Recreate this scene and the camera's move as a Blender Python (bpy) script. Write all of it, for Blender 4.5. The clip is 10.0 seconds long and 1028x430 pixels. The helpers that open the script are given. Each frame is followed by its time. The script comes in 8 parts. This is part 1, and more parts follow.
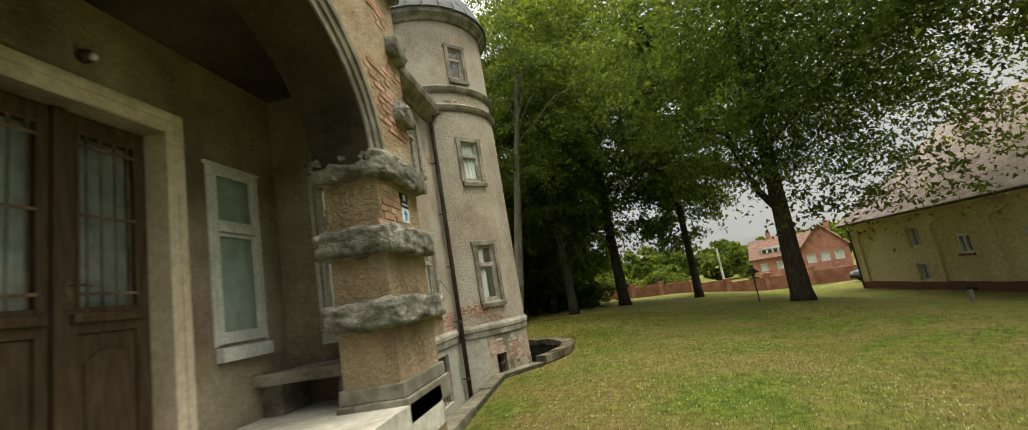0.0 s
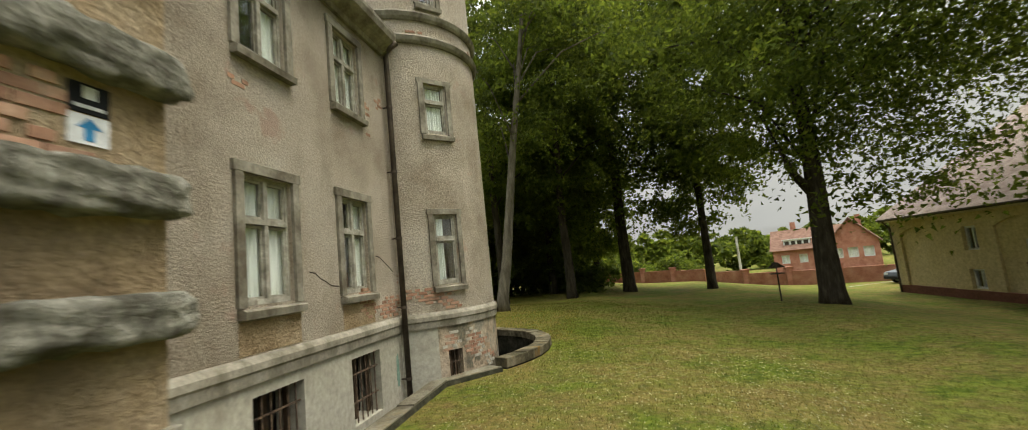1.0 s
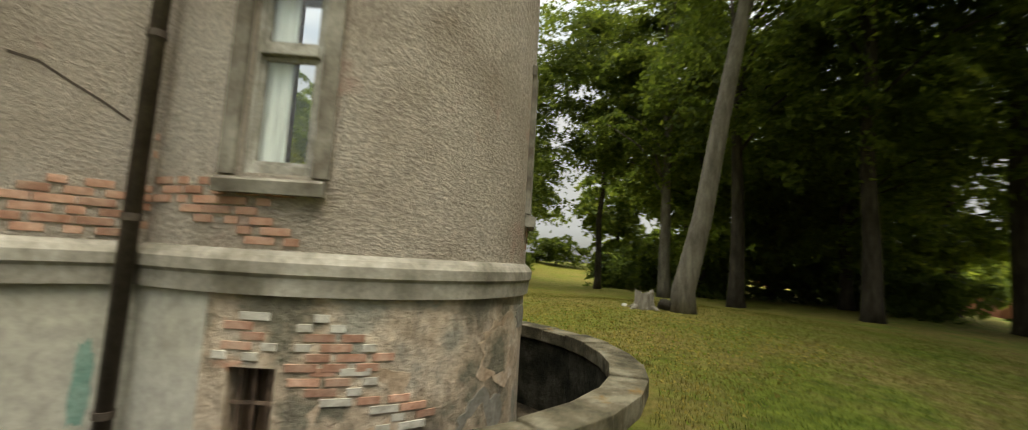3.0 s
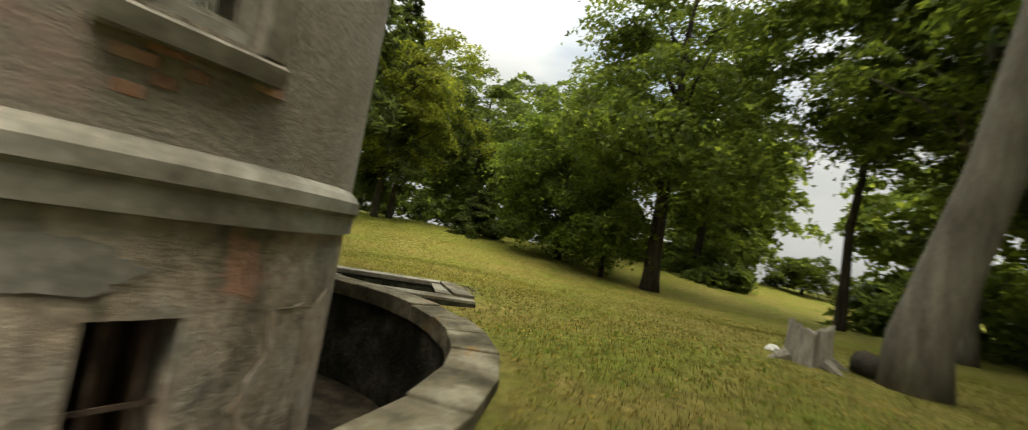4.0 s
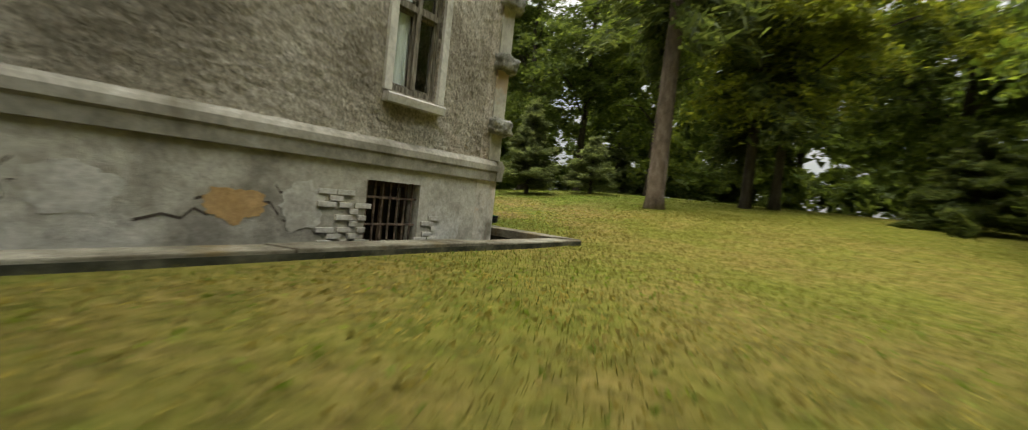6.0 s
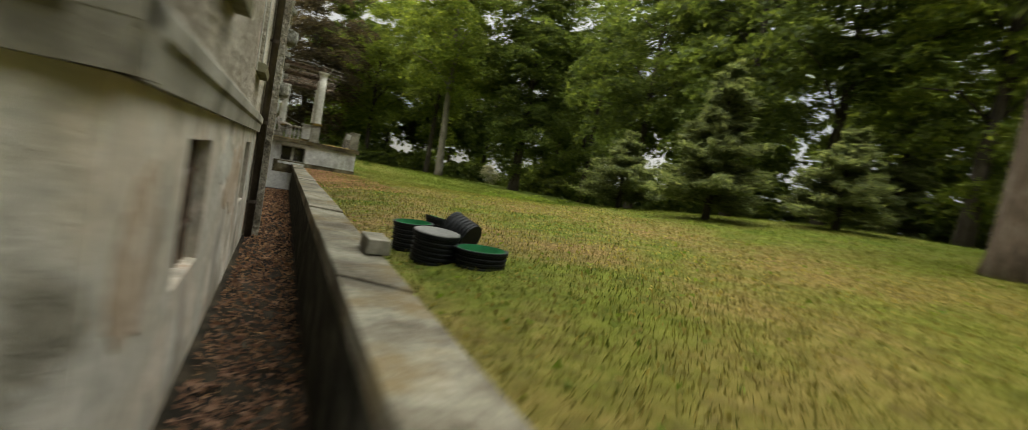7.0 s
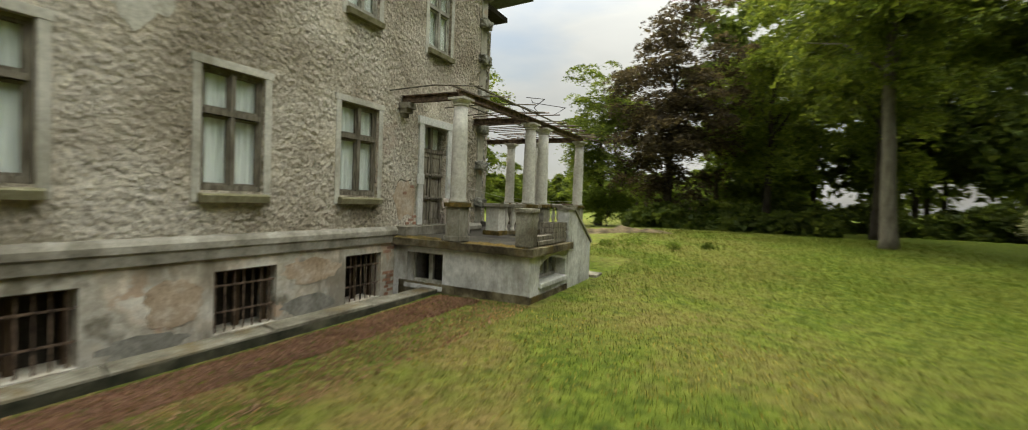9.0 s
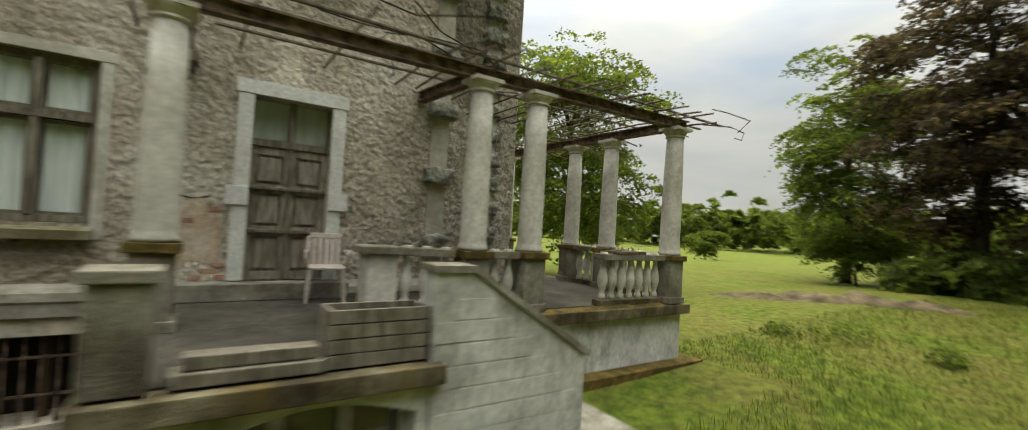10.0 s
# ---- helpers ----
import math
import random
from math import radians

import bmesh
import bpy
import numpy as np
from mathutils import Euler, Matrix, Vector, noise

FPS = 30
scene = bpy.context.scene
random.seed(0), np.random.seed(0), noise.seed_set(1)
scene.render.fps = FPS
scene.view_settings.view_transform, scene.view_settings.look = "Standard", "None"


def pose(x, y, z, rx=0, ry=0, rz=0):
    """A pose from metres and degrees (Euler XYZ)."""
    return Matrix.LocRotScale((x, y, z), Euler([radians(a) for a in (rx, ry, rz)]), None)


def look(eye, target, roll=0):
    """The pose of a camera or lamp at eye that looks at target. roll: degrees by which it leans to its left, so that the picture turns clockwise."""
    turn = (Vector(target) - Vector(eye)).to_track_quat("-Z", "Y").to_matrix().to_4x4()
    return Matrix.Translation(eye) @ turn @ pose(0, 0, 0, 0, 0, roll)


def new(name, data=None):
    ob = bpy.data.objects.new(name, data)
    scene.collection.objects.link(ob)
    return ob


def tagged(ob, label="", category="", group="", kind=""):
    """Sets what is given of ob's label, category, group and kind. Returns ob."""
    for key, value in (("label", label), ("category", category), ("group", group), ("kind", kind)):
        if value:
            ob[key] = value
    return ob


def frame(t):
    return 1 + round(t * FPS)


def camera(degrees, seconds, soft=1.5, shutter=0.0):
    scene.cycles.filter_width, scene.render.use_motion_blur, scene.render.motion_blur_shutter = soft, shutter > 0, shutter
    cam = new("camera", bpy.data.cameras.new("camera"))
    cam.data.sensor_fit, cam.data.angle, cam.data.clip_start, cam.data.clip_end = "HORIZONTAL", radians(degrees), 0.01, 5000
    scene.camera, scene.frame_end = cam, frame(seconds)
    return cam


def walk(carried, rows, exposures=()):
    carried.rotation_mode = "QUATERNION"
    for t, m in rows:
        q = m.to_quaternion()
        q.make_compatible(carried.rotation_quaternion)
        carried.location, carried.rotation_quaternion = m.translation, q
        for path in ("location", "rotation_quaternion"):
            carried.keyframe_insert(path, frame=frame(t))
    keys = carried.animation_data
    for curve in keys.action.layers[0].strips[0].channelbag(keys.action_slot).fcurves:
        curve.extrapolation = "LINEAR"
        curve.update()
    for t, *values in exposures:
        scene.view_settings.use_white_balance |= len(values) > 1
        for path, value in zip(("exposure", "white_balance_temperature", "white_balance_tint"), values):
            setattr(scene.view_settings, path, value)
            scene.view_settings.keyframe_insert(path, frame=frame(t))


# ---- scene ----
cam = camera(96.47, 10.0, soft=0.9, shutter=0.33)
PATH = [
    (0, (3.844, 0.355, 2.121), (3.203, 5.242, 2.963), -9.79),
    (0.5, (4.227, 1.662, 2.316), (3.515, 6.557, 3.047), -6.89),
    (1, (4.611, 3.318, 2.214), (3.739, 8.205, 2.809), -5.89),
    (1.5, (4.922, 5.164, 2.027), (3.608, 9.955, 2.586), -4.55),
    (2, (5.163, 7.417, 1.870), (3.222, 11.994, 2.401), -2.90),
    (2.5, (5.186, 9.943, 1.726), (2.489, 14.127, 2.196), 0.16),
    (2.7, (5.104, 10.994, 1.593), (2.103, 14.962, 2.093), 1.41),
    (3.8, (4.292, 17.014, 1.364), (-0.407, 18.695, 1.667), 8.83),
    (4, (3.577, 17.939, 1.274), (-1.259, 19.175, 1.571), 10.05),
    (4.2, (2.855, 18.753, 1.329), (-2.080, 19.524, 1.542), 10.82),
    (4.5, (1.705, 19.649, 1.383), (-3.293, 19.737, 1.490), 12.74),
    (5, (-0.709, 20.432, 1.166), (-5.616, 19.476, 1.114), 9.28),
    (5.5, (-3.684, 20.325, 0.805), (-8.285, 18.370, 0.712), 7.36),
    (5.7, (-4.651, 20.405, 0.863), (-9.057, 18.046, 0.705), 6.52),
    (6.8, (-12.071, 17.437, 0.951), (-14.821, 13.271, 0.667), 9.38),
    (7, (-13.218, 16.944, 0.977), (-15.517, 12.515, 0.664), 10.46),
    (7.2, (-14.437, 16.039, 0.962), (-16.204, 11.375, 0.617), 12.03),
    (7.5, (-15.780, 14.362, 1.112), (-16.888, 9.502, 0.726), 12.00),
    (8, (-17.676, 11.215, 1.572), (-17.632, 6.231, 1.180), 6.43),
    (8.5, (-18.850, 7.479, 1.949), (-17.687, 2.626, 1.635), 4.22),
    (9, (-19.667, 3.460, 2.132), (-17.418, -1.003, 1.969), 2.25),
    (9.5, (-20.014, -0.820, 2.349), (-16.689, -4.554, 2.329), 2.06),
    (10, (-19.518, -4.917, 2.377), (-15.370, -7.706, 2.487), 3.54),
]
KELVIN, TINT = 7050, 4
STOPS = [(0.0, 0.34), (2.5, 0.42), (4.0, 0.56), (5.5, 0.62), (7.0, 0.58), (8.5, 0.52), (10.0, 0.40)]
walk(cam, [(t, look(eye, target, roll)) for t, eye, target, roll in PATH], exposures=[(t, stops, KELVIN, TINT) for t, stops in STOPS])

# ---------- world and sun: a bright, veiled sky ----------
SUN_EL, SUN_AZ = radians(68), radians(104)
world = bpy.data.worlds.new("overcast_sky")
scene.world = world
world.use_nodes = True
wt = world.node_tree
wt.nodes.clear()
w_out = wt.nodes.new("ShaderNodeOutputWorld")
w_bg = wt.nodes.new("ShaderNodeBackground")
w_sky = wt.nodes.new("ShaderNodeTexSky")
w_sky.sky_type, w_sky.sun_disc = "NISHITA", False
w_sky.sun_elevation, w_sky.sun_rotation = SUN_EL, SUN_AZ
w_sky.air_density, w_sky.dust_density = 1.2, 3.0
w_co = wt.nodes.new("ShaderNodeTexCoord")
w_map = wt.nodes.new("ShaderNodeMapping")
w_map.inputs["Scale"].default_value = (1.0, 1.0, 3.2)
w_noise = wt.nodes.new("ShaderNodeTexNoise")
w_noise.inputs["Scale"].default_value, w_noise.inputs["Detail"].default_value = 1.7, 7
w_ramp = wt.nodes.new("ShaderNodeValToRGB")
w_ramp.color_ramp.elements[0].position, w_ramp.color_ramp.elements[1].position = 0.36, 0.52
w_ramp.color_ramp.elements[0].color, w_ramp.color_ramp.elements[1].color = (0.35, 0.35, 0.35, 1), (0.97, 0.97, 0.97, 1)
w_noise2 = wt.nodes.new("ShaderNodeTexNoise")
w_noise2.inputs["Scale"].default_value, w_noise2.inputs["Detail"].default_value = 3.0, 6
w_noise2.inputs["Distortion"].default_value = 0.4
w_cloud = wt.nodes.new("ShaderNodeMix")
w_cloud.data_type = "RGBA"
w_cloud.inputs["A"].default_value, w_cloud.inputs["B"].default_value = (3.6, 3.8, 4.2, 1), (7.0, 7.0, 6.95, 1)
w_mix = wt.nodes.new("ShaderNodeMix")
w_mix.data_type = "RGBA"
wt.links.new(w_co.outputs["Generated"], w_map.inputs["Vector"])
wt.links.new(w_map.outputs["Vector"], w_noise.inputs["Vector"])
wt.links.new(w_map.outputs["Vector"], w_noise2.inputs["Vector"])
wt.links.new(w_noise.outputs["Fac"], w_ramp.inputs["Fac"])
wt.links.new(w_noise2.outputs["Fac"], w_cloud.inputs["Factor"])
wt.links.new(w_ramp.outputs["Color"], w_mix.inputs["Factor"])
wt.links.new(w_sky.outputs["Color"], w_mix.inputs["A"])
wt.links.new(w_cloud.outputs["Result"], w_mix.inputs["B"])
# an overcast sky is about three times as bright overhead as at the horizon
w_sep = wt.nodes.new("ShaderNodeSeparateXYZ")
w_up = wt.nodes.new("ShaderNodeMath")
w_up.operation, w_up.use_clamp = "MULTIPLY", True
w_up.inputs[1].default_value = 1.0
w_pow = wt.nodes.new("ShaderNodeMath")
w_pow.operation = "POWER"
w_pow.inputs[1].default_value = 3.0
w_grad = wt.nodes.new("ShaderNodeMath")
w_grad.operation = "MULTIPLY_ADD"
w_grad.inputs[1].default_value, w_grad.inputs[2].default_value = 6.9, 0.62
w_mul = wt.nodes.new("ShaderNodeMix")
w_mul.data_type, w_mul.blend_type = "RGBA", "MULTIPLY"
w_mul.inputs["Factor"].default_value = 1.0
wt.links.new(w_co.outputs["Generated"], w_sep.inputs["Vector"])
wt.links.new(w_sep.outputs["Z"], w_up.inputs[0])
wt.links.new(w_up.outputs["Value"], w_pow.inputs[0])
wt.links.new(w_pow.outputs["Value"], w_grad.inputs[0])
wt.links.new(w_mix.outputs["Result"], w_mul.inputs["A"])
wt.links.new(w_grad.outputs["Value"], w_mul.inputs["B"])
wt.links.new(w_mul.outputs["Result"], w_bg.inputs["Color"])
w_bg.inputs["Strength"].default_value = 0.13
wt.links.new(w_bg.outputs["Background"], w_out.inputs["Surface"])

sun = new("sun", bpy.data.lights.new("sun", "SUN"))
sun.data.energy, sun.data.angle, sun.data.color = 0.9, radians(30), (1.0, 0.93, 0.80)
sun_dir = Vector((math.cos(SUN_EL) * math.sin(SUN_AZ), math.cos(SUN_EL) * math.cos(SUN_AZ), math.sin(SUN_EL)))
sun.matrix_world = look(sun_dir * 60, (0, 0, 0))


# ---------- materials ----------
def nodes_of(name):
    m = bpy.data.materials.new(name)
    m.use_nodes = True
    return m, m.node_tree, m.node_tree.nodes["Principled BSDF"]


def noise_node(tree, scale, detail=6.0, rough=0.6, stretch=None):
    pos = tree.nodes.new("ShaderNodeNewGeometry")
    n = tree.nodes.new("ShaderNodeTexNoise")
    n.inputs["Scale"].default_value, n.inputs["Detail"].default_value, n.inputs["Roughness"].default_value = scale, detail, rough
    if stretch:
        mp = tree.nodes.new("ShaderNodeMapping")
        mp.inputs["Scale"].default_value = stretch
        tree.links.new(pos.outputs["Position"], mp.inputs["Vector"])
        tree.links.new(mp.outputs["Vector"], n.inputs["Vector"])
    else:
        tree.links.new(pos.outputs["Position"], n.inputs["Vector"])
    return n


def ramp_node(tree, src, stops):
    r = tree.nodes.new("ShaderNodeValToRGB")
    r.color_ramp.elements[0].position, r.color_ramp.elements[0].color = stops[0][0], (*stops[0][1], 1)
    r.color_ramp.elements[1].position, r.color_ramp.elements[1].color = stops[-1][0], (*stops[-1][1], 1)
    for p, c in stops[1:-1]:
        r.color_ramp.elements.new(p).color = (*c, 1)
    tree.links.new(src, r.inputs["Fac"])
    return r.outputs["Color"]


def mixed(tree, fac, a, b, how="MIX"):
    m = tree.nodes.new("ShaderNodeMix")
    m.data_type, m.blend_type = "RGBA", how
    if isinstance(fac, float):
        m.inputs["Factor"].default_value = fac
    else:
        tree.links.new(fac, m.inputs["Factor"])
    for key, v in (("A", a), ("B", b)):
        if isinstance(v, tuple):
            m.inputs[key].default_value = (*v, 1)
        else:
            tree.links.new(v, m.inputs[key])
    return m.outputs["Result"]


def grey(v):
    return (v, v, v)


def surface(name, stops, big=0.8, fine=14.0, rough=0.9, bump=0.3, bump_scale=30.0, depth=0.02, stains=None, stain_at=(0.55, 0.68),
            stain_scale=0.6, stretch=None, vary=0.0, metal=0.0, cells=0.0, spec=0.12, patch=None, patch_at=(0.6, 0.64), patch_scale=0.8, grain_at=(0.62, 1.22), smooth_at=None, pits=None, streak=None):
    """A weathered surface: a large mottling, fine grain, optional stains and patches, and relief."""
    m, tree, bsdf = nodes_of(name)
    col = ramp_node(tree, noise_node(tree, big, 5.0, 0.6, stretch).outputs["Fac"], stops)
    grain = ramp_node(tree, noise_node(tree, fine, 5.0, 0.7, stretch).outputs["Fac"], [(0.3, grey(grain_at[0])), (0.7, grey(grain_at[1]))])
    col = mixed(tree, 0.75, col, grain, "MULTIPLY")
    if patch:
        f = ramp_node(tree, noise_node(tree, patch_scale, 8.0, 0.62).outputs["Fac"], [(patch_at[0], grey(0)), (patch_at[1], grey(1))])
        col = mixed(tree, f, col, patch)
    if pits:
        # crumbled pits in the coat, in loose swarms
        f = ramp_node(tree, noise_node(tree, 24.0, 8.0, 0.75, (1.0, 1.0, 1.7)).outputs["Fac"], [(0.565, grey(0)), (0.615, grey(0.8))])
        swarm = ramp_node(tree, noise_node(tree, 1.1, 5.0, 0.6).outputs["Fac"], [(0.40, grey(0.3)), (0.58, grey(1))])
        col = mixed(tree, mixed(tree, 1.0, f, swarm, "MULTIPLY"), col, pits)
    if stains:
        f = ramp_node(tree, noise_node(tree, stain_scale, 7.0, 0.65, (1.0, 1.0, 0.45)).outputs["Fac"], [(stain_at[0], grey(0)), (stain_at[1], grey(0.85))])
        col = mixed(tree, f, col, stains)
    if vary:
        info = tree.nodes.new("ShaderNodeObjectInfo")
        v = ramp_node(tree, info.outputs["Random"], [(0.0, grey(1 - vary)), (1.0, grey(1 + vary))])
        col = mixed(tree, 1.0, col, v, "MULTIPLY")
    tree.links.new(col, bsdf.inputs["Base Color"])
    bsdf.inputs["Roughness"].default_value, bsdf.inputs["Metallic"].default_value = rough, metal
    bsdf.inputs["Specular IOR Level"].default_value = spec
    if bump:
        h = noise_node(tree, bump_scale, 7.0, 0.72 if streak else 0.65, streak or stretch).outputs["Fac"]
        if cells:
            vor = tree.nodes.new("ShaderNodeTexVoronoi")
            vor.inputs["Scale"].default_value = cells
            vor.feature = "SMOOTH_F1"
            pos = tree.nodes.new("ShaderNodeNewGeometry")
            warp = noise_node(tree, cells * 0.6, 3.0)
            add = tree.nodes.new("ShaderNodeVectorMath")
            add.operation = "MULTIPLY_ADD"
            add.inputs[1].default_value = (0.09, 0.09, 0.09)
            tree.links.new(warp.outputs["Color"], add.inputs[0])
            tree.links.new(pos.outputs["Position"], add.inputs[2])
            tree.links.new(add.outputs["Vector"], vor.inputs["Vector"])
            ma = tree.nodes.new("ShaderNodeMath")
            ma.operation = "MULTIPLY_ADD"
            ma.inputs[1].default_value = -1.6
            tree.links.new(vor.outputs["Distance"], ma.inputs[0])
            tree.links.new(h, ma.inputs[2])
            h = ma.outputs["Value"]
        b = tree.nodes.new("ShaderNodeBump")
        b.inputs["Strength"].default_value, b.inputs["Distance"].default_value = bump, depth
        if smooth_at:
            # patches where the coat is trowelled smooth
            f = ramp_node(tree, noise_node(tree, 0.55, 6.0, 0.6).outputs["Fac"], [(smooth_at[0], grey(bump)), (smooth_at[1], grey(bump * 0.22))])
            tree.links.new(f, b.inputs["Strength"])
        tree.links.new(h, b.inputs["Height"])
        tree.links.new(b.outputs["Normal"], bsdf.inputs["Normal"])
    return m


def leaf_material(name, dark, light, glow, rough=0.55):
    """Leaves that let some light through, no two clumps quite alike."""
    m, tree, bsdf = nodes_of(name)
    geo = tree.nodes.new("ShaderNodeNewGeometry")
    a = ramp_node(tree, geo.outputs["Random Per Island"], [(0.0, dark), (0.55, light), (1.0, glow)])
    b = ramp_node(tree, noise_node(tree, 0.35, 3.0).outputs["Fac"], [(0.3, grey(0.65)), (0.7, grey(1.35))])
    col = mixed(tree, 1.0, a, b, "MULTIPLY")
    tree.links.new(col, bsdf.inputs["Base Color"])
    bsdf.inputs["Roughness"].default_value = rough
    bsdf.inputs["Specular IOR Level"].default_value = 0.12
    thin = tree.nodes.new("ShaderNodeBsdfTranslucent")
    tree.links.new(mixed(tree, 1.0, col, (2.2, 2.05, 1.3), "MULTIPLY"), thin.inputs["Color"])
    mix = tree.nodes.new("ShaderNodeMixShader")
    mix.inputs["Fac"].default_value = 0.58
    out = next(n for n in tree.nodes if n.type == "OUTPUT_MATERIAL")
    tree.links.new(bsdf.outputs["BSDF"], mix.inputs[1])
    tree.links.new(thin.outputs["BSDF"], mix.inputs[2])
    tree.links.new(mix.outputs["Shader"], out.inputs["Surface"])
    return m


def dry_share(tree):
    """How far the lawn has dried: patches at two sizes, more by the house and the garden front, less towards the meadow and the wood."""
    f = ramp_node(tree, noise_node(tree, 0.42, 9.0, 0.7).outputs["Fac"], [(0.40, grey(0.06)), (0.55, grey(1.0))])
    f = mixed(tree, 1.0, f, ramp_node(tree, noise_node(tree, 1.9, 7.0, 0.7).outputs["Fac"], [(0.40, grey(0.45)), (0.56, grey(0.86))]), "MULTIPLY")
    where = tree.nodes.new("ShaderNodeNewGeometry")
    split = tree.nodes.new("ShaderNodeSeparateXYZ")
    tree.links.new(where.outputs["Position"], split.inputs["Vector"])
    for axis, lo, hi, a, b in (("X", -3.0, 5.0, 1.0, 0.68), ("Y", -7.0, 6.0, 0.4, 1.0), ("X", -22.5, -19.0, 0.35, 1.0)):
        span = tree.nodes.new("ShaderNodeMapRange")
        for k, v in (("From Min", lo), ("From Max", hi), ("To Min", a), ("To Max", b)):
            span.inputs[k].default_value = v
        tree.links.new(split.outputs[axis], span.inputs["Value"])
        f = mixed(tree, 1.0, f, span.outputs["Result"], "MULTIPLY")
    # strip past the end wall: yellower grass, with lost light added in its colour
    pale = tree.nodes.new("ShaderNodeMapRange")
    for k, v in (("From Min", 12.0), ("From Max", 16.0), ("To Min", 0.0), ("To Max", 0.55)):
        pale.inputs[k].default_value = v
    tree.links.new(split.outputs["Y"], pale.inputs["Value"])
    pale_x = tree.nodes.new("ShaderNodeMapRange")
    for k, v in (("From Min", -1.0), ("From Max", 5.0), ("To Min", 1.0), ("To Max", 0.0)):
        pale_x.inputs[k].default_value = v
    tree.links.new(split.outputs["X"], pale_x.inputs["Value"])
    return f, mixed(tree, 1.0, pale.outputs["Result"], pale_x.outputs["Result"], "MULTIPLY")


def lawn_material():
    m, tree, bsdf = nodes_of("mown_lawn")
    green = ramp_node(tree, noise_node(tree, 5.0, 8.0, 0.7).outputs["Fac"], [(0.36, (0.034, 0.060, 0.006)), (0.5, (0.082, 0.120, 0.012)), (0.64, (0.145, 0.178, 0.024))])
    dry = ramp_node(tree, noise_node(tree, 9.0, 8.0, 0.75).outputs["Fac"], [(0.36, (0.095, 0.054, 0.024)), (0.5, (0.215, 0.135, 0.056)), (0.64, (0.33, 0.225, 0.11))])
    # yellower mix, lightened to offset tree shade past the end wall
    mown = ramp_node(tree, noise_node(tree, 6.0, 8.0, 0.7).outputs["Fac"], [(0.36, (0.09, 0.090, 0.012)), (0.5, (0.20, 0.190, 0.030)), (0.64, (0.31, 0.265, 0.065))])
    f, pale = dry_share(tree)
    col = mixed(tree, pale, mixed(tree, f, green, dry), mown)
    clover = ramp_node(tree, noise_node(tree, 38.0, 4.0, 0.8).outputs["Fac"], [(0.62, grey(0)), (0.7, grey(0.5))])
    col = mixed(tree, clover, col, (0.31, 0.29, 0.14))
    tree.links.new(col, bsdf.inputs["Base Color"])
    bsdf.inputs["Roughness"].default_value, bsdf.inputs["Specular IOR Level"].default_value = 0.95, 0.1
    b = tree.nodes.new("ShaderNodeBump")
    b.inputs["Strength"].default_value, b.inputs["Distance"].default_value = 0.9, 0.05
    tree.links.new(noise_node(tree, 42.0, 8.0, 0.8).outputs["Fac"], b.inputs["Height"])
    tree.links.new(b.outputs["Normal"], bsdf.inputs["Normal"])
    return m


def blade_material():
    """Grass blades, green or straw-coloured as the lawn under them."""
    m, tree, bsdf = nodes_of("grass_blades")
    geo = tree.nodes.new("ShaderNodeNewGeometry")
    green = ramp_node(tree, geo.outputs["Random Per Island"], [(0.0, (0.034, 0.056, 0.006)), (0.6, (0.080, 0.112, 0.012)), (1.0, (0.135, 0.150, 0.024))])
    dry = ramp_node(tree, geo.outputs["Random Per Island"], [(0.0, (0.075, 0.060, 0.016)), (0.6, (0.175, 0.115, 0.045)), (1.0, (0.27, 0.185, 0.085))])
    # blades of the same lightened strip
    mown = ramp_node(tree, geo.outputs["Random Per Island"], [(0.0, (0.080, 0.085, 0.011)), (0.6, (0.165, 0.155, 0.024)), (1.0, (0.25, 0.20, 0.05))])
    f, pale = dry_share(tree)
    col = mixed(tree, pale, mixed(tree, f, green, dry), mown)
    tree.links.new(col, bsdf.inputs["Base Color"])
    bsdf.inputs["Roughness"].default_value, bsdf.inputs["Specular IOR Level"].default_value = 0.8, 0.1
    thin = tree.nodes.new("ShaderNodeBsdfTranslucent")
    tree.links.new(col, thin.inputs["Color"])
    mix = tree.nodes.new("ShaderNodeMixShader")
    mix.inputs["Fac"].default_value = 0.45
    out = next(n for n in tree.nodes if n.type == "OUTPUT_MATERIAL")
    tree.links.new(bsdf.outputs["BSDF"], mix.inputs[1])
    tree.links.new(thin.outputs["BSDF"], mix.inputs[2])
    tree.links.new(mix.outputs["Shader"], out.inputs["Surface"])
    return m


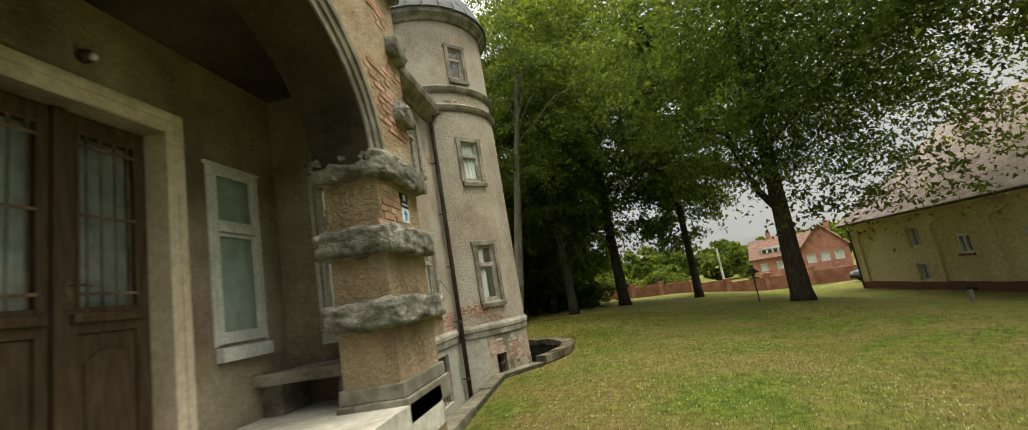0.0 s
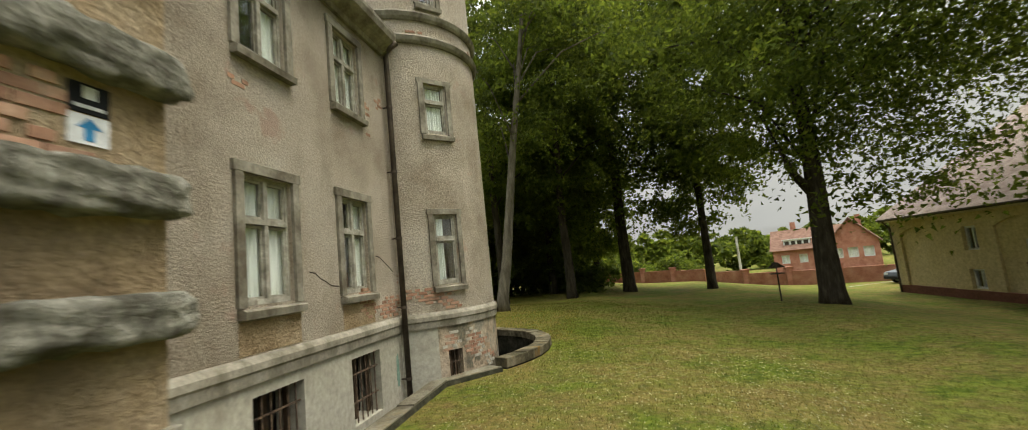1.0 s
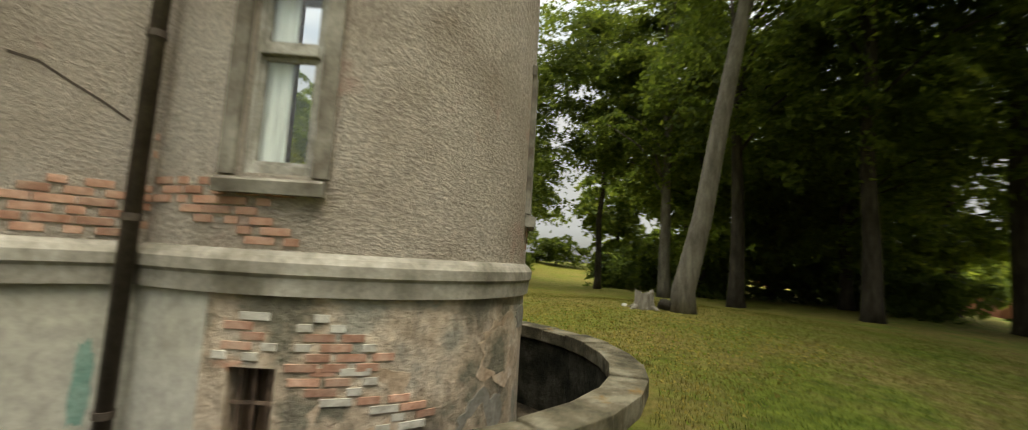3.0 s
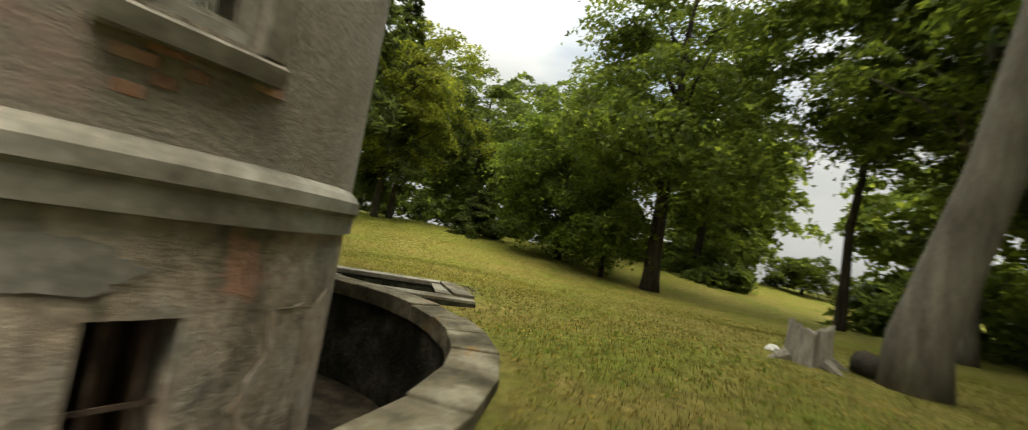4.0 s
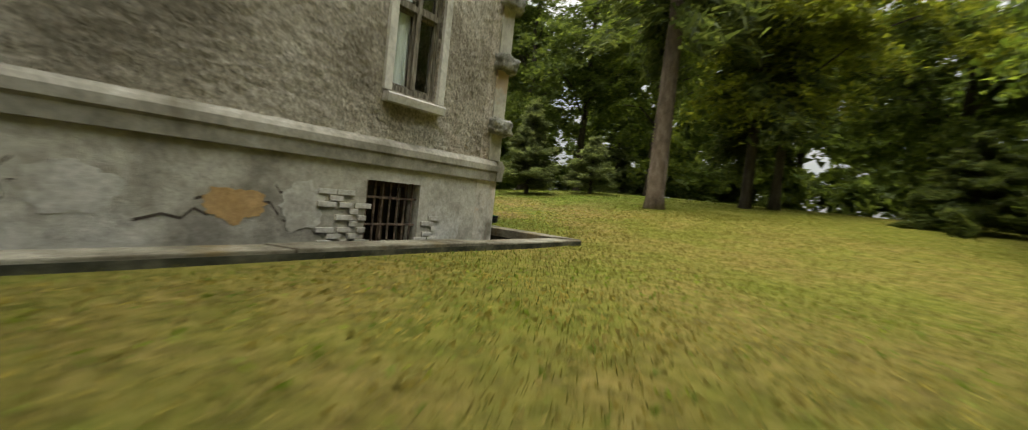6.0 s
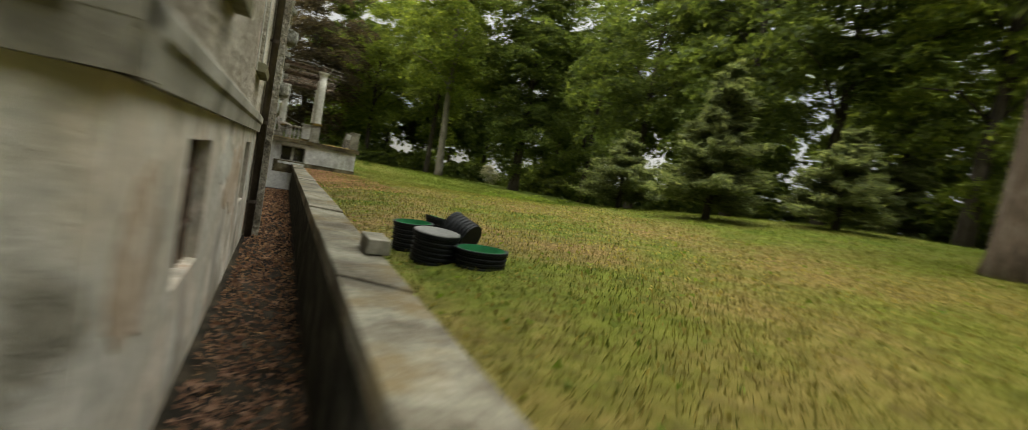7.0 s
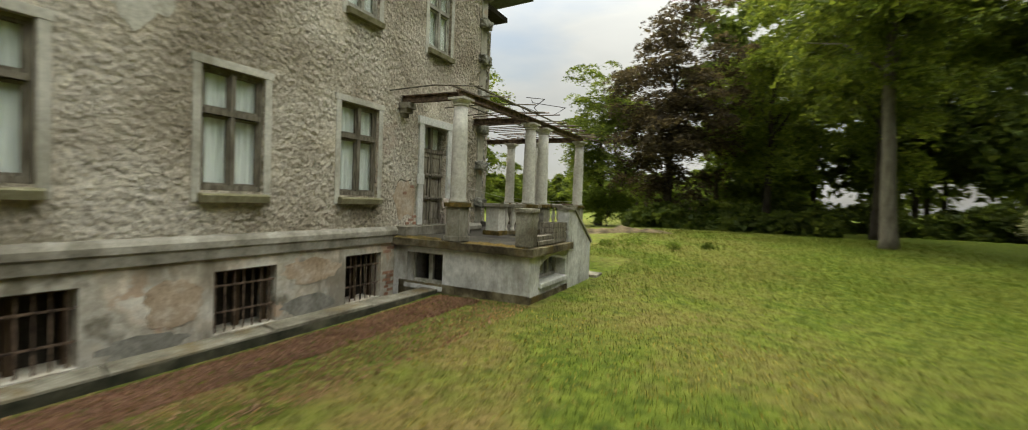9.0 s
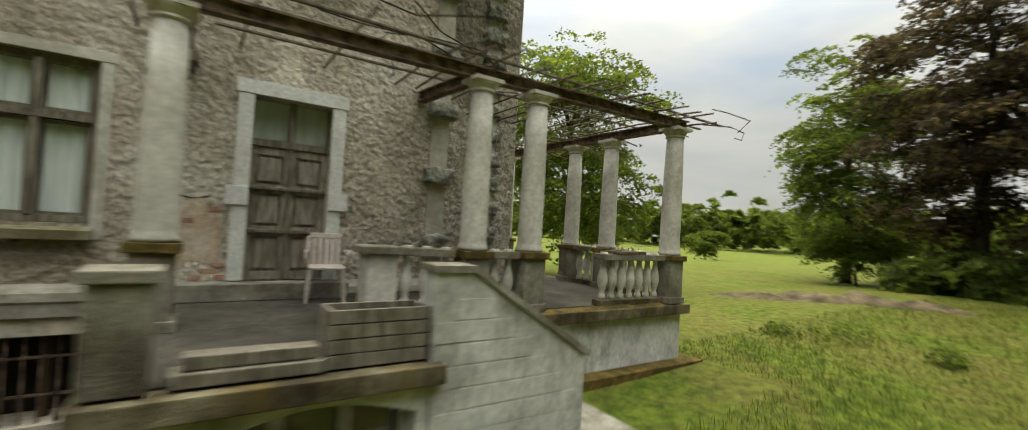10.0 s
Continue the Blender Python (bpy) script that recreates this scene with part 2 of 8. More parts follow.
def glass_material():
    m, tree, bsdf = nodes_of("old_window_glass")
    bsdf.inputs["Base Color"].default_value = (0.9, 0.95, 0.92, 1)
    bsdf.inputs["Roughness"].default_value = 0.03
    bsdf.inputs["IOR"].default_value = 1.45
    clear = tree.nodes.new("ShaderNodeBsdfTransparent")
    clear.inputs["Color"].default_value = (0.975, 0.985, 0.975, 1)
    gloss = tree.nodes.new("ShaderNodeBsdfGlossy")
    gloss.inputs["Roughness"].default_value = 0.04
    edge = tree.nodes.new("ShaderNodeLayerWeight")
    steep = tree.nodes.new("ShaderNodeMath")
    steep.operation = "POWER"
    steep.inputs[1].default_value = 3.5
    fr = tree.nodes.new("ShaderNodeMath")
    fr.operation, fr.use_clamp = "MULTIPLY_ADD", True
    fr.inputs[1].default_value, fr.inputs[2].default_value = 0.8, 0.06
    tree.links.new(edge.outputs["Facing"], steep.inputs[0])
    tree.links.new(steep.outputs["Value"], fr.inputs[0])
    bump = tree.nodes.new("ShaderNodeBump")
    bump.inputs["Strength"].default_value, bump.inputs["Distance"].default_value = 0.12, 0.02
    tree.links.new(noise_node(tree, 2.2, 2.0).outputs["Fac"], bump.inputs["Height"])
    tree.links.new(bump.outputs["Normal"], gloss.inputs["Normal"])
    mix = tree.nodes.new("ShaderNodeMixShader")
    out = next(n for n in tree.nodes if n.type == "OUTPUT_MATERIAL")
    tree.links.new(fr.outputs["Value"], mix.inputs["Fac"])
    tree.links.new(clear.outputs["BSDF"], mix.inputs[1])
    tree.links.new(gloss.outputs["BSDF"], mix.inputs[2])
    tree.links.new(mix.outputs["Shader"], out.inputs["Surface"])
    return m


M = {
    "front": surface("beige_roughcast", [(0.32, (0.37, 0.31, 0.235)), (0.5, (0.51, 0.45, 0.36)), (0.70, (0.60, 0.55, 0.46))], 0.7, 34, 0.95, 1.0, 15, 0.10,
                     stains=(0.27, 0.225, 0.16), stain_at=(0.58, 0.80), patch=(0.47, 0.355, 0.28), patch_at=(0.60, 0.66), patch_scale=0.9, grain_at=(0.36, 1.5), pits=(0.23, 0.185, 0.135), streak=(1.0, 1.0, 1.9)),
    "rear_cast": surface("beige_grey_roughcast", [(0.36, (0.32, 0.275, 0.205)), (0.5, (0.49, 0.435, 0.34)), (0.64, (0.60, 0.55, 0.45))], 0.6, 24, 0.95, 1.0, 26, 0.075,
                         stains=(0.18, 0.155, 0.12), stain_at=(0.58, 0.80), cells=12, stain_scale=0.45, grain_at=(0.36, 1.54), smooth_at=(0.56, 0.64),
                         patch=(0.50, 0.40, 0.32), patch_at=(0.60, 0.68), patch_scale=0.5, pits=(0.24, 0.20, 0.15)),
    "grey_cast": surface("grey_roughcast", [(0.36, (0.21, 0.185, 0.135)), (0.5, (0.37, 0.33, 0.25)), (0.64, (0.50, 0.46, 0.365))], 0.6, 22, 0.95, 1.0, 24, 0.09,
                         stains=(0.085, 0.073, 0.055), stain_at=(0.56, 0.76), cells=9, stain_scale=0.45, grain_at=(0.28, 1.62), smooth_at=(0.58, 0.66),
                         patch=(0.36, 0.31, 0.24), patch_at=(0.62, 0.68), patch_scale=0.5, pits=(0.13, 0.11, 0.08)),
    "render": surface("weathered_plinth_render", [(0.3, (0.24, 0.215, 0.16)), (0.5, (0.36, 0.34, 0.27)), (0.7, (0.43, 0.415, 0.345))], 0.9, 9, 0.92, 0.35, 22, 0.012,
                      stains=(0.12, 0.10, 0.07), stain_at=(0.54, 0.72), patch=(0.38, 0.29, 0.20), patch_at=(0.60, 0.66), patch_scale=0.9),
    "plinth": surface("pale_grey_green_plinth", [(0.3, (0.31, 0.295, 0.235)), (0.5, (0.39, 0.375, 0.305)), (0.7, (0.44, 0.425, 0.355))], 0.6, 9, 0.92, 0.25, 18, 0.01,
                      stains=(0.21, 0.185, 0.135), stain_at=(0.58, 0.8)),
    "peach": surface("peach_and_grey_old_render", [(0.36, (0.18, 0.165, 0.12)), (0.45, (0.39, 0.315, 0.225)), (0.54, (0.48, 0.40, 0.30)), (0.64, (0.30, 0.285, 0.23))], 1.6, 12, 0.93, 0.8, 14, 0.04,
                     stains=(0.11, 0.098, 0.072), stain_at=(0.50, 0.62), stain_scale=1.3, patch=(0.44, 0.25, 0.165), patch_at=(0.62, 0.66), patch_scale=1.2, grain_at=(0.55, 1.25)),
    "kerb": surface("stained_kerb_concrete", [(0.36, (0.085, 0.074, 0.052)), (0.5, (0.155, 0.142, 0.104)), (0.64, (0.25, 0.235, 0.182))], 1.6, 22, 0.95, 0.8, 40, 0.02,
                    stains=(0.13, 0.095, 0.04), stain_at=(0.52, 0.66), stain_scale=1.3, grain_at=(0.5, 1.3)),
    "moss_edge": surface("mossy_slab_edge", [(0.36, (0.035, 0.028, 0.016)), (0.5, (0.09, 0.074, 0.042)), (0.64, (0.19, 0.165, 0.105))], 2.2, 20, 0.95, 0.7, 40, 0.02, stains=(0.10, 0.07, 0.02), stain_at=(0.52, 0.66), stain_scale=2.0),
    "garden_plinth": surface("flaking_garden_plinth", [(0.36, (0.22, 0.20, 0.15)), (0.43, (0.50, 0.465, 0.385)), (0.50, (0.43, 0.385, 0.30)), (0.56, (0.60, 0.52, 0.41)), (0.63, (0.66, 0.62, 0.53))], 0.9, 9, 0.92, 0.5, 16, 0.02,
                      stains=(0.19, 0.165, 0.12), stain_at=(0.51, 0.64), stain_scale=0.9, patch=(0.47, 0.35, 0.25), patch_at=(0.59, 0.63), patch_scale=1.1, grain_at=(0.6, 1.2)),
    "dry_leaf": leaf_material("yellowed_small_leaves", (0.085, 0.078, 0.022), (0.145, 0.125, 0.037), (0.20, 0.17, 0.06), 0.8),
    "ochre_cast": surface("ochre_roughcast", [(0.36, (0.27, 0.195, 0.115)), (0.5, (0.43, 0.325, 0.20)), (0.64, (0.52, 0.42, 0.29))], 1.2, 34, 0.95, 1.0, 20, 0.08,
                          stains=(0.19, 0.15, 0.10), stain_at=(0.58, 0.74), grain_at=(0.45, 1.35)),
    # brown plaster with part of the porch's shade put into its colour
    "porch": surface("brown_porch_plaster_with_shade", [(0.36, (0.17, 0.135, 0.09)), (0.5, (0.30, 0.245, 0.165)), (0.64, (0.41, 0.345, 0.245))], 0.9, 20, 0.95, 0.8, 22, 0.04, stains=(0.13, 0.105, 0.07), stain_at=(0.52, 0.72), stain_scale=0.8),
    "shade": surface("grey_door_blind", [(0.3, (0.22, 0.25, 0.23)), (0.7, (0.38, 0.42, 0.39))], 1.5, 8, 0.9, 0.2, 8, 0.01),
    "orange": surface("bare_orange_undercoat", [(0.3, (0.36, 0.22, 0.085)), (0.7, (0.47, 0.31, 0.14))], 3, 16, 0.95, 0.4, 30, 0.01),
    "flake": surface("pale_old_limewash", [(0.36, (0.36, 0.335, 0.27)), (0.64, (0.52, 0.50, 0.43))], 2, 16, 0.95, 0.4, 24, 0.01),
    "peach_flake": surface("peach_old_plaster", [(0.36, (0.34, 0.255, 0.17)), (0.5, (0.44, 0.345, 0.245)), (0.64, (0.50, 0.43, 0.34))], 2, 16, 0.95, 0.5, 18, 0.02, stains=(0.24, 0.2, 0.14), stain_scale=2.0),
    "grey_flake": surface("grey_cement_repair", [(0.36, (0.19, 0.18, 0.145)), (0.64, (0.30, 0.285, 0.24))], 2, 16, 0.95, 0.3, 24, 0.01),
    "villa_tile": surface("red_brown_roof_tile", [(0.36, (0.13, 0.075, 0.055)), (0.64, (0.23, 0.14, 0.105))], 2, 12, 0.85, 0.5, 9, 0.03, stretch=(1, 1, 3)),
    # moss and the shade of upright sides, both put into one dark colour
    "shaded_face": surface("shade_and_moss_face", [(0.36, (0.025, 0.026, 0.017)), (0.5, (0.05, 0.05, 0.033)), (0.64, (0.10, 0.095, 0.065))], 2.5, 18, 0.95, 0.5, 30, 0.02),
    "end_plinth": surface("grey_beige_plinth_render", [(0.36, (0.23, 0.21, 0.165)), (0.5, (0.385, 0.36, 0.285)), (0.64, (0.47, 0.445, 0.37))], 1.1, 12, 0.93, 0.5, 18, 0.02,
                      stains=(0.17, 0.15, 0.11), stain_at=(0.56, 0.68), stain_scale=1.2, grain_at=(0.6, 1.25)),
    "verdigris": surface("green_copper_stain", [(0.3, (0.14, 0.26, 0.21)), (0.7, (0.26, 0.36, 0.29))], 4, 20, 0.95, 0.2),
    "blind": surface("grey_green_blind", [(0.3, (0.34, 0.43, 0.37)), (0.7, (0.45, 0.53, 0.46))], 1.2, 5, 0.8, 0.1),
    # shade under the porch ceiling and arch is put into this colour
    "shaded_plaster": surface("ceiling_plaster_with_shade", [(0.36, (0.035, 0.028, 0.019)), (0.64, (0.085, 0.068, 0.048))], 0.8, 14, 0.95, 0.4, 22, 0.02),
    "moss_sill": surface("mossy_window_sill", [(0.3, (0.11, 0.10, 0.055)), (0.5, (0.19, 0.175, 0.10)), (0.7, (0.28, 0.265, 0.18))], 3, 20, 0.95, 0.4, 40, 0.01),
    "band": surface("weathered_rendered_band", [(0.36, (0.165, 0.152, 0.115)), (0.5, (0.275, 0.255, 0.205)), (0.64, (0.36, 0.34, 0.28))], 1.8, 16, 0.92, 0.4, 30, 0.01,
                    stains=(0.12, 0.105, 0.07), stain_at=(0.55, 0.7), stain_scale=1.2),
    "stone": surface("grey_dressed_stone", [(0.36, (0.115, 0.10, 0.075)), (0.5, (0.205, 0.188, 0.148)), (0.64, (0.29, 0.272, 0.222))], 2.4, 16, 0.9, 0.4, 40, 0.01,
                     stains=(0.095, 0.085, 0.06), stain_at=(0.55, 0.7)),
    "pale": surface("pale_painted_stone", [(0.3, (0.34, 0.325, 0.265)), (0.5, (0.47, 0.45, 0.385)), (0.7, (0.57, 0.55, 0.475))], 1.2, 12, 0.88, 0.3, 35, 0.01,
                    stains=(0.18, 0.165, 0.115), stain_at=(0.55, 0.74), stain_scale=1.2),
    "boss": surface("rough_hewn_stone", [(0.36, (0.12, 0.115, 0.09)), (0.5, (0.25, 0.245, 0.20)), (0.64, (0.42, 0.41, 0.35))], 5.0, 26, 0.95, 1.0, 22, 0.06, vary=0.12),
    "concrete": surface("mossy_concrete", [(0.36, (0.11, 0.10, 0.072)), (0.5, (0.205, 0.192, 0.148)), (0.64, (0.30, 0.285, 0.23))], 1.6, 18, 0.95, 0.5, 50, 0.012,
                        stains=(0.10, 0.085, 0.045), stain_at=(0.52, 0.68), stain_scale=1.6),
    # shade of the sunk areas is put into this near-black masonry
    "well": surface("damp_masonry_with_pit_shade", [(0.36, (0.010, 0.010, 0.007)), (0.5, (0.028, 0.027, 0.018)), (0.64, (0.062, 0.057, 0.042))], 2.2, 14, 0.95, 0.9, 18, 0.03),
    "white_wall": surface("whitewashed_render", [(0.36, (0.36, 0.355, 0.315)), (0.5, (0.53, 0.525, 0.48)), (0.64, (0.63, 0.625, 0.58))], 1.1, 12, 0.92, 0.4, 20, 0.012,
                          stains=(0.16, 0.145, 0.11), stain_at=(0.52, 0.70), stain_scale=1.3, grain_at=(0.65, 1.2)),
    "brick": surface("old_red_brick", [(0.3, (0.29, 0.15, 0.095)), (0.5, (0.38, 0.225, 0.155)), (0.7, (0.46, 0.325, 0.235))], 6, 30, 0.95, 0.5, 60, 0.006, vary=0.25),
    "joint": surface("lime_mortar", [(0.3, (0.33, 0.265, 0.19)), (0.7, (0.45, 0.385, 0.29))], 3, 30, 0.95, 0.5, 60, 0.01),
    "old_wood": surface("grey_weathered_wood", [(0.36, (0.075, 0.064, 0.046)), (0.5, (0.145, 0.128, 0.096)), (0.64, (0.23, 0.21, 0.165))], 5, 30, 0.85, 0.5, 30, 0.006, stretch=(6, 6, 0.7)),
    "door_grey": surface("bleached_grey_door_wood", [(0.36, (0.13, 0.112, 0.084)), (0.5, (0.23, 0.205, 0.158)), (0.64, (0.34, 0.31, 0.25))], 5, 30, 0.85, 0.5, 30, 0.006, stretch=(6, 6, 0.7), stains=(0.09, 0.075, 0.055), stain_at=(0.55, 0.7), stain_scale=4.0),
    "white_wood": surface("flaking_white_paint", [(0.3, (0.17, 0.16, 0.13)), (0.5, (0.30, 0.285, 0.24)), (0.7, (0.44, 0.425, 0.365))], 5, 30, 0.7, 0.4, 40, 0.004,
                          stains=(0.15, 0.135, 0.1), stain_at=(0.54, 0.66), stain_scale=5.0),
    "fresh_white": surface("worn_white_window_paint", [(0.3, (0.50, 0.50, 0.46)), (0.7, (0.66, 0.66, 0.61))], 3, 22, 0.6, 0.2, 40, 0.003, stains=(0.34, 0.32, 0.27), stain_at=(0.6, 0.8), stain_scale=4.0),
    "brown_wood": surface("dark_brown_stained_wood", [(0.3, (0.040, 0.027, 0.016)), (0.5, (0.075, 0.050, 0.030)), (0.7, (0.115, 0.078, 0.048))], 4, 30, 0.5, 0.3, 40, 0.004, stretch=(6, 6, 0.7)),
    "cream": surface("cream_painted_surround", [(0.3, (0.55, 0.46, 0.33)), (0.7, (0.70, 0.61, 0.46))], 2, 12, 0.8, 0.3, 30, 0.006, stains=(0.27, 0.22, 0.15)),
    "iron": surface("rusty_iron", [(0.36, (0.05, 0.036, 0.027)), (0.5, (0.12, 0.085, 0.06)), (0.64, (0.21, 0.15, 0.105))], 8, 40, 0.75, 0.4, 60, 0.003, metal=0.1),
    "pipe": surface("dull_brown_downpipe", [(0.3, (0.06, 0.048, 0.037)), (0.7, (0.115, 0.095, 0.073))], 3, 20, 0.6, 0.2, 40, 0.003, metal=0.4),
    "slate": surface("grey_slate", [(0.3, (0.06, 0.065, 0.065)), (0.7, (0.14, 0.15, 0.15))], 3, 14, 0.6, 0.4, 20, 0.01, vary=0.15),
    "tile": surface("weathered_roof_tile", [(0.3, (0.20, 0.15, 0.125)), (0.5, (0.29, 0.235, 0.20)), (0.7, (0.38, 0.32, 0.28))], 1.5, 12, 0.85, 0.7, 9, 0.03, stretch=(1, 1, 3)),
    "curtain": surface("faded_net_curtain", [(0.3, (0.66, 0.71, 0.67)), (0.5, (0.79, 0.83, 0.80)), (0.7, (0.86, 0.89, 0.86))], 1.2, 5, 0.95, 0.4, 6, 0.03, stretch=(3, 3, 0.3)),
    # the rooms' lack of light is put into this near-black colour
    "dark": surface("interior_plaster_with_gloom", [(0.3, (0.03, 0.027, 0.02)), (0.7, (0.07, 0.062, 0.05))], 1, 8, 0.95, 0.0),
    "soil": surface("leaf_strewn_soil", [(0.36, (0.014, 0.011, 0.007)), (0.5, (0.032, 0.025, 0.015)), (0.64, (0.062, 0.048, 0.03))], 3, 25, 0.95, 0.8, 50, 0.03),
    "earth": surface("bare_brown_earth", [(0.3, (0.045, 0.034, 0.02)), (0.5, (0.10, 0.078, 0.045)), (0.7, (0.18, 0.145, 0.085))], 2, 22, 0.95, 0.8, 30, 0.04),
    "bark": surface("fissured_bark", [(0.3, (0.022, 0.018, 0.012)), (0.5, (0.05, 0.042, 0.03)), (0.7, (0.09, 0.077, 0.056))], 2, 14, 0.95, 1.0, 16, 0.05, stretch=(4, 4, 0.8)),
    "grey_bark": surface("smooth_grey_bark", [(0.3, (0.075, 0.065, 0.047)), (0.5, (0.135, 0.12, 0.09)), (0.7, (0.20, 0.18, 0.137))], 2, 14, 0.95, 0.8, 16, 0.03, stretch=(4, 4, 0.8)),
    "pine_bark": surface("reddish_pine_bark", [(0.3, (0.06, 0.045, 0.032)), (0.5, (0.125, 0.097, 0.07)), (0.7, (0.20, 0.165, 0.125))], 2, 12, 0.95, 1.0, 14, 0.05, stretch=(4, 4, 1.0)),
    "stump": surface("silvery_dead_wood", [(0.3, (0.16, 0.14, 0.105)), (0.7, (0.34, 0.31, 0.25))], 4, 22, 0.95, 0.9, 20, 0.03, stretch=(5, 5, 0.8)),
    "yellow_wall": surface("ochre_painted_render", [(0.3, (0.50, 0.40, 0.22)), (0.5, (0.58, 0.475, 0.275)), (0.7, (0.64, 0.54, 0.33))], 0.5, 8, 0.9, 0.2, 25, 0.01),
    "red_base": surface("red_brown_plinth_paint", [(0.3, (0.14, 0.06, 0.04)), (0.7, (0.21, 0.095, 0.065))], 1, 9, 0.9, 0.3, 20, 0.01),
    "far_brick": surface("distant_red_brick", [(0.3, (0.25, 0.105, 0.07)), (0.5, (0.33, 0.15, 0.105)), (0.7, (0.40, 0.21, 0.15))], 1.5, 20, 0.9, 0.2, 20, 0.01),
    "plastic": surface("black_corrugated_plastic", [(0.3, (0.007, 0.008, 0.008)), (0.7, (0.018, 0.019, 0.020))], 2, 14, 0.6, 0.1, 30, 0.003, spec=0.12),
    "green_plastic": surface("green_plastic", [(0.3, (0.004, 0.065, 0.02)), (0.7, (0.006, 0.10, 0.028))], 2, 12, 0.72, 0.1, 30, 0.003, spec=0.12),
    "lid": surface("pale_grey_plastic", [(0.3, (0.085, 0.085, 0.075)), (0.7, (0.15, 0.15, 0.135))], 4, 20, 0.6, 0.15, 30, 0.003),
    "chair": surface("dirty_white_plastic", [(0.3, (0.36, 0.31, 0.26)), (0.7, (0.52, 0.46, 0.40))], 3, 16, 0.5, 0.1, 30, 0.003),
    "floor": surface("dark_terrace_floor", [(0.3, (0.028, 0.025, 0.019)), (0.5, (0.055, 0.05, 0.039)), (0.7, (0.09, 0.082, 0.066))], 1.2, 12, 1.0, 0.4, 30, 0.01),
    "moss": surface("moss_and_dirt", [(0.3, (0.04, 0.032, 0.014)), (0.5, (0.095, 0.07, 0.02)), (0.7, (0.19, 0.125, 0.035))], 4, 25, 0.95, 0.9, 50, 0.02),
    "black": surface("black_enamel", [(0.3, (0.012, 0.013, 0.016)), (0.7, (0.022, 0.023, 0.026))], 2, 12, 0.4, 0.0),
    "white": surface("white_enamel", [(0.3, (0.62, 0.64, 0.66)), (0.7, (0.72, 0.74, 0.76))], 2, 12, 0.4, 0.0),
    "blue": surface("blue_enamel", [(0.3, (0.03, 0.17, 0.36)), (0.7, (0.04, 0.22, 0.44))], 2, 12, 0.4, 0.0),
    "crack": surface("open_crack_shadow", [(0.3, (0.05, 0.04, 0.03)), (0.7, (0.08, 0.065, 0.05))], 2, 12, 0.95, 0.0),
    "car": surface("dark_silver_car_paint", [(0.3, (0.10, 0.115, 0.13)), (0.7, (0.13, 0.145, 0.16))], 1, 5, 0.3, 0.0, metal=0.5, spec=0.5),
    "rubber": surface("tyre_rubber", [(0.3, (0.015, 0.015, 0.015)), (0.7, (0.03, 0.03, 0.03))], 3, 20, 0.8, 0.1),
    "paving": surface("grey_gravel_drive", [(0.3, (0.22, 0.205, 0.18)), (0.7, (0.36, 0.34, 0.30))], 1, 30, 0.95, 0.4, 40, 0.02),
    "rubble": surface("grey_rubble", [(0.3, (0.07, 0.06, 0.045)), (0.7, (0.19, 0.16, 0.12))], 9, 30, 0.95, 0.4),
    "lawn": lawn_material(),
    "glass": glass_material(),
    "leaf_linden": leaf_material("linden_leaves", (0.040, 0.060, 0.011), (0.066, 0.092, 0.017), (0.104, 0.130, 0.024)),
    "leaf_dark": leaf_material("shaded_leaves", (0.052, 0.077, 0.014), (0.088, 0.118, 0.022), (0.13, 0.16, 0.03)),
    "leaf_deep": leaf_material("deep_wood_leaves", (0.036, 0.054, 0.013), (0.060, 0.084, 0.019), (0.090, 0.115, 0.027)),
    "leaf_bright": leaf_material("bright_maple_leaves", (0.038, 0.060, 0.010), (0.066, 0.096, 0.016), (0.105, 0.138, 0.025)),
    "leaf_yellow": leaf_material("golden_green_leaves", (0.060, 0.078, 0.010), (0.105, 0.126, 0.017), (0.16, 0.178, 0.028)),
    "leaf_copper": leaf_material("copper_beech_leaves", (0.024, 0.020, 0.013), (0.042, 0.034, 0.022), (0.070, 0.058, 0.034)),
    "needle": leaf_material("dark_needles", (0.026, 0.038, 0.011), (0.046, 0.062, 0.018), (0.075, 0.092, 0.028)),
    "needle_blue": leaf_material("grey_green_needles", (0.046, 0.060, 0.026), (0.082, 0.102, 0.044), (0.120, 0.142, 0.064)),
    "grass": blade_material(),
    "mossy_kerb": surface("mossy_brown_coping", [(0.36, (0.045, 0.040, 0.024)), (0.5, (0.105, 0.092, 0.058)), (0.64, (0.20, 0.178, 0.125))], 2.2, 20, 0.95, 0.8, 40, 0.02, stains=(0.16, 0.095, 0.025), stain_at=(0.60, 0.68), stain_scale=2.2),
    # the dark cellar behind the glass is put into this opaque pane colour
    "dark_pane": surface("opaque_dark_pane", [(0.3, (0.012, 0.012, 0.010)), (0.7, (0.04, 0.037, 0.03))], 3, 14, 0.5, 0.1, 20, 0.003),
    "weed": leaf_material("broad_lawn_weeds", (0.056, 0.092, 0.012), (0.096, 0.132, 0.021), (0.135, 0.16, 0.032), 0.6),
    "litter": leaf_material("fallen_brown_leaves", (0.085, 0.045, 0.030), (0.17, 0.098, 0.066), (0.27, 0.17, 0.12), 0.8),
    "blossom": leaf_material("white_blossom", (0.14, 0.15, 0.10), (0.25, 0.255, 0.20), (0.42, 0.42, 0.36), 0.7),
}

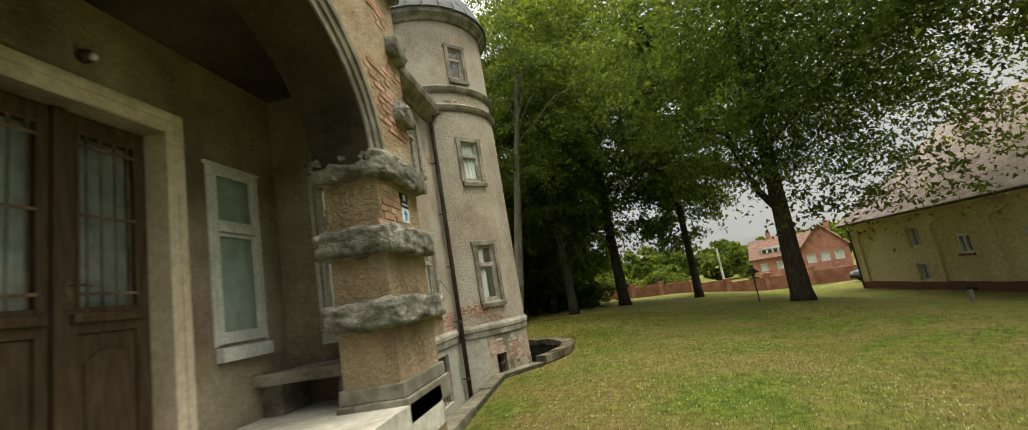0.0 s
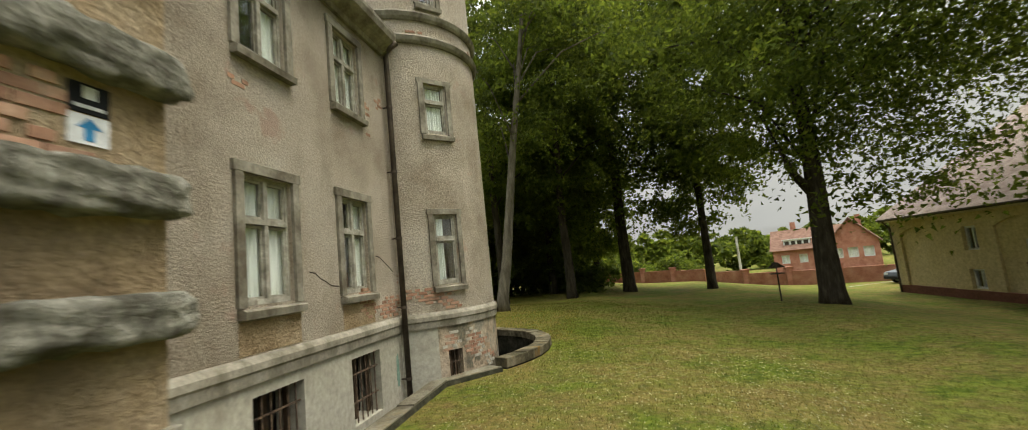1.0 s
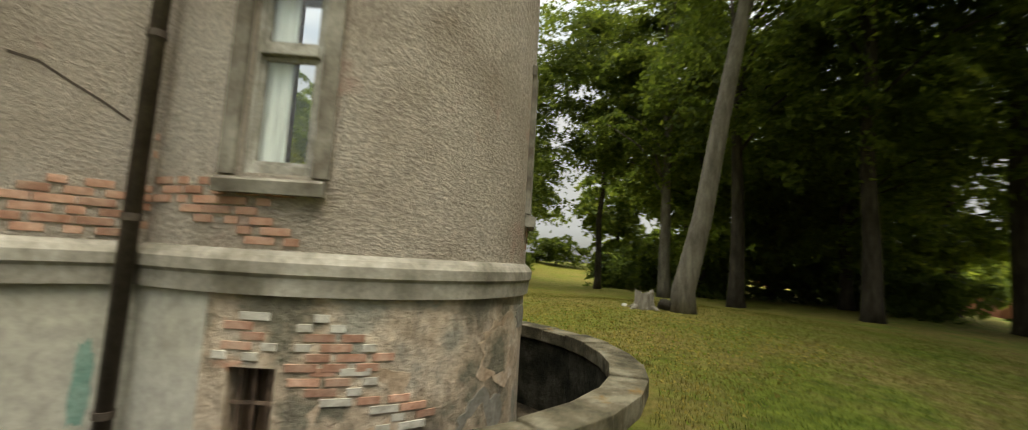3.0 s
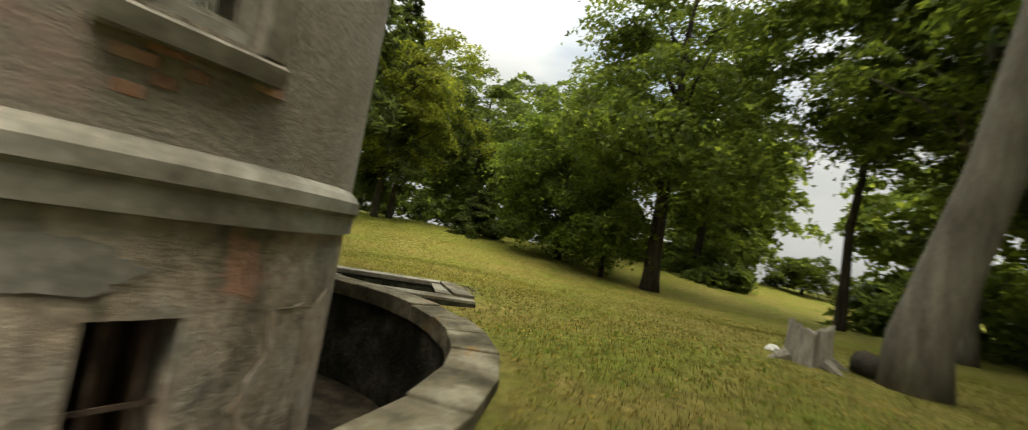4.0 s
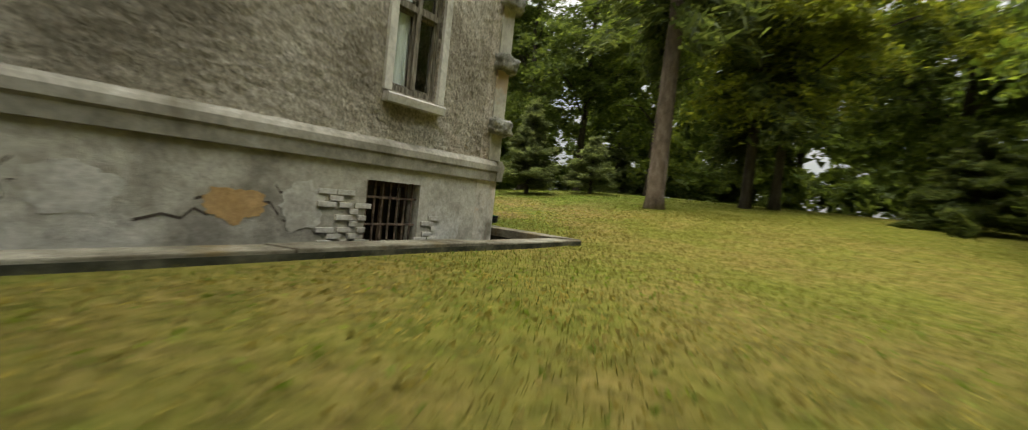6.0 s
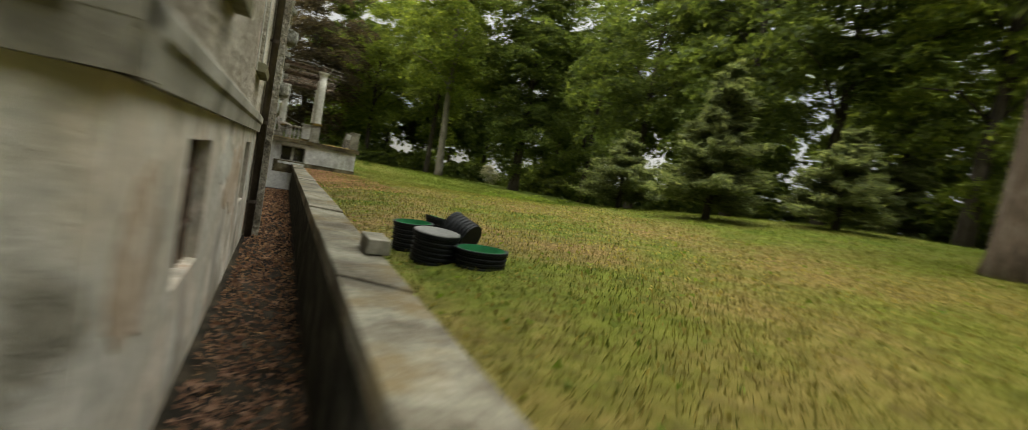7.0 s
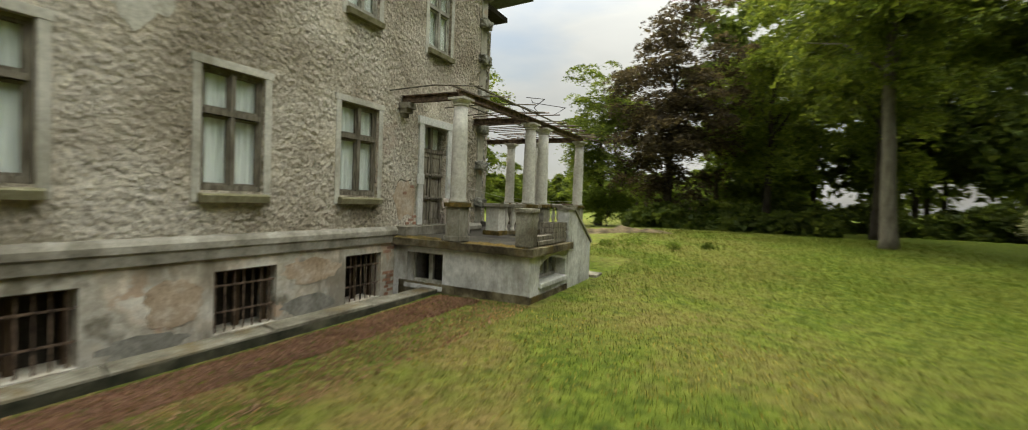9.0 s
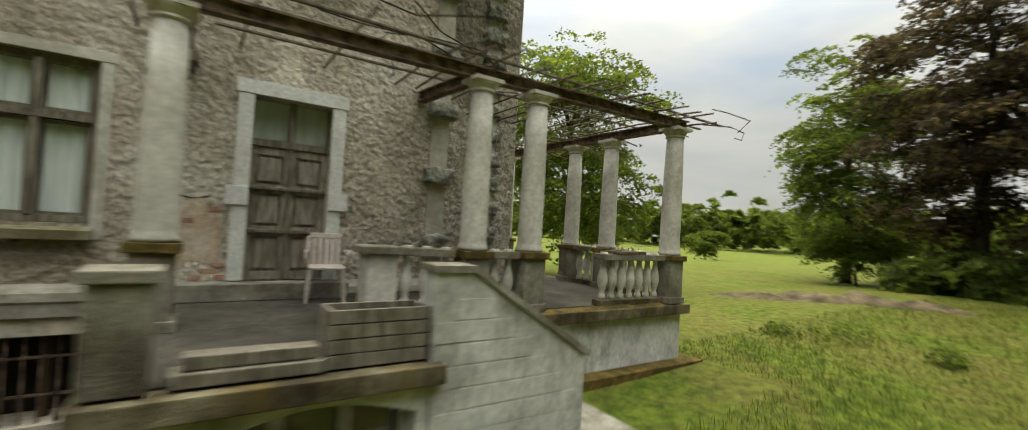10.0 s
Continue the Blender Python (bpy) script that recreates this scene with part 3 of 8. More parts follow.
# ---------- building helpers ----------
def straight(x, y, z):
    return (x, y, z)


XR, YS = -12.72, 15.04          # planes of the garden front and the end wall
TX, TY, TR = -0.585, 15.336, 2.21   # round tower


def front(u, n, z):
    return (n, u, z)


def side(u, n, z):
    return (-u, YS + n, z)


def rear(u, n, z):
    return (XR - n, u, z)


def tower(u, n, z):
    a = u / TR
    return (TX + (TR + n) * math.cos(a), TY + (TR + n) * math.sin(a), z)


class Shape:
    """Vertices and faces gathered for one mesh."""

    def __init__(self):
        self.v, self.f = [], []

    def add(self, verts, faces):
        k = len(self.v)
        self.v.extend(verts)
        self.f.extend([tuple(k + i for i in face) for face in faces])

    def box(self, place, u0, u1, n0, n1, z0, z1, parts=1):
        for i in range(parts):
            a, b = u0 + (u1 - u0) * i / parts, u0 + (u1 - u0) * (i + 1) / parts
            self.add([place(u, n, z) for u, n, z in ((a, n0, z0), (b, n0, z0), (b, n1, z0), (a, n1, z0), (a, n0, z1), (b, n0, z1), (b, n1, z1), (a, n1, z1))],
                     [(0, 3, 2, 1), (4, 5, 6, 7), (0, 1, 5, 4), (1, 2, 6, 5), (2, 3, 7, 6), (3, 0, 4, 7)])
        return self

    def prism(self, place, outline, n0, n1):
        """An outline of (u, z) pushed from n0 to n1."""
        k = len(outline)
        self.add([place(u, n0, z) for u, z in outline] + [place(u, n1, z) for u, z in outline],
                 [tuple(range(k)), tuple(range(2 * k - 1, k - 1, -1))] + [(i, (i + 1) % k, k + (i + 1) % k, k + i) for i in range(k)])
        return self

    def slab(self, outline, z0, z1):
        """An outline of (x, y) raised from z0 to z1."""
        k = len(outline)
        self.add([(x, y, z0) for x, y in outline] + [(x, y, z1) for x, y in outline],
                 [tuple(range(k - 1, -1, -1)), tuple(range(k, 2 * k))] + [(i, (i + 1) % k, k + (i + 1) % k, k + i) for i in range(k)])
        return self

    def tube(self, points, radii, sides=8):
        pts = [Vector(p) for p in points]
        if not isinstance(radii, (list, tuple)):
            radii = [radii] * len(pts)
        ring, faces = [], []
        for i, p in enumerate(pts):
            d = (pts[min(i + 1, len(pts) - 1)] - pts[max(i - 1, 0)]).normalized()
            a = d.orthogonal().normalized() if abs(d.z) < 0.9 else Vector((1, 0, 0)).cross(d).normalized()
            b = d.cross(a)
            for k in range(sides):
                t = 2 * math.pi * k / sides
                ring.append(tuple(p + (a * math.cos(t) + b * math.sin(t)) * radii[i]))
        for i in range(len(pts) - 1):
            for k in range(sides):
                m = (k + 1) % sides
                faces.append((i * sides + k, i * sides + m, (i + 1) * sides + m, (i + 1) * sides + k))
        faces += [tuple(range(sides - 1, -1, -1)), tuple(range((len(pts) - 1) * sides, len(pts) * sides))]
        self.add(ring, faces)
        return self

    def lathe(self, x, y, z, profile, sides=20):
        """A profile of (radius, height) turned about the upright through (x, y)."""
        k = len(profile)
        self.add([(x + r * math.cos(2 * math.pi * s / sides), y + r * math.sin(2 * math.pi * s / sides), z + h) for s in range(sides) for r, h in profile],
                 [(s * k + i, ((s + 1) % sides) * k + i, ((s + 1) % sides) * k + i + 1, s * k + i + 1) for s in range(sides) for i in range(k - 1)]
                 + [tuple(s * k for s in range(sides - 1, -1, -1)), tuple(s * k + k - 1 for s in range(sides))])
        return self


def mesh_of(name, shape, material, smooth=False, bevel=0.0):
    me = bpy.data.meshes.new(name)
    me.from_pydata(shape.v, [], shape.f)
    if len(shape.f) < 20000:
        bm = bmesh.new()
        bm.from_mesh(me)
        bmesh.ops.recalc_face_normals(bm, faces=bm.faces)
        if bevel:
            bmesh.ops.bevel(bm, geom=list(bm.edges), offset=bevel, segments=2, affect="EDGES", profile=0.6, clamp_overlap=True)
        bm.to_mesh(me)
        bm.free()
    if smooth:
        me.polygons.foreach_set("use_smooth", [True] * len(me.polygons))
    me.materials.append(M[material])
    return me


def part(name, shape, material, parent=None, label="", smooth=False, bevel=0.0):
    ob = new(name, mesh_of(name, shape, material, smooth, bevel))
    if parent:
        ob.parent = parent
        ob.matrix_parent_inverse = parent.matrix_world.inverted()
    if label:
        ob["label"] = label
    return ob


def thing(name, label, category, group="", kind="", at=(0, 0, 0)):
    ob = tagged(new(name), label, category, group, kind)
    ob.location = at
    ob.matrix_world = Matrix.Translation(at)
    return ob


def structure(name, shape, material, label, category, smooth=False, bevel=0.0):
    return tagged(part(name, shape, material, None, "", smooth, bevel), label, category, "", "structure")


def welded(shape):
    """Joins blocks that meet face to face into one body."""
    keys, verts, where = {}, [], []
    for v in shape.v:
        k = tuple(round(c, 4) for c in v)
        if k not in keys:
            keys[k] = len(verts)
            verts.append(v)
        where.append(keys[k])
    faces = [tuple(where[i] for i in f) for f in shape.f]
    count = {}
    for f in faces:
        count[frozenset(f)] = count.get(frozenset(f), 0) + 1
    shape.v, shape.f = verts, [f for f in faces if count[frozenset(f)] == 1]
    return shape


def wall_shape(place, u0, u1, z0, z1, n0, n1, openings, step=99.0):
    """A wall cut open: everything between the openings stays."""
    us = sorted({u0, u1, *(v for o in openings for v in o[:2] if u0 < v < u1)})
    zs = sorted({z0, z1, *(v for o in openings for v in o[2:4] if z0 < v < z1)})
    s = Shape()
    for a, b in zip(us, us[1:]):
        run = None
        for c, d in zip(zs, zs[1:]):
            um, zm = (a + b) / 2, (c + d) / 2
            if any(o[0] < um < o[1] and o[2] < zm < o[3] for o in openings):
                if run:
                    s.box(place, a, b, n0, n1, run[0], run[1], max(1, math.ceil((b - a) / step)))
                run = None
            else:
                run = (run[0], d) if run else (c, d)
        if run:
            s.box(place, a, b, n0, n1, run[0], run[1], max(1, math.ceil((b - a) / step)))
    return welded(s)


def ss(v):
    v = min(max(v, 0.0), 1.0)
    return v * v * (3 - 2 * v)


def ground_z(x, y):
    """The lie of the land: level round the house, rising to the park behind, falling to the road in front."""
    z = 0.12 + 1.5 * ss((-x - 12) / 20) * ss((y + 8) / 18) + 0.5 * ss((-y - 6) / 16) * ss((-x - 6) / 10)
    z += -0.45 * ss((x - 3) / 8) - 1.05 * ss((x - 12) / 9) - 0.5 * ss((y - 38) / 25) * ss((x + 4) / 12)
    z -= 0.27 * math.exp(-(((x + 3.0) / 1.4) ** 2 + ((y - 18.9) / 1.9) ** 2))
    z += 0.42 * math.exp(-((x + 0.5) ** 2 + (y - 23.5) ** 2) / 32)
    z -= 0.075 * math.exp(-((x + 14.15) / 0.55) ** 2) * ss((y + 5) / 3) * ss((17.5 - y) / 2)
    far = math.hypot(x + 6, y - 5)
    z += 0.05 * noise.noise((x * 0.35, y * 0.35, 0)) * min(1, far / 20)
    return z


# ---------- ground ----------
def lines(lo, hi, step, reach):
    a = list(np.arange(lo, hi + 1e-6, step))
    s, v = step, hi
    while v < reach:
        s *= 1.22
        v += s
        a.append(v)
    s, v = step, lo
    while v > -reach:
        s *= 1.22
        v -= s
        a.insert(0, v)
    return a


def in_pit(x, y):
    """Where the house and the sunk areas round it stand."""
    if XR - 1.1 < x < 1.25 and -4.4 < y < YS + 0.9 and (x < 1.25 if y < 12.1 else True):
        return not (x > -0.2 and y < 5.6)
    if -11.5 < x < (1.9 if y > 0.7 else -0.3) and -10.0 < y <= 5.6:
        return True
    r = math.hypot(x - TX, y - TY)
    if r < 3.45:
        return True
    if -5.7 < x < -4.1 and YS < y < 19.25:
        return True
    return -4.3 < x < -1.0 and YS < y < 16.4


gx, gy = lines(-18, 8, 0.25, 420), lines(-14, 24, 0.25, 420)
pit = [[in_pit((gx[i] + gx[i + 1]) / 2, (gy[j] + gy[j + 1]) / 2) for j in range(len(gy) - 1)] for i in range(len(gx) - 1)]
g = Shape()
g.v = [(x, y, ground_z(x, y)) for x in gx for y in gy]
g.f = [(i * len(gy) + j, (i + 1) * len(gy) + j, (i + 1) * len(gy) + j + 1, i * len(gy) + j + 1)
       for i in range(len(gx) - 1) for j in range(len(gy) - 1) if not pit[i][j]]
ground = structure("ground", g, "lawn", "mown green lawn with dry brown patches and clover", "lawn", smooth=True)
area_floor = structure("area_floor", Shape().slab([(-14.2, -4.9), (2.2, -4.9), (2.2, 12.6), (3.2, 14), (3.2, 17), (1, 19), (-3.6, 19.5), (-5.8, 19.4), (-6, 16.2), (-14.2, 16.2)], -1.15, -0.95),
                       "soil", "sunken area floor of dark soil and dead leaves", "areaway floor")

# ---------- manor: outer walls ----------
Z_BASE, Z_BAND, Z_TOP = -1.05, 1.12, 7.75
Z_REAR = Z_TOP + 0.6       # the garden front stands higher
WIN = (2.10, 3.90)       # ground floor openings
UP = (5.72, 7.28)        # upper floor openings
window_holes = {"front": [], "side": [], "rear": [], "tower": []}
FRONT_W = [(6.22, 7.22), (8.62, 9.62), (11.0, 11.95)]
FRONT_B = [(6.35, 7.35), (8.7, 9.75), (11.1, 12.16)]
REAR_W = [(1.33, 2.33), (-1.32, -0.36), (-3.87, -2.87), (8.15, 9.15), (12.5, 13.5)]
REAR_U = [(1.33, 2.33), (-1.32, -0.36), (-3.80, -2.95), (8.15, 9.15), (12.5, 13.5), (-6.35, -5.45)]
REAR_B = [(0.96, 1.97), (-1.60, -0.58), (-4.06, -3.08), (8.1, 9.05), (12.62, 13.6)]
SIDE_W = [(10.3, 11.12)]
ARC_T = [(-0.745 * TR - 0.305, -0.745 * TR + 0.305), (0.765 * TR - 0.29, 0.765 * TR + 0.29)]

base_front = wall_shape(front, 5.65, 13.3, Z_BASE, Z_BAND, -0.5, 0.0, [(*u, -0.25, 0.92) for u in FRONT_B])
wall_front = structure("wall_front", wall_shape(front, 5.65, 13.3, Z_BAND, Z_TOP, -0.5, 0.0, [(*u, *WIN) for u in FRONT_W] + [(*u, *UP) for u in FRONT_W]),
                       "front", "beige roughcast street front with crumbling plaster", "wall")
wall_front_base = structure("wall_front_base", base_front, "plinth", "smooth grey-green plinth render with damp stains", "wall")
wall_side = structure("wall_side", wall_shape(side, 2.3, -XR - 0.5, Z_BAND, Z_TOP, -0.5, 0.0, [(*u, *WIN) for u in SIDE_W] + [(5.55, 6.45, 2.85, 4.5), (5.55, 6.45, *UP), (10.3, 11.12, *UP)]),
                      "grey_cast", "coarse grey roughcast end wall darkened by damp", "wall")
wall_side_base = structure("wall_side_base", wall_shape(side, 2.3, -XR - 0.5, Z_BASE, Z_BAND, -0.5, 0.0, [(5.66, 6.83, -0.95, 0.97), (10.1, 11.0, 0.05, 0.9)]),
                           "end_plinth", "plinth of flaking plaster with bare patches", "wall")
rear_open = [(*u, *WIN) for u in REAR_W] + [(*u, *UP) for u in REAR_U] + [(3.92, 5.34, 1.38, 2.98), (-6.32, -5.36, 1.45, 3.85)]
wall_rear = structure("wall_rear", wall_shape(rear, -8.1, YS, Z_BAND, Z_REAR, -0.5, 0.0, rear_open), "rear_cast", "coarse beige-grey roughcast garden front", "wall")
wall_rear_base = structure("wall_rear_base", wall_shape(rear, -8.1, YS, Z_BASE, Z_BAND, -0.5, 0.0, [(*u, -0.05, 0.9) for u in REAR_B] + [(-5.9, -4.6, 0.2, 0.95)]),
                           "garden_plinth", "stained plinth render of the garden front", "wall")
part("gable_strip", Shape().prism(side, [(2.3, Z_TOP + 0.001), (-XR - 0.5, Z_TOP + 0.001), (-XR - 0.5, Z_REAR)], -0.5, 0.0), "grey_cast", wall_side)
back = Shape()
back.box(straight, -11.7, -11.2, -9.6, -8.1, Z_BASE, Z_REAR)
back.box(straight, XR + 0.5, -11.7, -8.1, -7.6, Z_BASE, Z_REAR)
back.box(straight, -11.7, 0.0, -10.1, -9.6, Z_BASE, Z_TOP)
back.box(straight, -0.5, 0.0, -10.1, 0.9, Z_BASE, Z_TOP)
structure("wall_south", back, "grey_cast", "grey roughcast return walls of the house", "wall")
# arched head of the stair window
head = Shape()
arc = [(3.92 + 1.42 * i / 12, 2.60 + 0.38 * math.sin(math.pi * i / 12)) for i in range(13)]
for (a, za), (b, zb) in zip(arc, arc[1:]):
    head.prism(rear, [(a, za), (b, zb), (b, 3.0), (a, 3.0)], -0.5, -0.004)
part("arch_head", head, "grey_cast", wall_rear)

tw_open = [(*a, 2.06, 3.72) for a in ARC_T] + [(*a, 5.72, 7.0) for a in ARC_T] + [(a[0] + 0.06, a[1] - 0.06, 9.12, 10.2) for a in ARC_T]
A0, A1 = -1.75 * TR, 1.85 * TR
wall_tower = structure("wall_tower", wall_shape(tower, A0, A1, Z_BAND, 11.2, -0.45, 0.0, tw_open, 0.22), "front", "round corner tower in worn beige roughcast", "tower")
wall_tower_base = structure("wall_tower_base", wall_shape(tower, A0, A1, Z_BASE, Z_BAND, -0.45, 0.0,
                            [(-0.745 * TR - 0.18, -0.745 * TR + 0.18, -0.1, 0.54), (0.765 * TR - 0.2, 0.765 * TR + 0.2, -0.4, 0.6)], 0.22),
                            "peach", "tower plinth of patched render and bare brick", "tower")

part("smooth_render", wall_shape(tower, A0, -0.93 * TR, Z_BASE, Z_BAND - 0.02, -0.05, 0.006, [], 0.2), "plinth", wall_tower_base, "smooth grey-green plinth render")

# ---------- bands, cornices, roof ----------
def band(name, place, u0, u1, profile, material, label, step=99.0):
    """A moulding of (projection, height) points run along a wall."""
    s = Shape()
    n = max(1, math.ceil((u1 - u0) / step))
    k = len(profile)
    for i in range(n):
        a, b = u0 + (u1 - u0) * i / n, u0 + (u1 - u0) * (i + 1) / n
        s.add([place(a, p, z) for p, z in profile] + [place(b, p, z) for p, z in profile],
              [(j, (j + 1) % k, k + (j + 1) % k, k + j) for j in range(k)] + ([tuple(range(k))] if i == 0 else []) + ([tuple(range(2 * k - 1, k - 1, -1))] if i == n - 1 else []))
    return structure(name, s, material, label, "moulding")


PLINTH = [(-0.1, 1.10), (0.05, 1.10), (0.06, 1.24), (0.085, 1.27), (0.085, 1.36), (0.05, 1.41), (0.004, 1.45), (-0.1, 1.45)]
CORNICE = [(-0.1, 7.62), (0.08, 7.62), (0.12, 7.70), (0.30, 7.78), (0.42, 7.86), (0.46, 7.98), (0.46, 8.06), (-0.1, 8.06)]
band("trim_plinth_front", front, 5.66, 13.16, PLINTH, "band", "grey moulded plinth band along the front")
band("trim_plinth_tower", tower, A0, A1, PLINTH, "band", "grey plinth band round the tower", 0.2)
band("trim_plinth_side", side, 2.7, -XR + 0.085, PLINTH, "band", "mossy grey plinth band on the end wall")
band("trim_plinth_rear", rear, -8.1, YS + 0.083, PLINTH, "band", "mossy grey plinth band on the garden front")
band("trim_cornice_front", front, 5.66, 13.1, CORNICE, "stone", "dark weathered eaves cornice")
band("trim_cornice_side", lambda u, n, z: side(u, n, z + 0.6 * (u - 2.7) / (-XR - 2.7)), 2.7, -XR + 0.46, CORNICE, "stone", "weathered eaves cornice of the end wall")
band("trim_cornice_rear", rear, -8.1, YS + 0.45, [(p, z + 0.6) for p, z in CORNICE], "stone", "weathered eaves cornice of the garden front")
LOW_RING = [(-0.1, 8.0), (0.05, 8.0), (0.10, 8.06), (0.14, 8.16), (0.05, 8.24), (0.0, 8.26), (-0.1, 8.26)]
band("trim_ring_low", tower, A0, A1, LOW_RING, "stone", "moulded string course round the tower", 0.2)
band("trim_ring_high", tower, A0, A1, [(p, z + 0.62) for p, z in LOW_RING], "stone", "upper string course round the tower", 0.2)
band("trim_tower_eaves", tower, A0, A1, [(-0.1, 11.1), (0.06, 11.1), (0.12, 11.2), (0.24, 11.3), (0.26, 11.42), (-0.1, 11.42)], "stone", "tower eaves moulding", 0.2)

roof = thing("roof", "grey hipped slate roof over the manor", "roof", kind="structure", at=(-6, 3, 8.06))
hip = Shape()
hip.add([(XR - 0.4, -10.4, 8.69), (0.4, -10.4, 8.07), (0.4, YS + 0.4, 8.07), (XR - 0.4, YS + 0.4, 8.69), (-6.2, -4, 12.5), (-6.2, 9, 12.5)],
        [(0, 1, 4), (1, 2, 5, 4), (2, 3, 5), (3, 0, 4, 5), (0, 3, 2, 1)])
part("roof_slope", hip, "slate", roof)
cap = Shape()
for i in range(5):
    cap.lathe(TX, TY, 0, [(TR + 0.30 - 0.28 * i, 11.42 + 0.62 * i), (TR + 0.02 - 0.28 * i, 12.06 + 0.62 * i)] if i < 4 else [(TR - 0.82, 13.9), (1.1, 15.2), (0.5, 16.2), (0.04, 17.6)], 36)
part("tower_cap", cap, "slate", roof, "grey slate bell roof on the tower")
slate_me = None
for row in range(3):
    for k in range(30):
        a = 2 * math.pi * (k + 0.5 * (row % 2)) / 30
        if slate_me is None:
            slate_me = mesh_of("slate", Shape().box(straight, -0.24, 0.24, -0.012, 0.012, 0.0, 0.34), "slate")
        o = new("slate", slate_me)
        o.parent = roof
        o.matrix_parent_inverse = roof.matrix_world.inverted()
        r, z = TR + 0.32 - 0.10 * row, 11.43 + 0.24 * row
        o.matrix_world = Matrix.Translation((TX + r * math.cos(a), TY + r * math.sin(a), z)) @ Matrix.Rotation(a + math.pi / 2, 4, "Z") @ Matrix.Rotation(radians(-20), 4, "X")
# unseen floors, ceiling and inner walls, added with room gloom in their colour
inner = Shape()
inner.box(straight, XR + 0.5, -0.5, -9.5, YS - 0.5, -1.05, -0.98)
structure("floor", inner, "dark", "cellar floor inside the house, gloom in its colour", "floor")
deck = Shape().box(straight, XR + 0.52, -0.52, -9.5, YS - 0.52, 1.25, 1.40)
structure("floor_upper", deck, "dark", "floor boards behind the windows, gloom in their colour", "floor")
structure("ceiling", Shape().box(straight, XR + 0.3, -0.3, -9.9, YS - 0.2, 7.9, 8.05), "dark", "ceiling below the roof, gloom in its colour", "ceiling")
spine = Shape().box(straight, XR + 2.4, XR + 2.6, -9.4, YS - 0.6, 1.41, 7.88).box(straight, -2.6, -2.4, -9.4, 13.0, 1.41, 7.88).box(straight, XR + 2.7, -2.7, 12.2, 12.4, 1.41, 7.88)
structure("wall_inner", spine, "dark", "added plaster inner walls of the rooms, gloom in their colour", "wall")

# ---------- windows ----------
count = {"window": 0, "door": 0}


def next_name(kind):
    count[kind] += 1
    return f"{kind}_{count[kind]}"


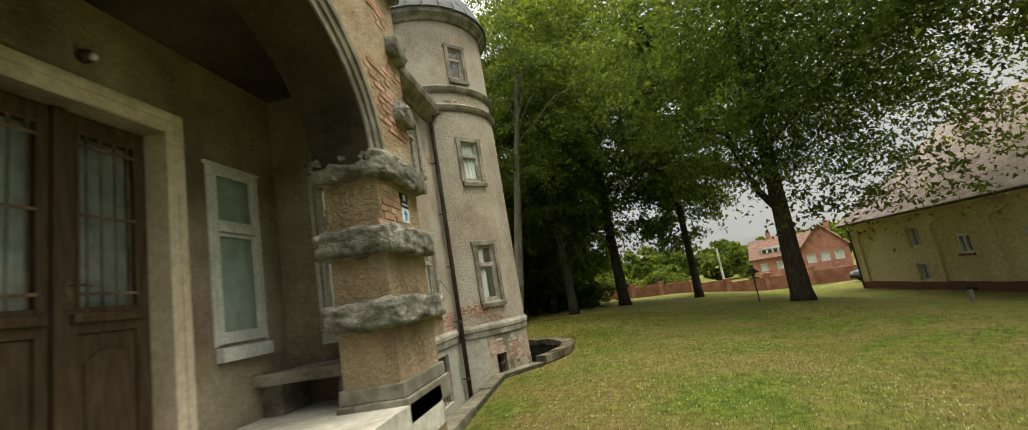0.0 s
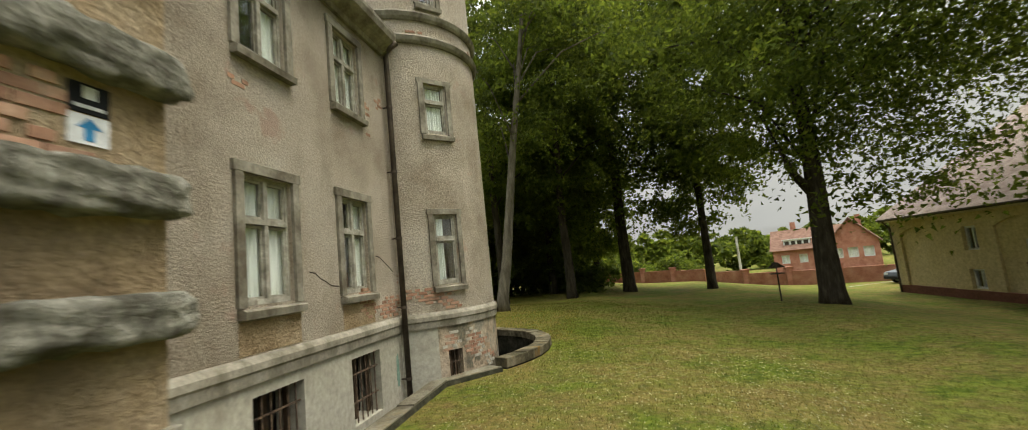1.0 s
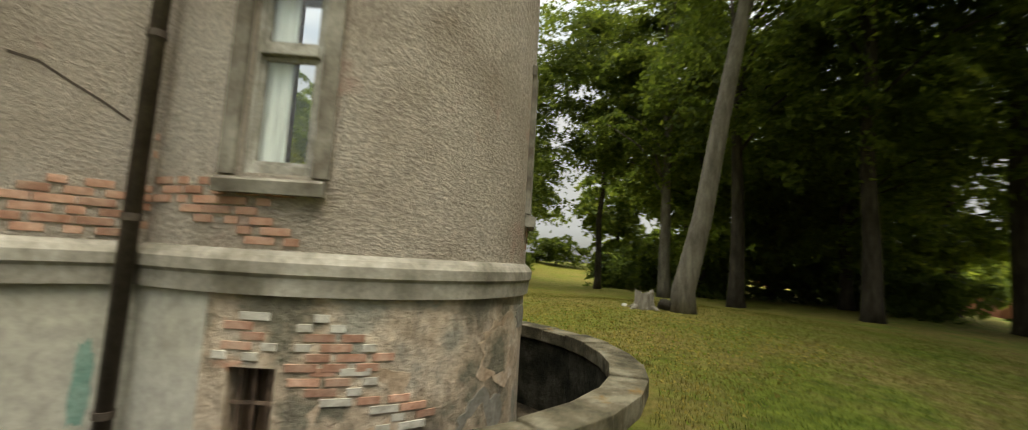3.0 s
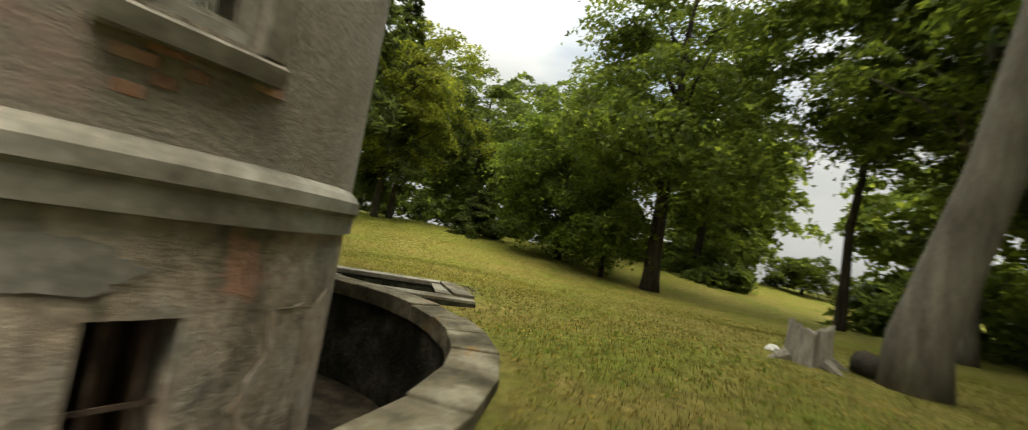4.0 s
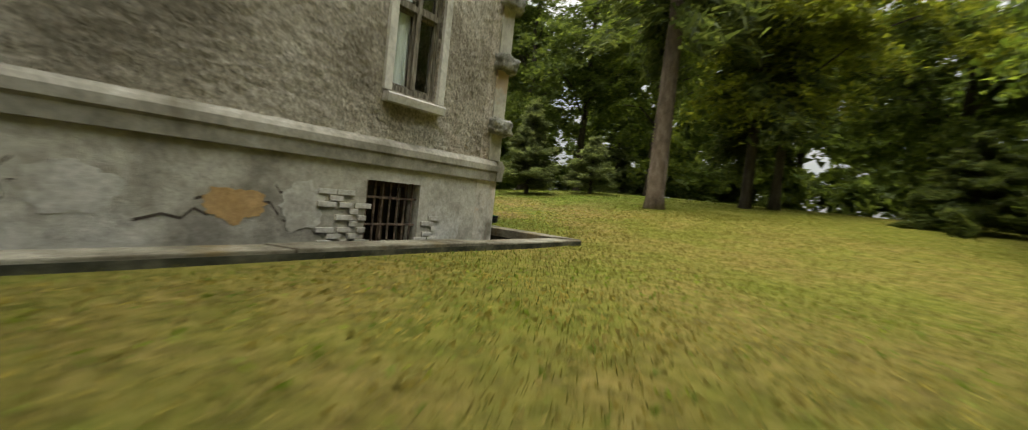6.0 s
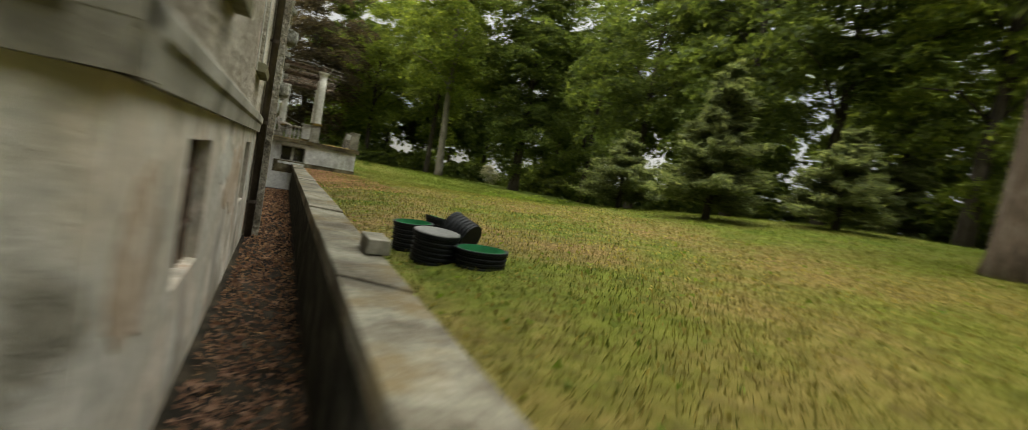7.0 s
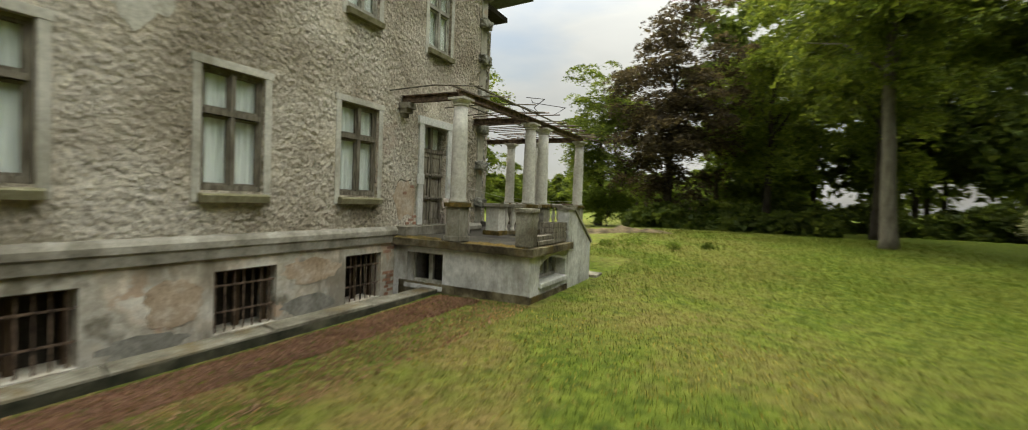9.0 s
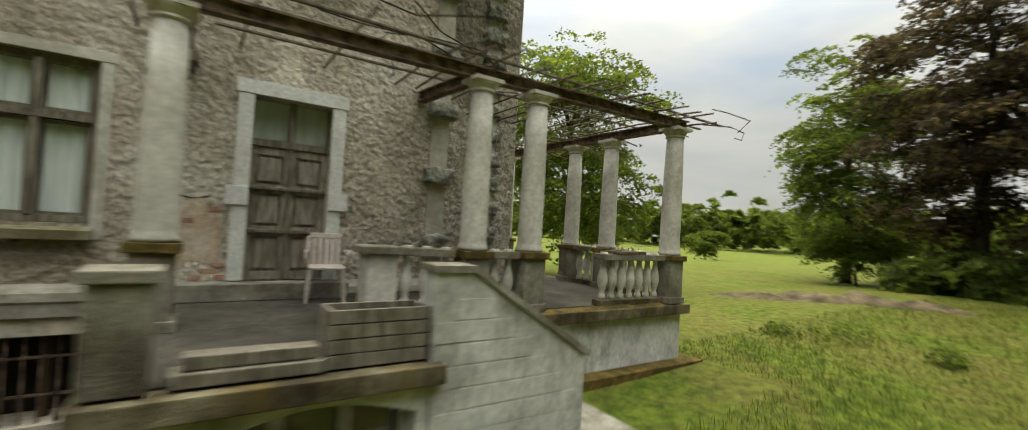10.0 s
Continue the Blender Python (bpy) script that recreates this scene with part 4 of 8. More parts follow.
def window(place, u0, u1, z0, z1, edge, stone, label, casement="white_wood", curtain=True, lean=0.0, single=False, open_leaf=False, proud=0.055, sill=None, cloth="curtain"):
    """A casement window: stone surround and sill, timber frame with transom, panes, a curtain behind."""
    at = place((u0 + u1) / 2, 0, z0)
    w = thing(next_name("window"), label, "window", kind="structure", at=at)
    s = Shape()
    low = z0 - (0.17 if sill else 0.02)
    s.box(place, u0 - edge, u0 - 0.001, -0.22, proud, low, z1 + 0.001)
    s.box(place, u1 + 0.001, u1 + edge, -0.22, proud, low, z1 + 0.001)
    s.box(place, u0 - edge - 0.03, u1 + edge + 0.03, -0.22, proud + 0.005, z1 + 0.002, z1 + edge)
    part("window_frame", s, stone, w, bevel=0.006)
    s = Shape()
    s.add([place(u, n, z) for u in ((u0 - edge + 0.02, u1 + edge - 0.02) if not sill else (u0 - 0.04, u1 + 0.04)) for n, z in ((-0.2, z0 - 0.17), (0.12, z0 - 0.17), (0.135, z0 - 0.07), (0.10, z0 - 0.045), (-0.2, z0 - 0.022))],
          [(0, 1, 2, 3, 4), (9, 8, 7, 6, 5), (0, 5, 6, 1), (1, 6, 7, 2), (2, 7, 8, 3), (3, 8, 9, 4), (4, 9, 5, 0)])
    part("window_sill", s, sill or stone, w)

    def set_in(u, n, z):
        return place(u, n + 0.055, z)

    mid, zt = (u0 + u1) / 2, z0 + (z1 - z0) * 0.64
    f = 0.055
    s = Shape()
    s.box(set_in, u0 + 0.002, u0 + f, -0.20, -0.12, z0, z1)
    s.box(set_in, u1 - f, u1 - 0.002, -0.20, -0.12, z0, z1)
    s.box(set_in, u0 + f, u1 - f, -0.20, -0.12, z1 - f, z1 - 0.002)
    s.box(set_in, u0 + f, u1 - f, -0.20, -0.10, z0 + 0.002, z0 + 0.08)
    s.box(set_in, u0 + f, u1 - f, -0.205, -0.085, zt - 0.04, zt + 0.04)
    part("casement", s, casement, w, bevel=0.005)
    cols = [(u0 + f, u1 - f)] if single else [(u0 + f, mid - 0.03), (mid + 0.03, u1 - f)]
    if not single:
        part("mullion", Shape().box(set_in, mid - 0.038, mid + 0.038, -0.21, -0.09, z0 + 0.08, z1 - f), casement, w, bevel=0.005)
    for i, (a, b) in enumerate(cols):
        for za, zb in ((z0 + 0.08, zt - 0.05), (zt + 0.05, z1 - f)):
            if open_leaf and i == 0 and za < zt - 0.2:
                continue
            ob = part("pane", Shape().box(set_in, a - 0.008, b + 0.008, -0.165, -0.158, za - 0.008, zb + 0.008), "glass", w)
            ob.visible_shadow = False
            r = Shape()
            for c0, c1, e0, e1 in ((a, a + 0.035, za, zb), (b - 0.035, b, za, zb), (a + 0.035, b - 0.035, za, za + 0.035), (a + 0.035, b - 0.035, zb - 0.035, zb)):
                r.box(set_in, c0, c1, -0.185, -0.14, e0, e1)
            part("sash", r, casement, w)
    if curtain:
        n = 24
        s = Shape()
        c0, c1 = (u0 + 0.02, u1 - 0.02) if curtain is True else (u0 + (u1 - u0) * curtain[0], u0 + (u1 - u0) * curtain[1])
        vs = []
        for i in range(n + 1):
            u = c0 + (c1 - c0) * i / n
            d = -0.225 + (0.0 if cloth == "blind" else 0.016 * math.sin(i * 1.9 + lean) + 0.01 * math.sin(i * 0.7))
            vs += [set_in(u, d, z0 + 0.03), set_in(u, d, z1 - 0.03), set_in(u, d - 0.006, z0 + 0.03), set_in(u, d - 0.006, z1 - 0.03)]
        fs = []
        for i in range(n):
            k = 4 * i
            fs += [(k, k + 4, k + 5, k + 1), (k + 2, k + 3, k + 7, k + 6), (k, k + 2, k + 6, k + 4), (k + 1, k + 5, k + 7, k + 3)]
        s.add(vs, fs)
        part("blind" if cloth == "blind" else "curtain", s, cloth, w, "grey-green drawn blind" if cloth == "blind" else "faded greenish net curtain")
    return w


for i, (a, b) in enumerate(FRONT_W):
    window(front, a, b, *WIN, 0.15, "stone", "tall casement window with a grey stone surround in the beige front", curtain=((0.45, 1.0) if i == 2 else True), lean=i)
    window(front, a, b, *UP, 0.15, "stone", "upper casement window with flaking white paint", curtain=((0.5, 1.0) if i == 1 else True), lean=i + 3)
for i, (a, b) in enumerate(ARC_T):
    window(tower, a, b, 2.06, 3.72, 0.13, "stone", "narrow tower window with a broken lower pane", curtain=(0.0, 0.5), single=True, lean=i)
    window(tower, a, b, 5.72, 7.0, 0.13, "stone", "narrow upper tower window in a stone surround", curtain=True, single=True, lean=i)
    window(tower, a + 0.06, b - 0.06, 9.12, 10.2, 0.12, "stone", "small top window of the tower", curtain=False, single=True)
for i, (a, b) in enumerate(REAR_W):
    window(rear, a, b, *WIN, 0.12, "pale", "casement window with a pale stone surround and drawn curtains", casement="old_wood", lean=i, proud=0.014, sill="moss_sill")
for i, (a, b) in enumerate(REAR_U):
    window(rear, a, b, *UP, 0.12, "pale", "upper garden window with a pale stone surround", casement="white_wood", lean=i, proud=0.014, sill="moss_sill")
window(side, 10.3, 11.12, *WIN, 0.12, "pale", "casement window with a narrow pale surround in the grey end wall", casement="old_wood", curtain=(0.0, 0.6))
window(side, 10.3, 11.12, *UP, 0.12, "pale", "upper window of the end wall", casement="old_wood")
w_bar = window(side, 5.55, 6.45, 2.85, 4.5, 0.12, "pale", "end wall window behind an ornamental iron grille", casement="old_wood", curtain=False)
window(side, 5.55, 6.45, *UP, 0.12, "pale", "upper window of the end wall", casement="old_wood")


def grille(place, parent, u0, u1, z0, z1, n, count_v, rows, r=0.011):
    for i in range(count_v):
        u = u0 + (u1 - u0) * (i + 0.5) / count_v
        part("bar", Shape().tube([place(u, n, z0), place(u, n, z1)], r, 6), "iron", parent)
    for z in rows:
        part("rail", Shape().tube([place(u0, n + 0.012, z), place(u1, n + 0.012, z)], r, 6), "iron", parent)


def curls(place, parent, u0, u1, z, n, many, size):
    """A row of wrought-iron S-scrolls."""
    for i in range(many):
        uc = u0 + (u1 - u0) * (i + 0.5) / many
        pts = []
        for k in range(25):
            t = -1 + 2 * k / 24
            ang = 4.4 * t
            rad = size * (0.30 + 0.55 * (1 - abs(t)))
            pts.append(place(uc + rad * math.sin(ang) * 0.8, n + 0.02, z + t * size + 0.25 * size * math.cos(ang)))
        part("scroll", Shape().tube(pts, 0.008, 5), "iron", parent)


grille(side, w_bar, 5.57, 6.43, 2.87, 4.48, 0.05, 7, (3.0, 3.3, 4.3))
curls(side, w_bar, 5.57, 6.43, 3.14, 0.05, 6, 0.09)

# stair window with arched head and bellied grille
stair = thing(next_name("window"), "arched stair window behind a rusty bellied grille", "window", kind="structure", at=rear(4.63, 0, 1.38))
s = Shape()
for a, b, c, d in ((3.84, 3.918, 1.30, 2.62), (5.342, 5.42, 1.30, 2.62)):
    s.box(rear, a, b, -0.2, 0.01, c, d)
outer = [(3.84 + 1.58 * i / 12, 2.62 + 0.45 * math.sin(math.pi * i / 12)) for i in range(13)]
inn = [(3.92 + 1.42 * i / 12, 2.605 + 0.38 * math.sin(math.pi * i / 12)) for i in range(13)]
for i in range(12):
    s.prism(rear, [inn[i], inn[i + 1], outer[i + 1], outer[i]], -0.2, 0.01)
part("window_frame", s, "render", stair)
part("window_sill", Shape().box(rear, 3.76, 5.5, -0.2, 0.13, 1.26, 1.378), "stone", stair, bevel=0.01)
s = Shape()
for u in (3.95, 4.40, 4.63, 4.86, 5.31):
    s.box(rear, u - 0.035, u + 0.035, -0.3, -0.2, 1.38, 2.9)
for z in (1.41, 2.25):
    s.box(rear, 3.93, 5.33, -0.3, -0.19, z - 0.035, z + 0.035)
part("casement", s, "old_wood", stair)
part("pane", Shape().box(rear, 3.93, 5.33, -0.26, -0.252, 1.39, 2.97), "glass", stair).visible_shadow = False
for i in range(9):
    u = 3.98 + 1.30 * i / 8
    zt = 2.58 + 0.36 * math.sin(math.pi * (u - 3.92) / 1.42)
    part("bar", Shape().tube([rear(u, 0.02, zt), rear(u, 0.03, 1.95), rear(u, 0.06, 1.72), rear(u, 0.13, 1.52), rear(u, 0.10, 1.42), rear(u, 0.03, 1.40)], 0.011, 6), "iron", stair)
for z, n in ((1.42, 0.1), (1.62, 0.1), (1.95, 0.04), (2.4, 0.035)):
    part("rail", Shape().tube([rear(3.94, n, z), rear(5.32, n, z)], 0.011, 6), "iron", stair)
curls(rear, stair, 3.98, 5.28, 1.52, 0.13, 8, 0.075)
curls(rear, stair, 3.98, 5.28, 2.02, 0.05, 8, 0.06)


def cellar_window(place, u0, u1, z0, z1, label, bars=6, rows=2):
    """A cellar opening with rusty bars and a rotten timber frame behind."""
    w = thing(next_name("window"), label, "cellar window", kind="structure", at=place((u0 + u1) / 2, 0, z0))
    s = Shape()
    for a, b, c, d in ((u0 + 0.002, u0 + 0.07, z0, z1), (u1 - 0.07, u1 - 0.002, z0, z1), ((u0 + u1) / 2 - 0.045, (u0 + u1) / 2 + 0.045, z0, z1)):
        s.box(place, a, b, -0.33, -0.26, c, d)
    s.box(place, u0 + 0.07, u1 - 0.07, -0.33, -0.26, z1 - 0.07, z1 - 0.002)
    part("window_frame", s, "brown_wood", w)
    # near-black sheet stands in for the unlit cellar
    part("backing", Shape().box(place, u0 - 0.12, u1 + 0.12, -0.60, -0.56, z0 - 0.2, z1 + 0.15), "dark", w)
    for i in range(bars):
        u = u0 + (u1 - u0) * (i + 0.5) / bars
        part("bar", Shape().tube([place(u, -0.09, z0 - 0.02), place(u, -0.09, z1 + 0.02)], 0.014, 6), "iron", w)
    for i in range(rows):
        z = z0 + (z1 - z0) * (i + 0.75) / (rows + 0.35)
        part("rail", Shape().box(place, u0 - 0.02, u1 + 0.02, -0.085, -0.07, z - 0.014, z + 0.014), "iron", w)
    return w


for a, b in FRONT_B:
    cellar_window(front, a, b, -0.25, 0.92, "barred cellar window in the grey front plinth")
cellar_window(tower, -0.745 * TR - 0.18, -0.745 * TR + 0.18, -0.1, 0.54, "small barred cellar window in the tower foot", 3, 1)
cellar_window(tower, 0.765 * TR - 0.2, 0.765 * TR + 0.2, -0.4, 0.6, "dark cellar opening in the tower foot", 2, 1)
for a, b in REAR_B:
    cellar_window(rear, a, b, -0.05, 0.9, "dark barred cellar window in the stained garden plinth", 7)
cellar_window(side, 10.1, 11.0, 0.05, 0.9, "barred cellar window with broken plaster round it", 7)

# ---------- rough-hewn stones ----------
def boss_mesh(name, seed, sx, sy, sz):
    """A quarry-faced block: a rounded box with a broken face."""
    bm = bmesh.new()
    bmesh.ops.create_cube(bm, size=2.0)
    bmesh.ops.subdivide_edges(bm, edges=list(bm.edges), cuts=13 if sx > 0.6 else 8, use_grid_fill=True)
    for v in bm.verts:
        p = v.co.copy()
        q = Vector((p.x, p.y, p.z))
        r = (abs(q.x) ** 6 + abs(q.y) ** 6 + abs(q.z) ** 6) ** (1 / 6)
        q /= max(r, 1e-6)
        q = Vector((q.x * sx / 2, q.y * sy / 2, q.z * sz / 2))
        d = noise.noise((q.x * 7 + seed * 3.1, q.y * 7, q.z * 9)) * 0.045 + noise.noise((q.x * 17, q.y * 17 + seed, q.z * 17)) * 0.034 + noise.noise((q.x * 34, q.y * 34 + seed, q.z * 34)) * 0.018
        v.co = q + q.normalized() * d
    me = bpy.data.meshes.new(name)
    bm.to_mesh(me)
    bm.free()
    me.polygons.foreach_set("use_smooth", [True] * len(me.polygons))
    me.materials.append(M["boss"])
    return me


def stone(me, parent, at, turn=0.0, name="quoin_stone"):
    o = new(name, me)
    o.parent = parent
    o.matrix_parent_inverse = parent.matrix_world.inverted()
    o.matrix_world = Matrix.Translation(at) @ Matrix.Rotation(radians(turn), 4, "Z")
    return o


BOSS = [boss_mesh("quoin_stone", i, 0.46, 0.30, 0.26) for i in range(4)]
ROLL = [boss_mesh("band_stone", 11 + i, 1.34, 0.32, 0.29) for i in range(3)]
ROLL_S = [boss_mesh("band_stone", 21 + i, 0.80, 0.32, 0.29) for i in range(3)]


def quoin_strip(name, label, place, u, turn, width=0.30, proud=0.03, zs=(2.02, 3.08, 4.12, 5.1, 6.1, 7.1, 7.95), z0=1.452):
    t = thing(name, label, "pilaster", kind="structure", at=place(u, 0, z0))
    part("strip", Shape().box(place, u - width / 2, u + width / 2, -0.02, proud, z0, 8.2), "render", t)
    for i, z in enumerate(zs):
        stone(BOSS[i % 4], t, place(u, 0.04, z), turn)
    return t


quoin_strip("trim_pilaster_a", "pale pilaster strip with projecting rough stones", rear, 3.10, 90)
bay = thing("trim_bay_base", "slightly projecting plaster base under the arched window", "plinth", kind="structure", at=rear(4.4, 0, -0.95))
part("base", Shape().box(rear, 2.89, 5.85, 0.002, 0.075, -0.97, 1.09), "garden_plinth", bay, bevel=0.012)
part("band", Shape().box(rear, 2.885, 5.86, 0.03, 0.115, 1.095, 1.232), "band", bay, "weathered stepped band", bevel=0.012)
# ragged dark strip paints the shade along the bay's narrow return
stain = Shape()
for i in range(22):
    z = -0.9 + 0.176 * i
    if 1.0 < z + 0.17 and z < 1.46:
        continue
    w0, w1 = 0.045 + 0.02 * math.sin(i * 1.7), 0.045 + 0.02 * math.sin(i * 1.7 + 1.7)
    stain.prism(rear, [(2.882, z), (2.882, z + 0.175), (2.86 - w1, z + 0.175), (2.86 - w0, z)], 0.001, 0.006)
part("damp_runnel", stain, "shaded_face", bay, "dark strip painting the shade on the bay's return")
quoin_strip("trim_pilaster_b", "pale corner strip with projecting rough stones by the terrace", rear, -7.95, 90)
quoin_strip("trim_pilaster_c", "pale corner strip with rough stones at the garden corner", rear, YS - 0.15, 90)
quoin_strip("trim_pilaster_d", "pale corner strip with rough stones on the end wall", side, -XR - 0.15, 0)
far_strip = thing("trim_pilaster_e", "set-back corner strip with rough stones behind the terrace", "pilaster", kind="structure", at=(-11.7, -9.45, 1.45))
part("strip", Shape().box(straight, -11.73, -11.68, -9.6, -9.3, 1.45, 8.3), "pale", far_strip)
for i in range(14):
    stone(BOSS[i % 4], far_strip, (-11.72, -9.45, 1.7 + 0.48 * i), 90)

# projecting pilaster with downpipe on the garden front
pil = thing("trim_pilaster_f", "projecting plastered pilaster with rough stones and a downpipe", "pilaster", kind="structure", at=rear(6.3, 0, -1))
part("strip", Shape().box(rear, 6.02, 6.58, 0.002, 0.27, Z_BASE, 8.2), "grey_cast", pil)
for i, z in enumerate((2.02, 3.08, 4.12, 5.1, 6.1)):
    stone(BOSS[(i + 1) % 4], pil, rear(6.25, 0.30, z), 90)


def downpipe(name, label, place, u, n, z0, z1):
    t = thing(name, label, "downpipe", at=place(u, n, z0))
    part("pipe", Shape().tube([place(u, n, z0), place(u, n, z1), place(u, n + 0.1, z1 + 0.18), place(u, n + 0.3, z1 + 0.3)], 0.062, 14), "pipe", t, smooth=True)
    z = z0 + 0.7
    while z < z1:
        s = Shape().tube([place(u, n, z - 0.03), place(u, n, z + 0.03)], 0.075, 14)
        s.box(place, u - 0.015, u + 0.015, -0.02 if n < 0.2 else n - 0.1, n, z - 0.015, z + 0.015)
        part("bracket", s, "pipe", t)
        z += 1.55
    return t


downpipe("downpipe", "brown metal downpipe where the front meets the tower", front, 13.08, 0.17, -0.6, 7.55)
downpipe("downpipe", "dark metal downpipe beside the garden pilaster", rear, 6.72, 0.10, -0.95, 7.5)

# ---------- porch with carriage arch ----------
PX = 0.25                                      # face of the inner porch wall
PC, PR, PH, PZ = 2.88, 1.62, 1.36, 3.66       # arch centre, half width, rise, springing height
porch_wall = Shape()
ring = [(PC + PR * math.cos(math.pi * i / 24), PZ + PH * math.sin(math.pi * i / 24)) for i in range(25)]
porch_wall.prism(front, [(5.74, Z_BASE), (5.74, Z_TOP), (0.55, Z_TOP), (0.55, Z_BASE), (PC - PR, Z_BASE)] + ring[::-1] + [(4.62, PZ), (4.62, Z_BASE)], 1.38, 1.96)
wall_porch = structure("wall_porch", porch_wall, "ochre_cast", "porch front of ochre roughcast with an open arch", "wall")
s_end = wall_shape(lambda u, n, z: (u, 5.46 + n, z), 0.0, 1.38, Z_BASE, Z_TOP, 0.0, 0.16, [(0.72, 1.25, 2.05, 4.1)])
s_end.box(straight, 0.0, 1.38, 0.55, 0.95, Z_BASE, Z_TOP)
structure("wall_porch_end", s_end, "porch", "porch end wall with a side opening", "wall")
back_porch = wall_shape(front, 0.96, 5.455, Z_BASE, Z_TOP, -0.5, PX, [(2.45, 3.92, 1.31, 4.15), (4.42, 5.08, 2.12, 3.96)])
structure("wall_porch_back", back_porch, "porch", "brown inner wall of the porch round the entrance door, shade in its colour", "wall")
structure("ceiling_porch", Shape().box(straight, PX + 0.002, 1.378, 0.96, 5.455, 5.06, 5.2), "shaded_plaster", "plastered porch ceiling", "ceiling")
porch_floor = structure("floor_porch", Shape().box(straight, PX + 0.003, 2.05, 0.96, 5.455, 0.9, 1.30), "pale", "worn stone porch floor", "floor")
band("trim_cornice_porch", lambda u, n, z: (1.96 + n, u, z), 0.55, 5.74, CORNICE, "stone", "weathered cornice over the porch front")
arch = Shape()
for k, (r0, r1, n) in enumerate(((PR + 0.002, PR + 0.10, 1.995), (PR + 0.10, PR + 0.20, 2.02), (PR + 0.20, PR + 0.27, 2.045))):
    for i in range(24):
        t0, t1 = math.pi * i / 24, math.pi * (i + 1) / 24
        h0, h1 = r0 - PR + PH, r1 - PR + PH
        arch.prism(front, [(PC + r0 * math.cos(t0), PZ + h0 * math.sin(t0)), (PC + r1 * math.cos(t0), PZ + h1 * math.sin(t0)), (PC + r1 * math.cos(t1), PZ + h1 * math.sin(t1)), (PC + r0 * math.cos(t1), PZ + h0 * math.sin(t1))], 1.961, n)
# thin dark lining that paints the arch's shade onto its underside
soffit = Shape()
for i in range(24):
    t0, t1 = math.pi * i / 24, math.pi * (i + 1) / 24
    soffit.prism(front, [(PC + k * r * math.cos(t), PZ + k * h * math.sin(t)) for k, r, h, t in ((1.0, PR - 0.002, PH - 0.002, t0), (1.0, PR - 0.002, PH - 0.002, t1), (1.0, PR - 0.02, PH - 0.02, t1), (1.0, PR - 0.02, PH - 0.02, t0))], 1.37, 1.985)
structure("trim_arch_soffit", soffit, "shaded_plaster", "plaster soffit of the porch arch, shade in its colour", "moulding")
structure("trim_arch", arch, "stone", "grey moulded archivolt round the porch arch", "moulding")
pier = thing("trim_pier", "porch pier with bulging bands of rough grey stone", "pier", kind="structure", at=(2.0, 5.0, 1.3))
for i, z in enumerate((3.66, 2.88, 2.16)):
    stone(ROLL[i], pier, (1.95, 5.18, z), 90, "band_stone")
    stone(ROLL_S[i], pier, (1.67, 4.64, z), 0, "band_stone")
for z in (4.5, 5.4, 6.3):
    stone(BOSS[int(z) % 4], pier, (1.94, 5.55, z), 90, "band_stone")
part("pier_base", Shape().box(straight, 1.33, 2.05, 4.54, 5.82, 1.12, 1.36).box(straight, 1.35, 2.01, 4.57, 5.79, 1.36, 1.50), "stone", pier, bevel=0.015)
part("stone_bench", Shape().box(straight, PX + 0.01, 1.37, 4.84, 5.455, 1.62, 1.74), "stone", pier, bevel=0.01)
part("bench_foot", Shape().box(straight, PX + 0.02, 0.5, 4.95, 5.455, 1.30, 1.62).box(straight, 1.15, 1.36, 4.95, 5.455, 1.30, 1.62), "stone", pier)
window(lambda u, n, z: front(u, min(0.55 * n, 0.0) + 0.06 + 0.2 * max(n, 0.0) + PX, z), 4.42, 5.08, 2.12, 3.96, 0.04, "fresh_white", "narrow white porch window with green curtain", curtain=True, single=True, cloth="blind", proud=-0.075, casement="fresh_white")
window(lambda u, n, z: (u, 5.46 - n * 0.4, z), 0.76, 1.22, 2.1, 4.06, 0.05, "fresh_white", "white framed side window at the porch end", curtain=False, single=True, casement="fresh_white")

def inside(u, n, z):
    """On the inner porch wall."""
    return (PX + n, u, z)


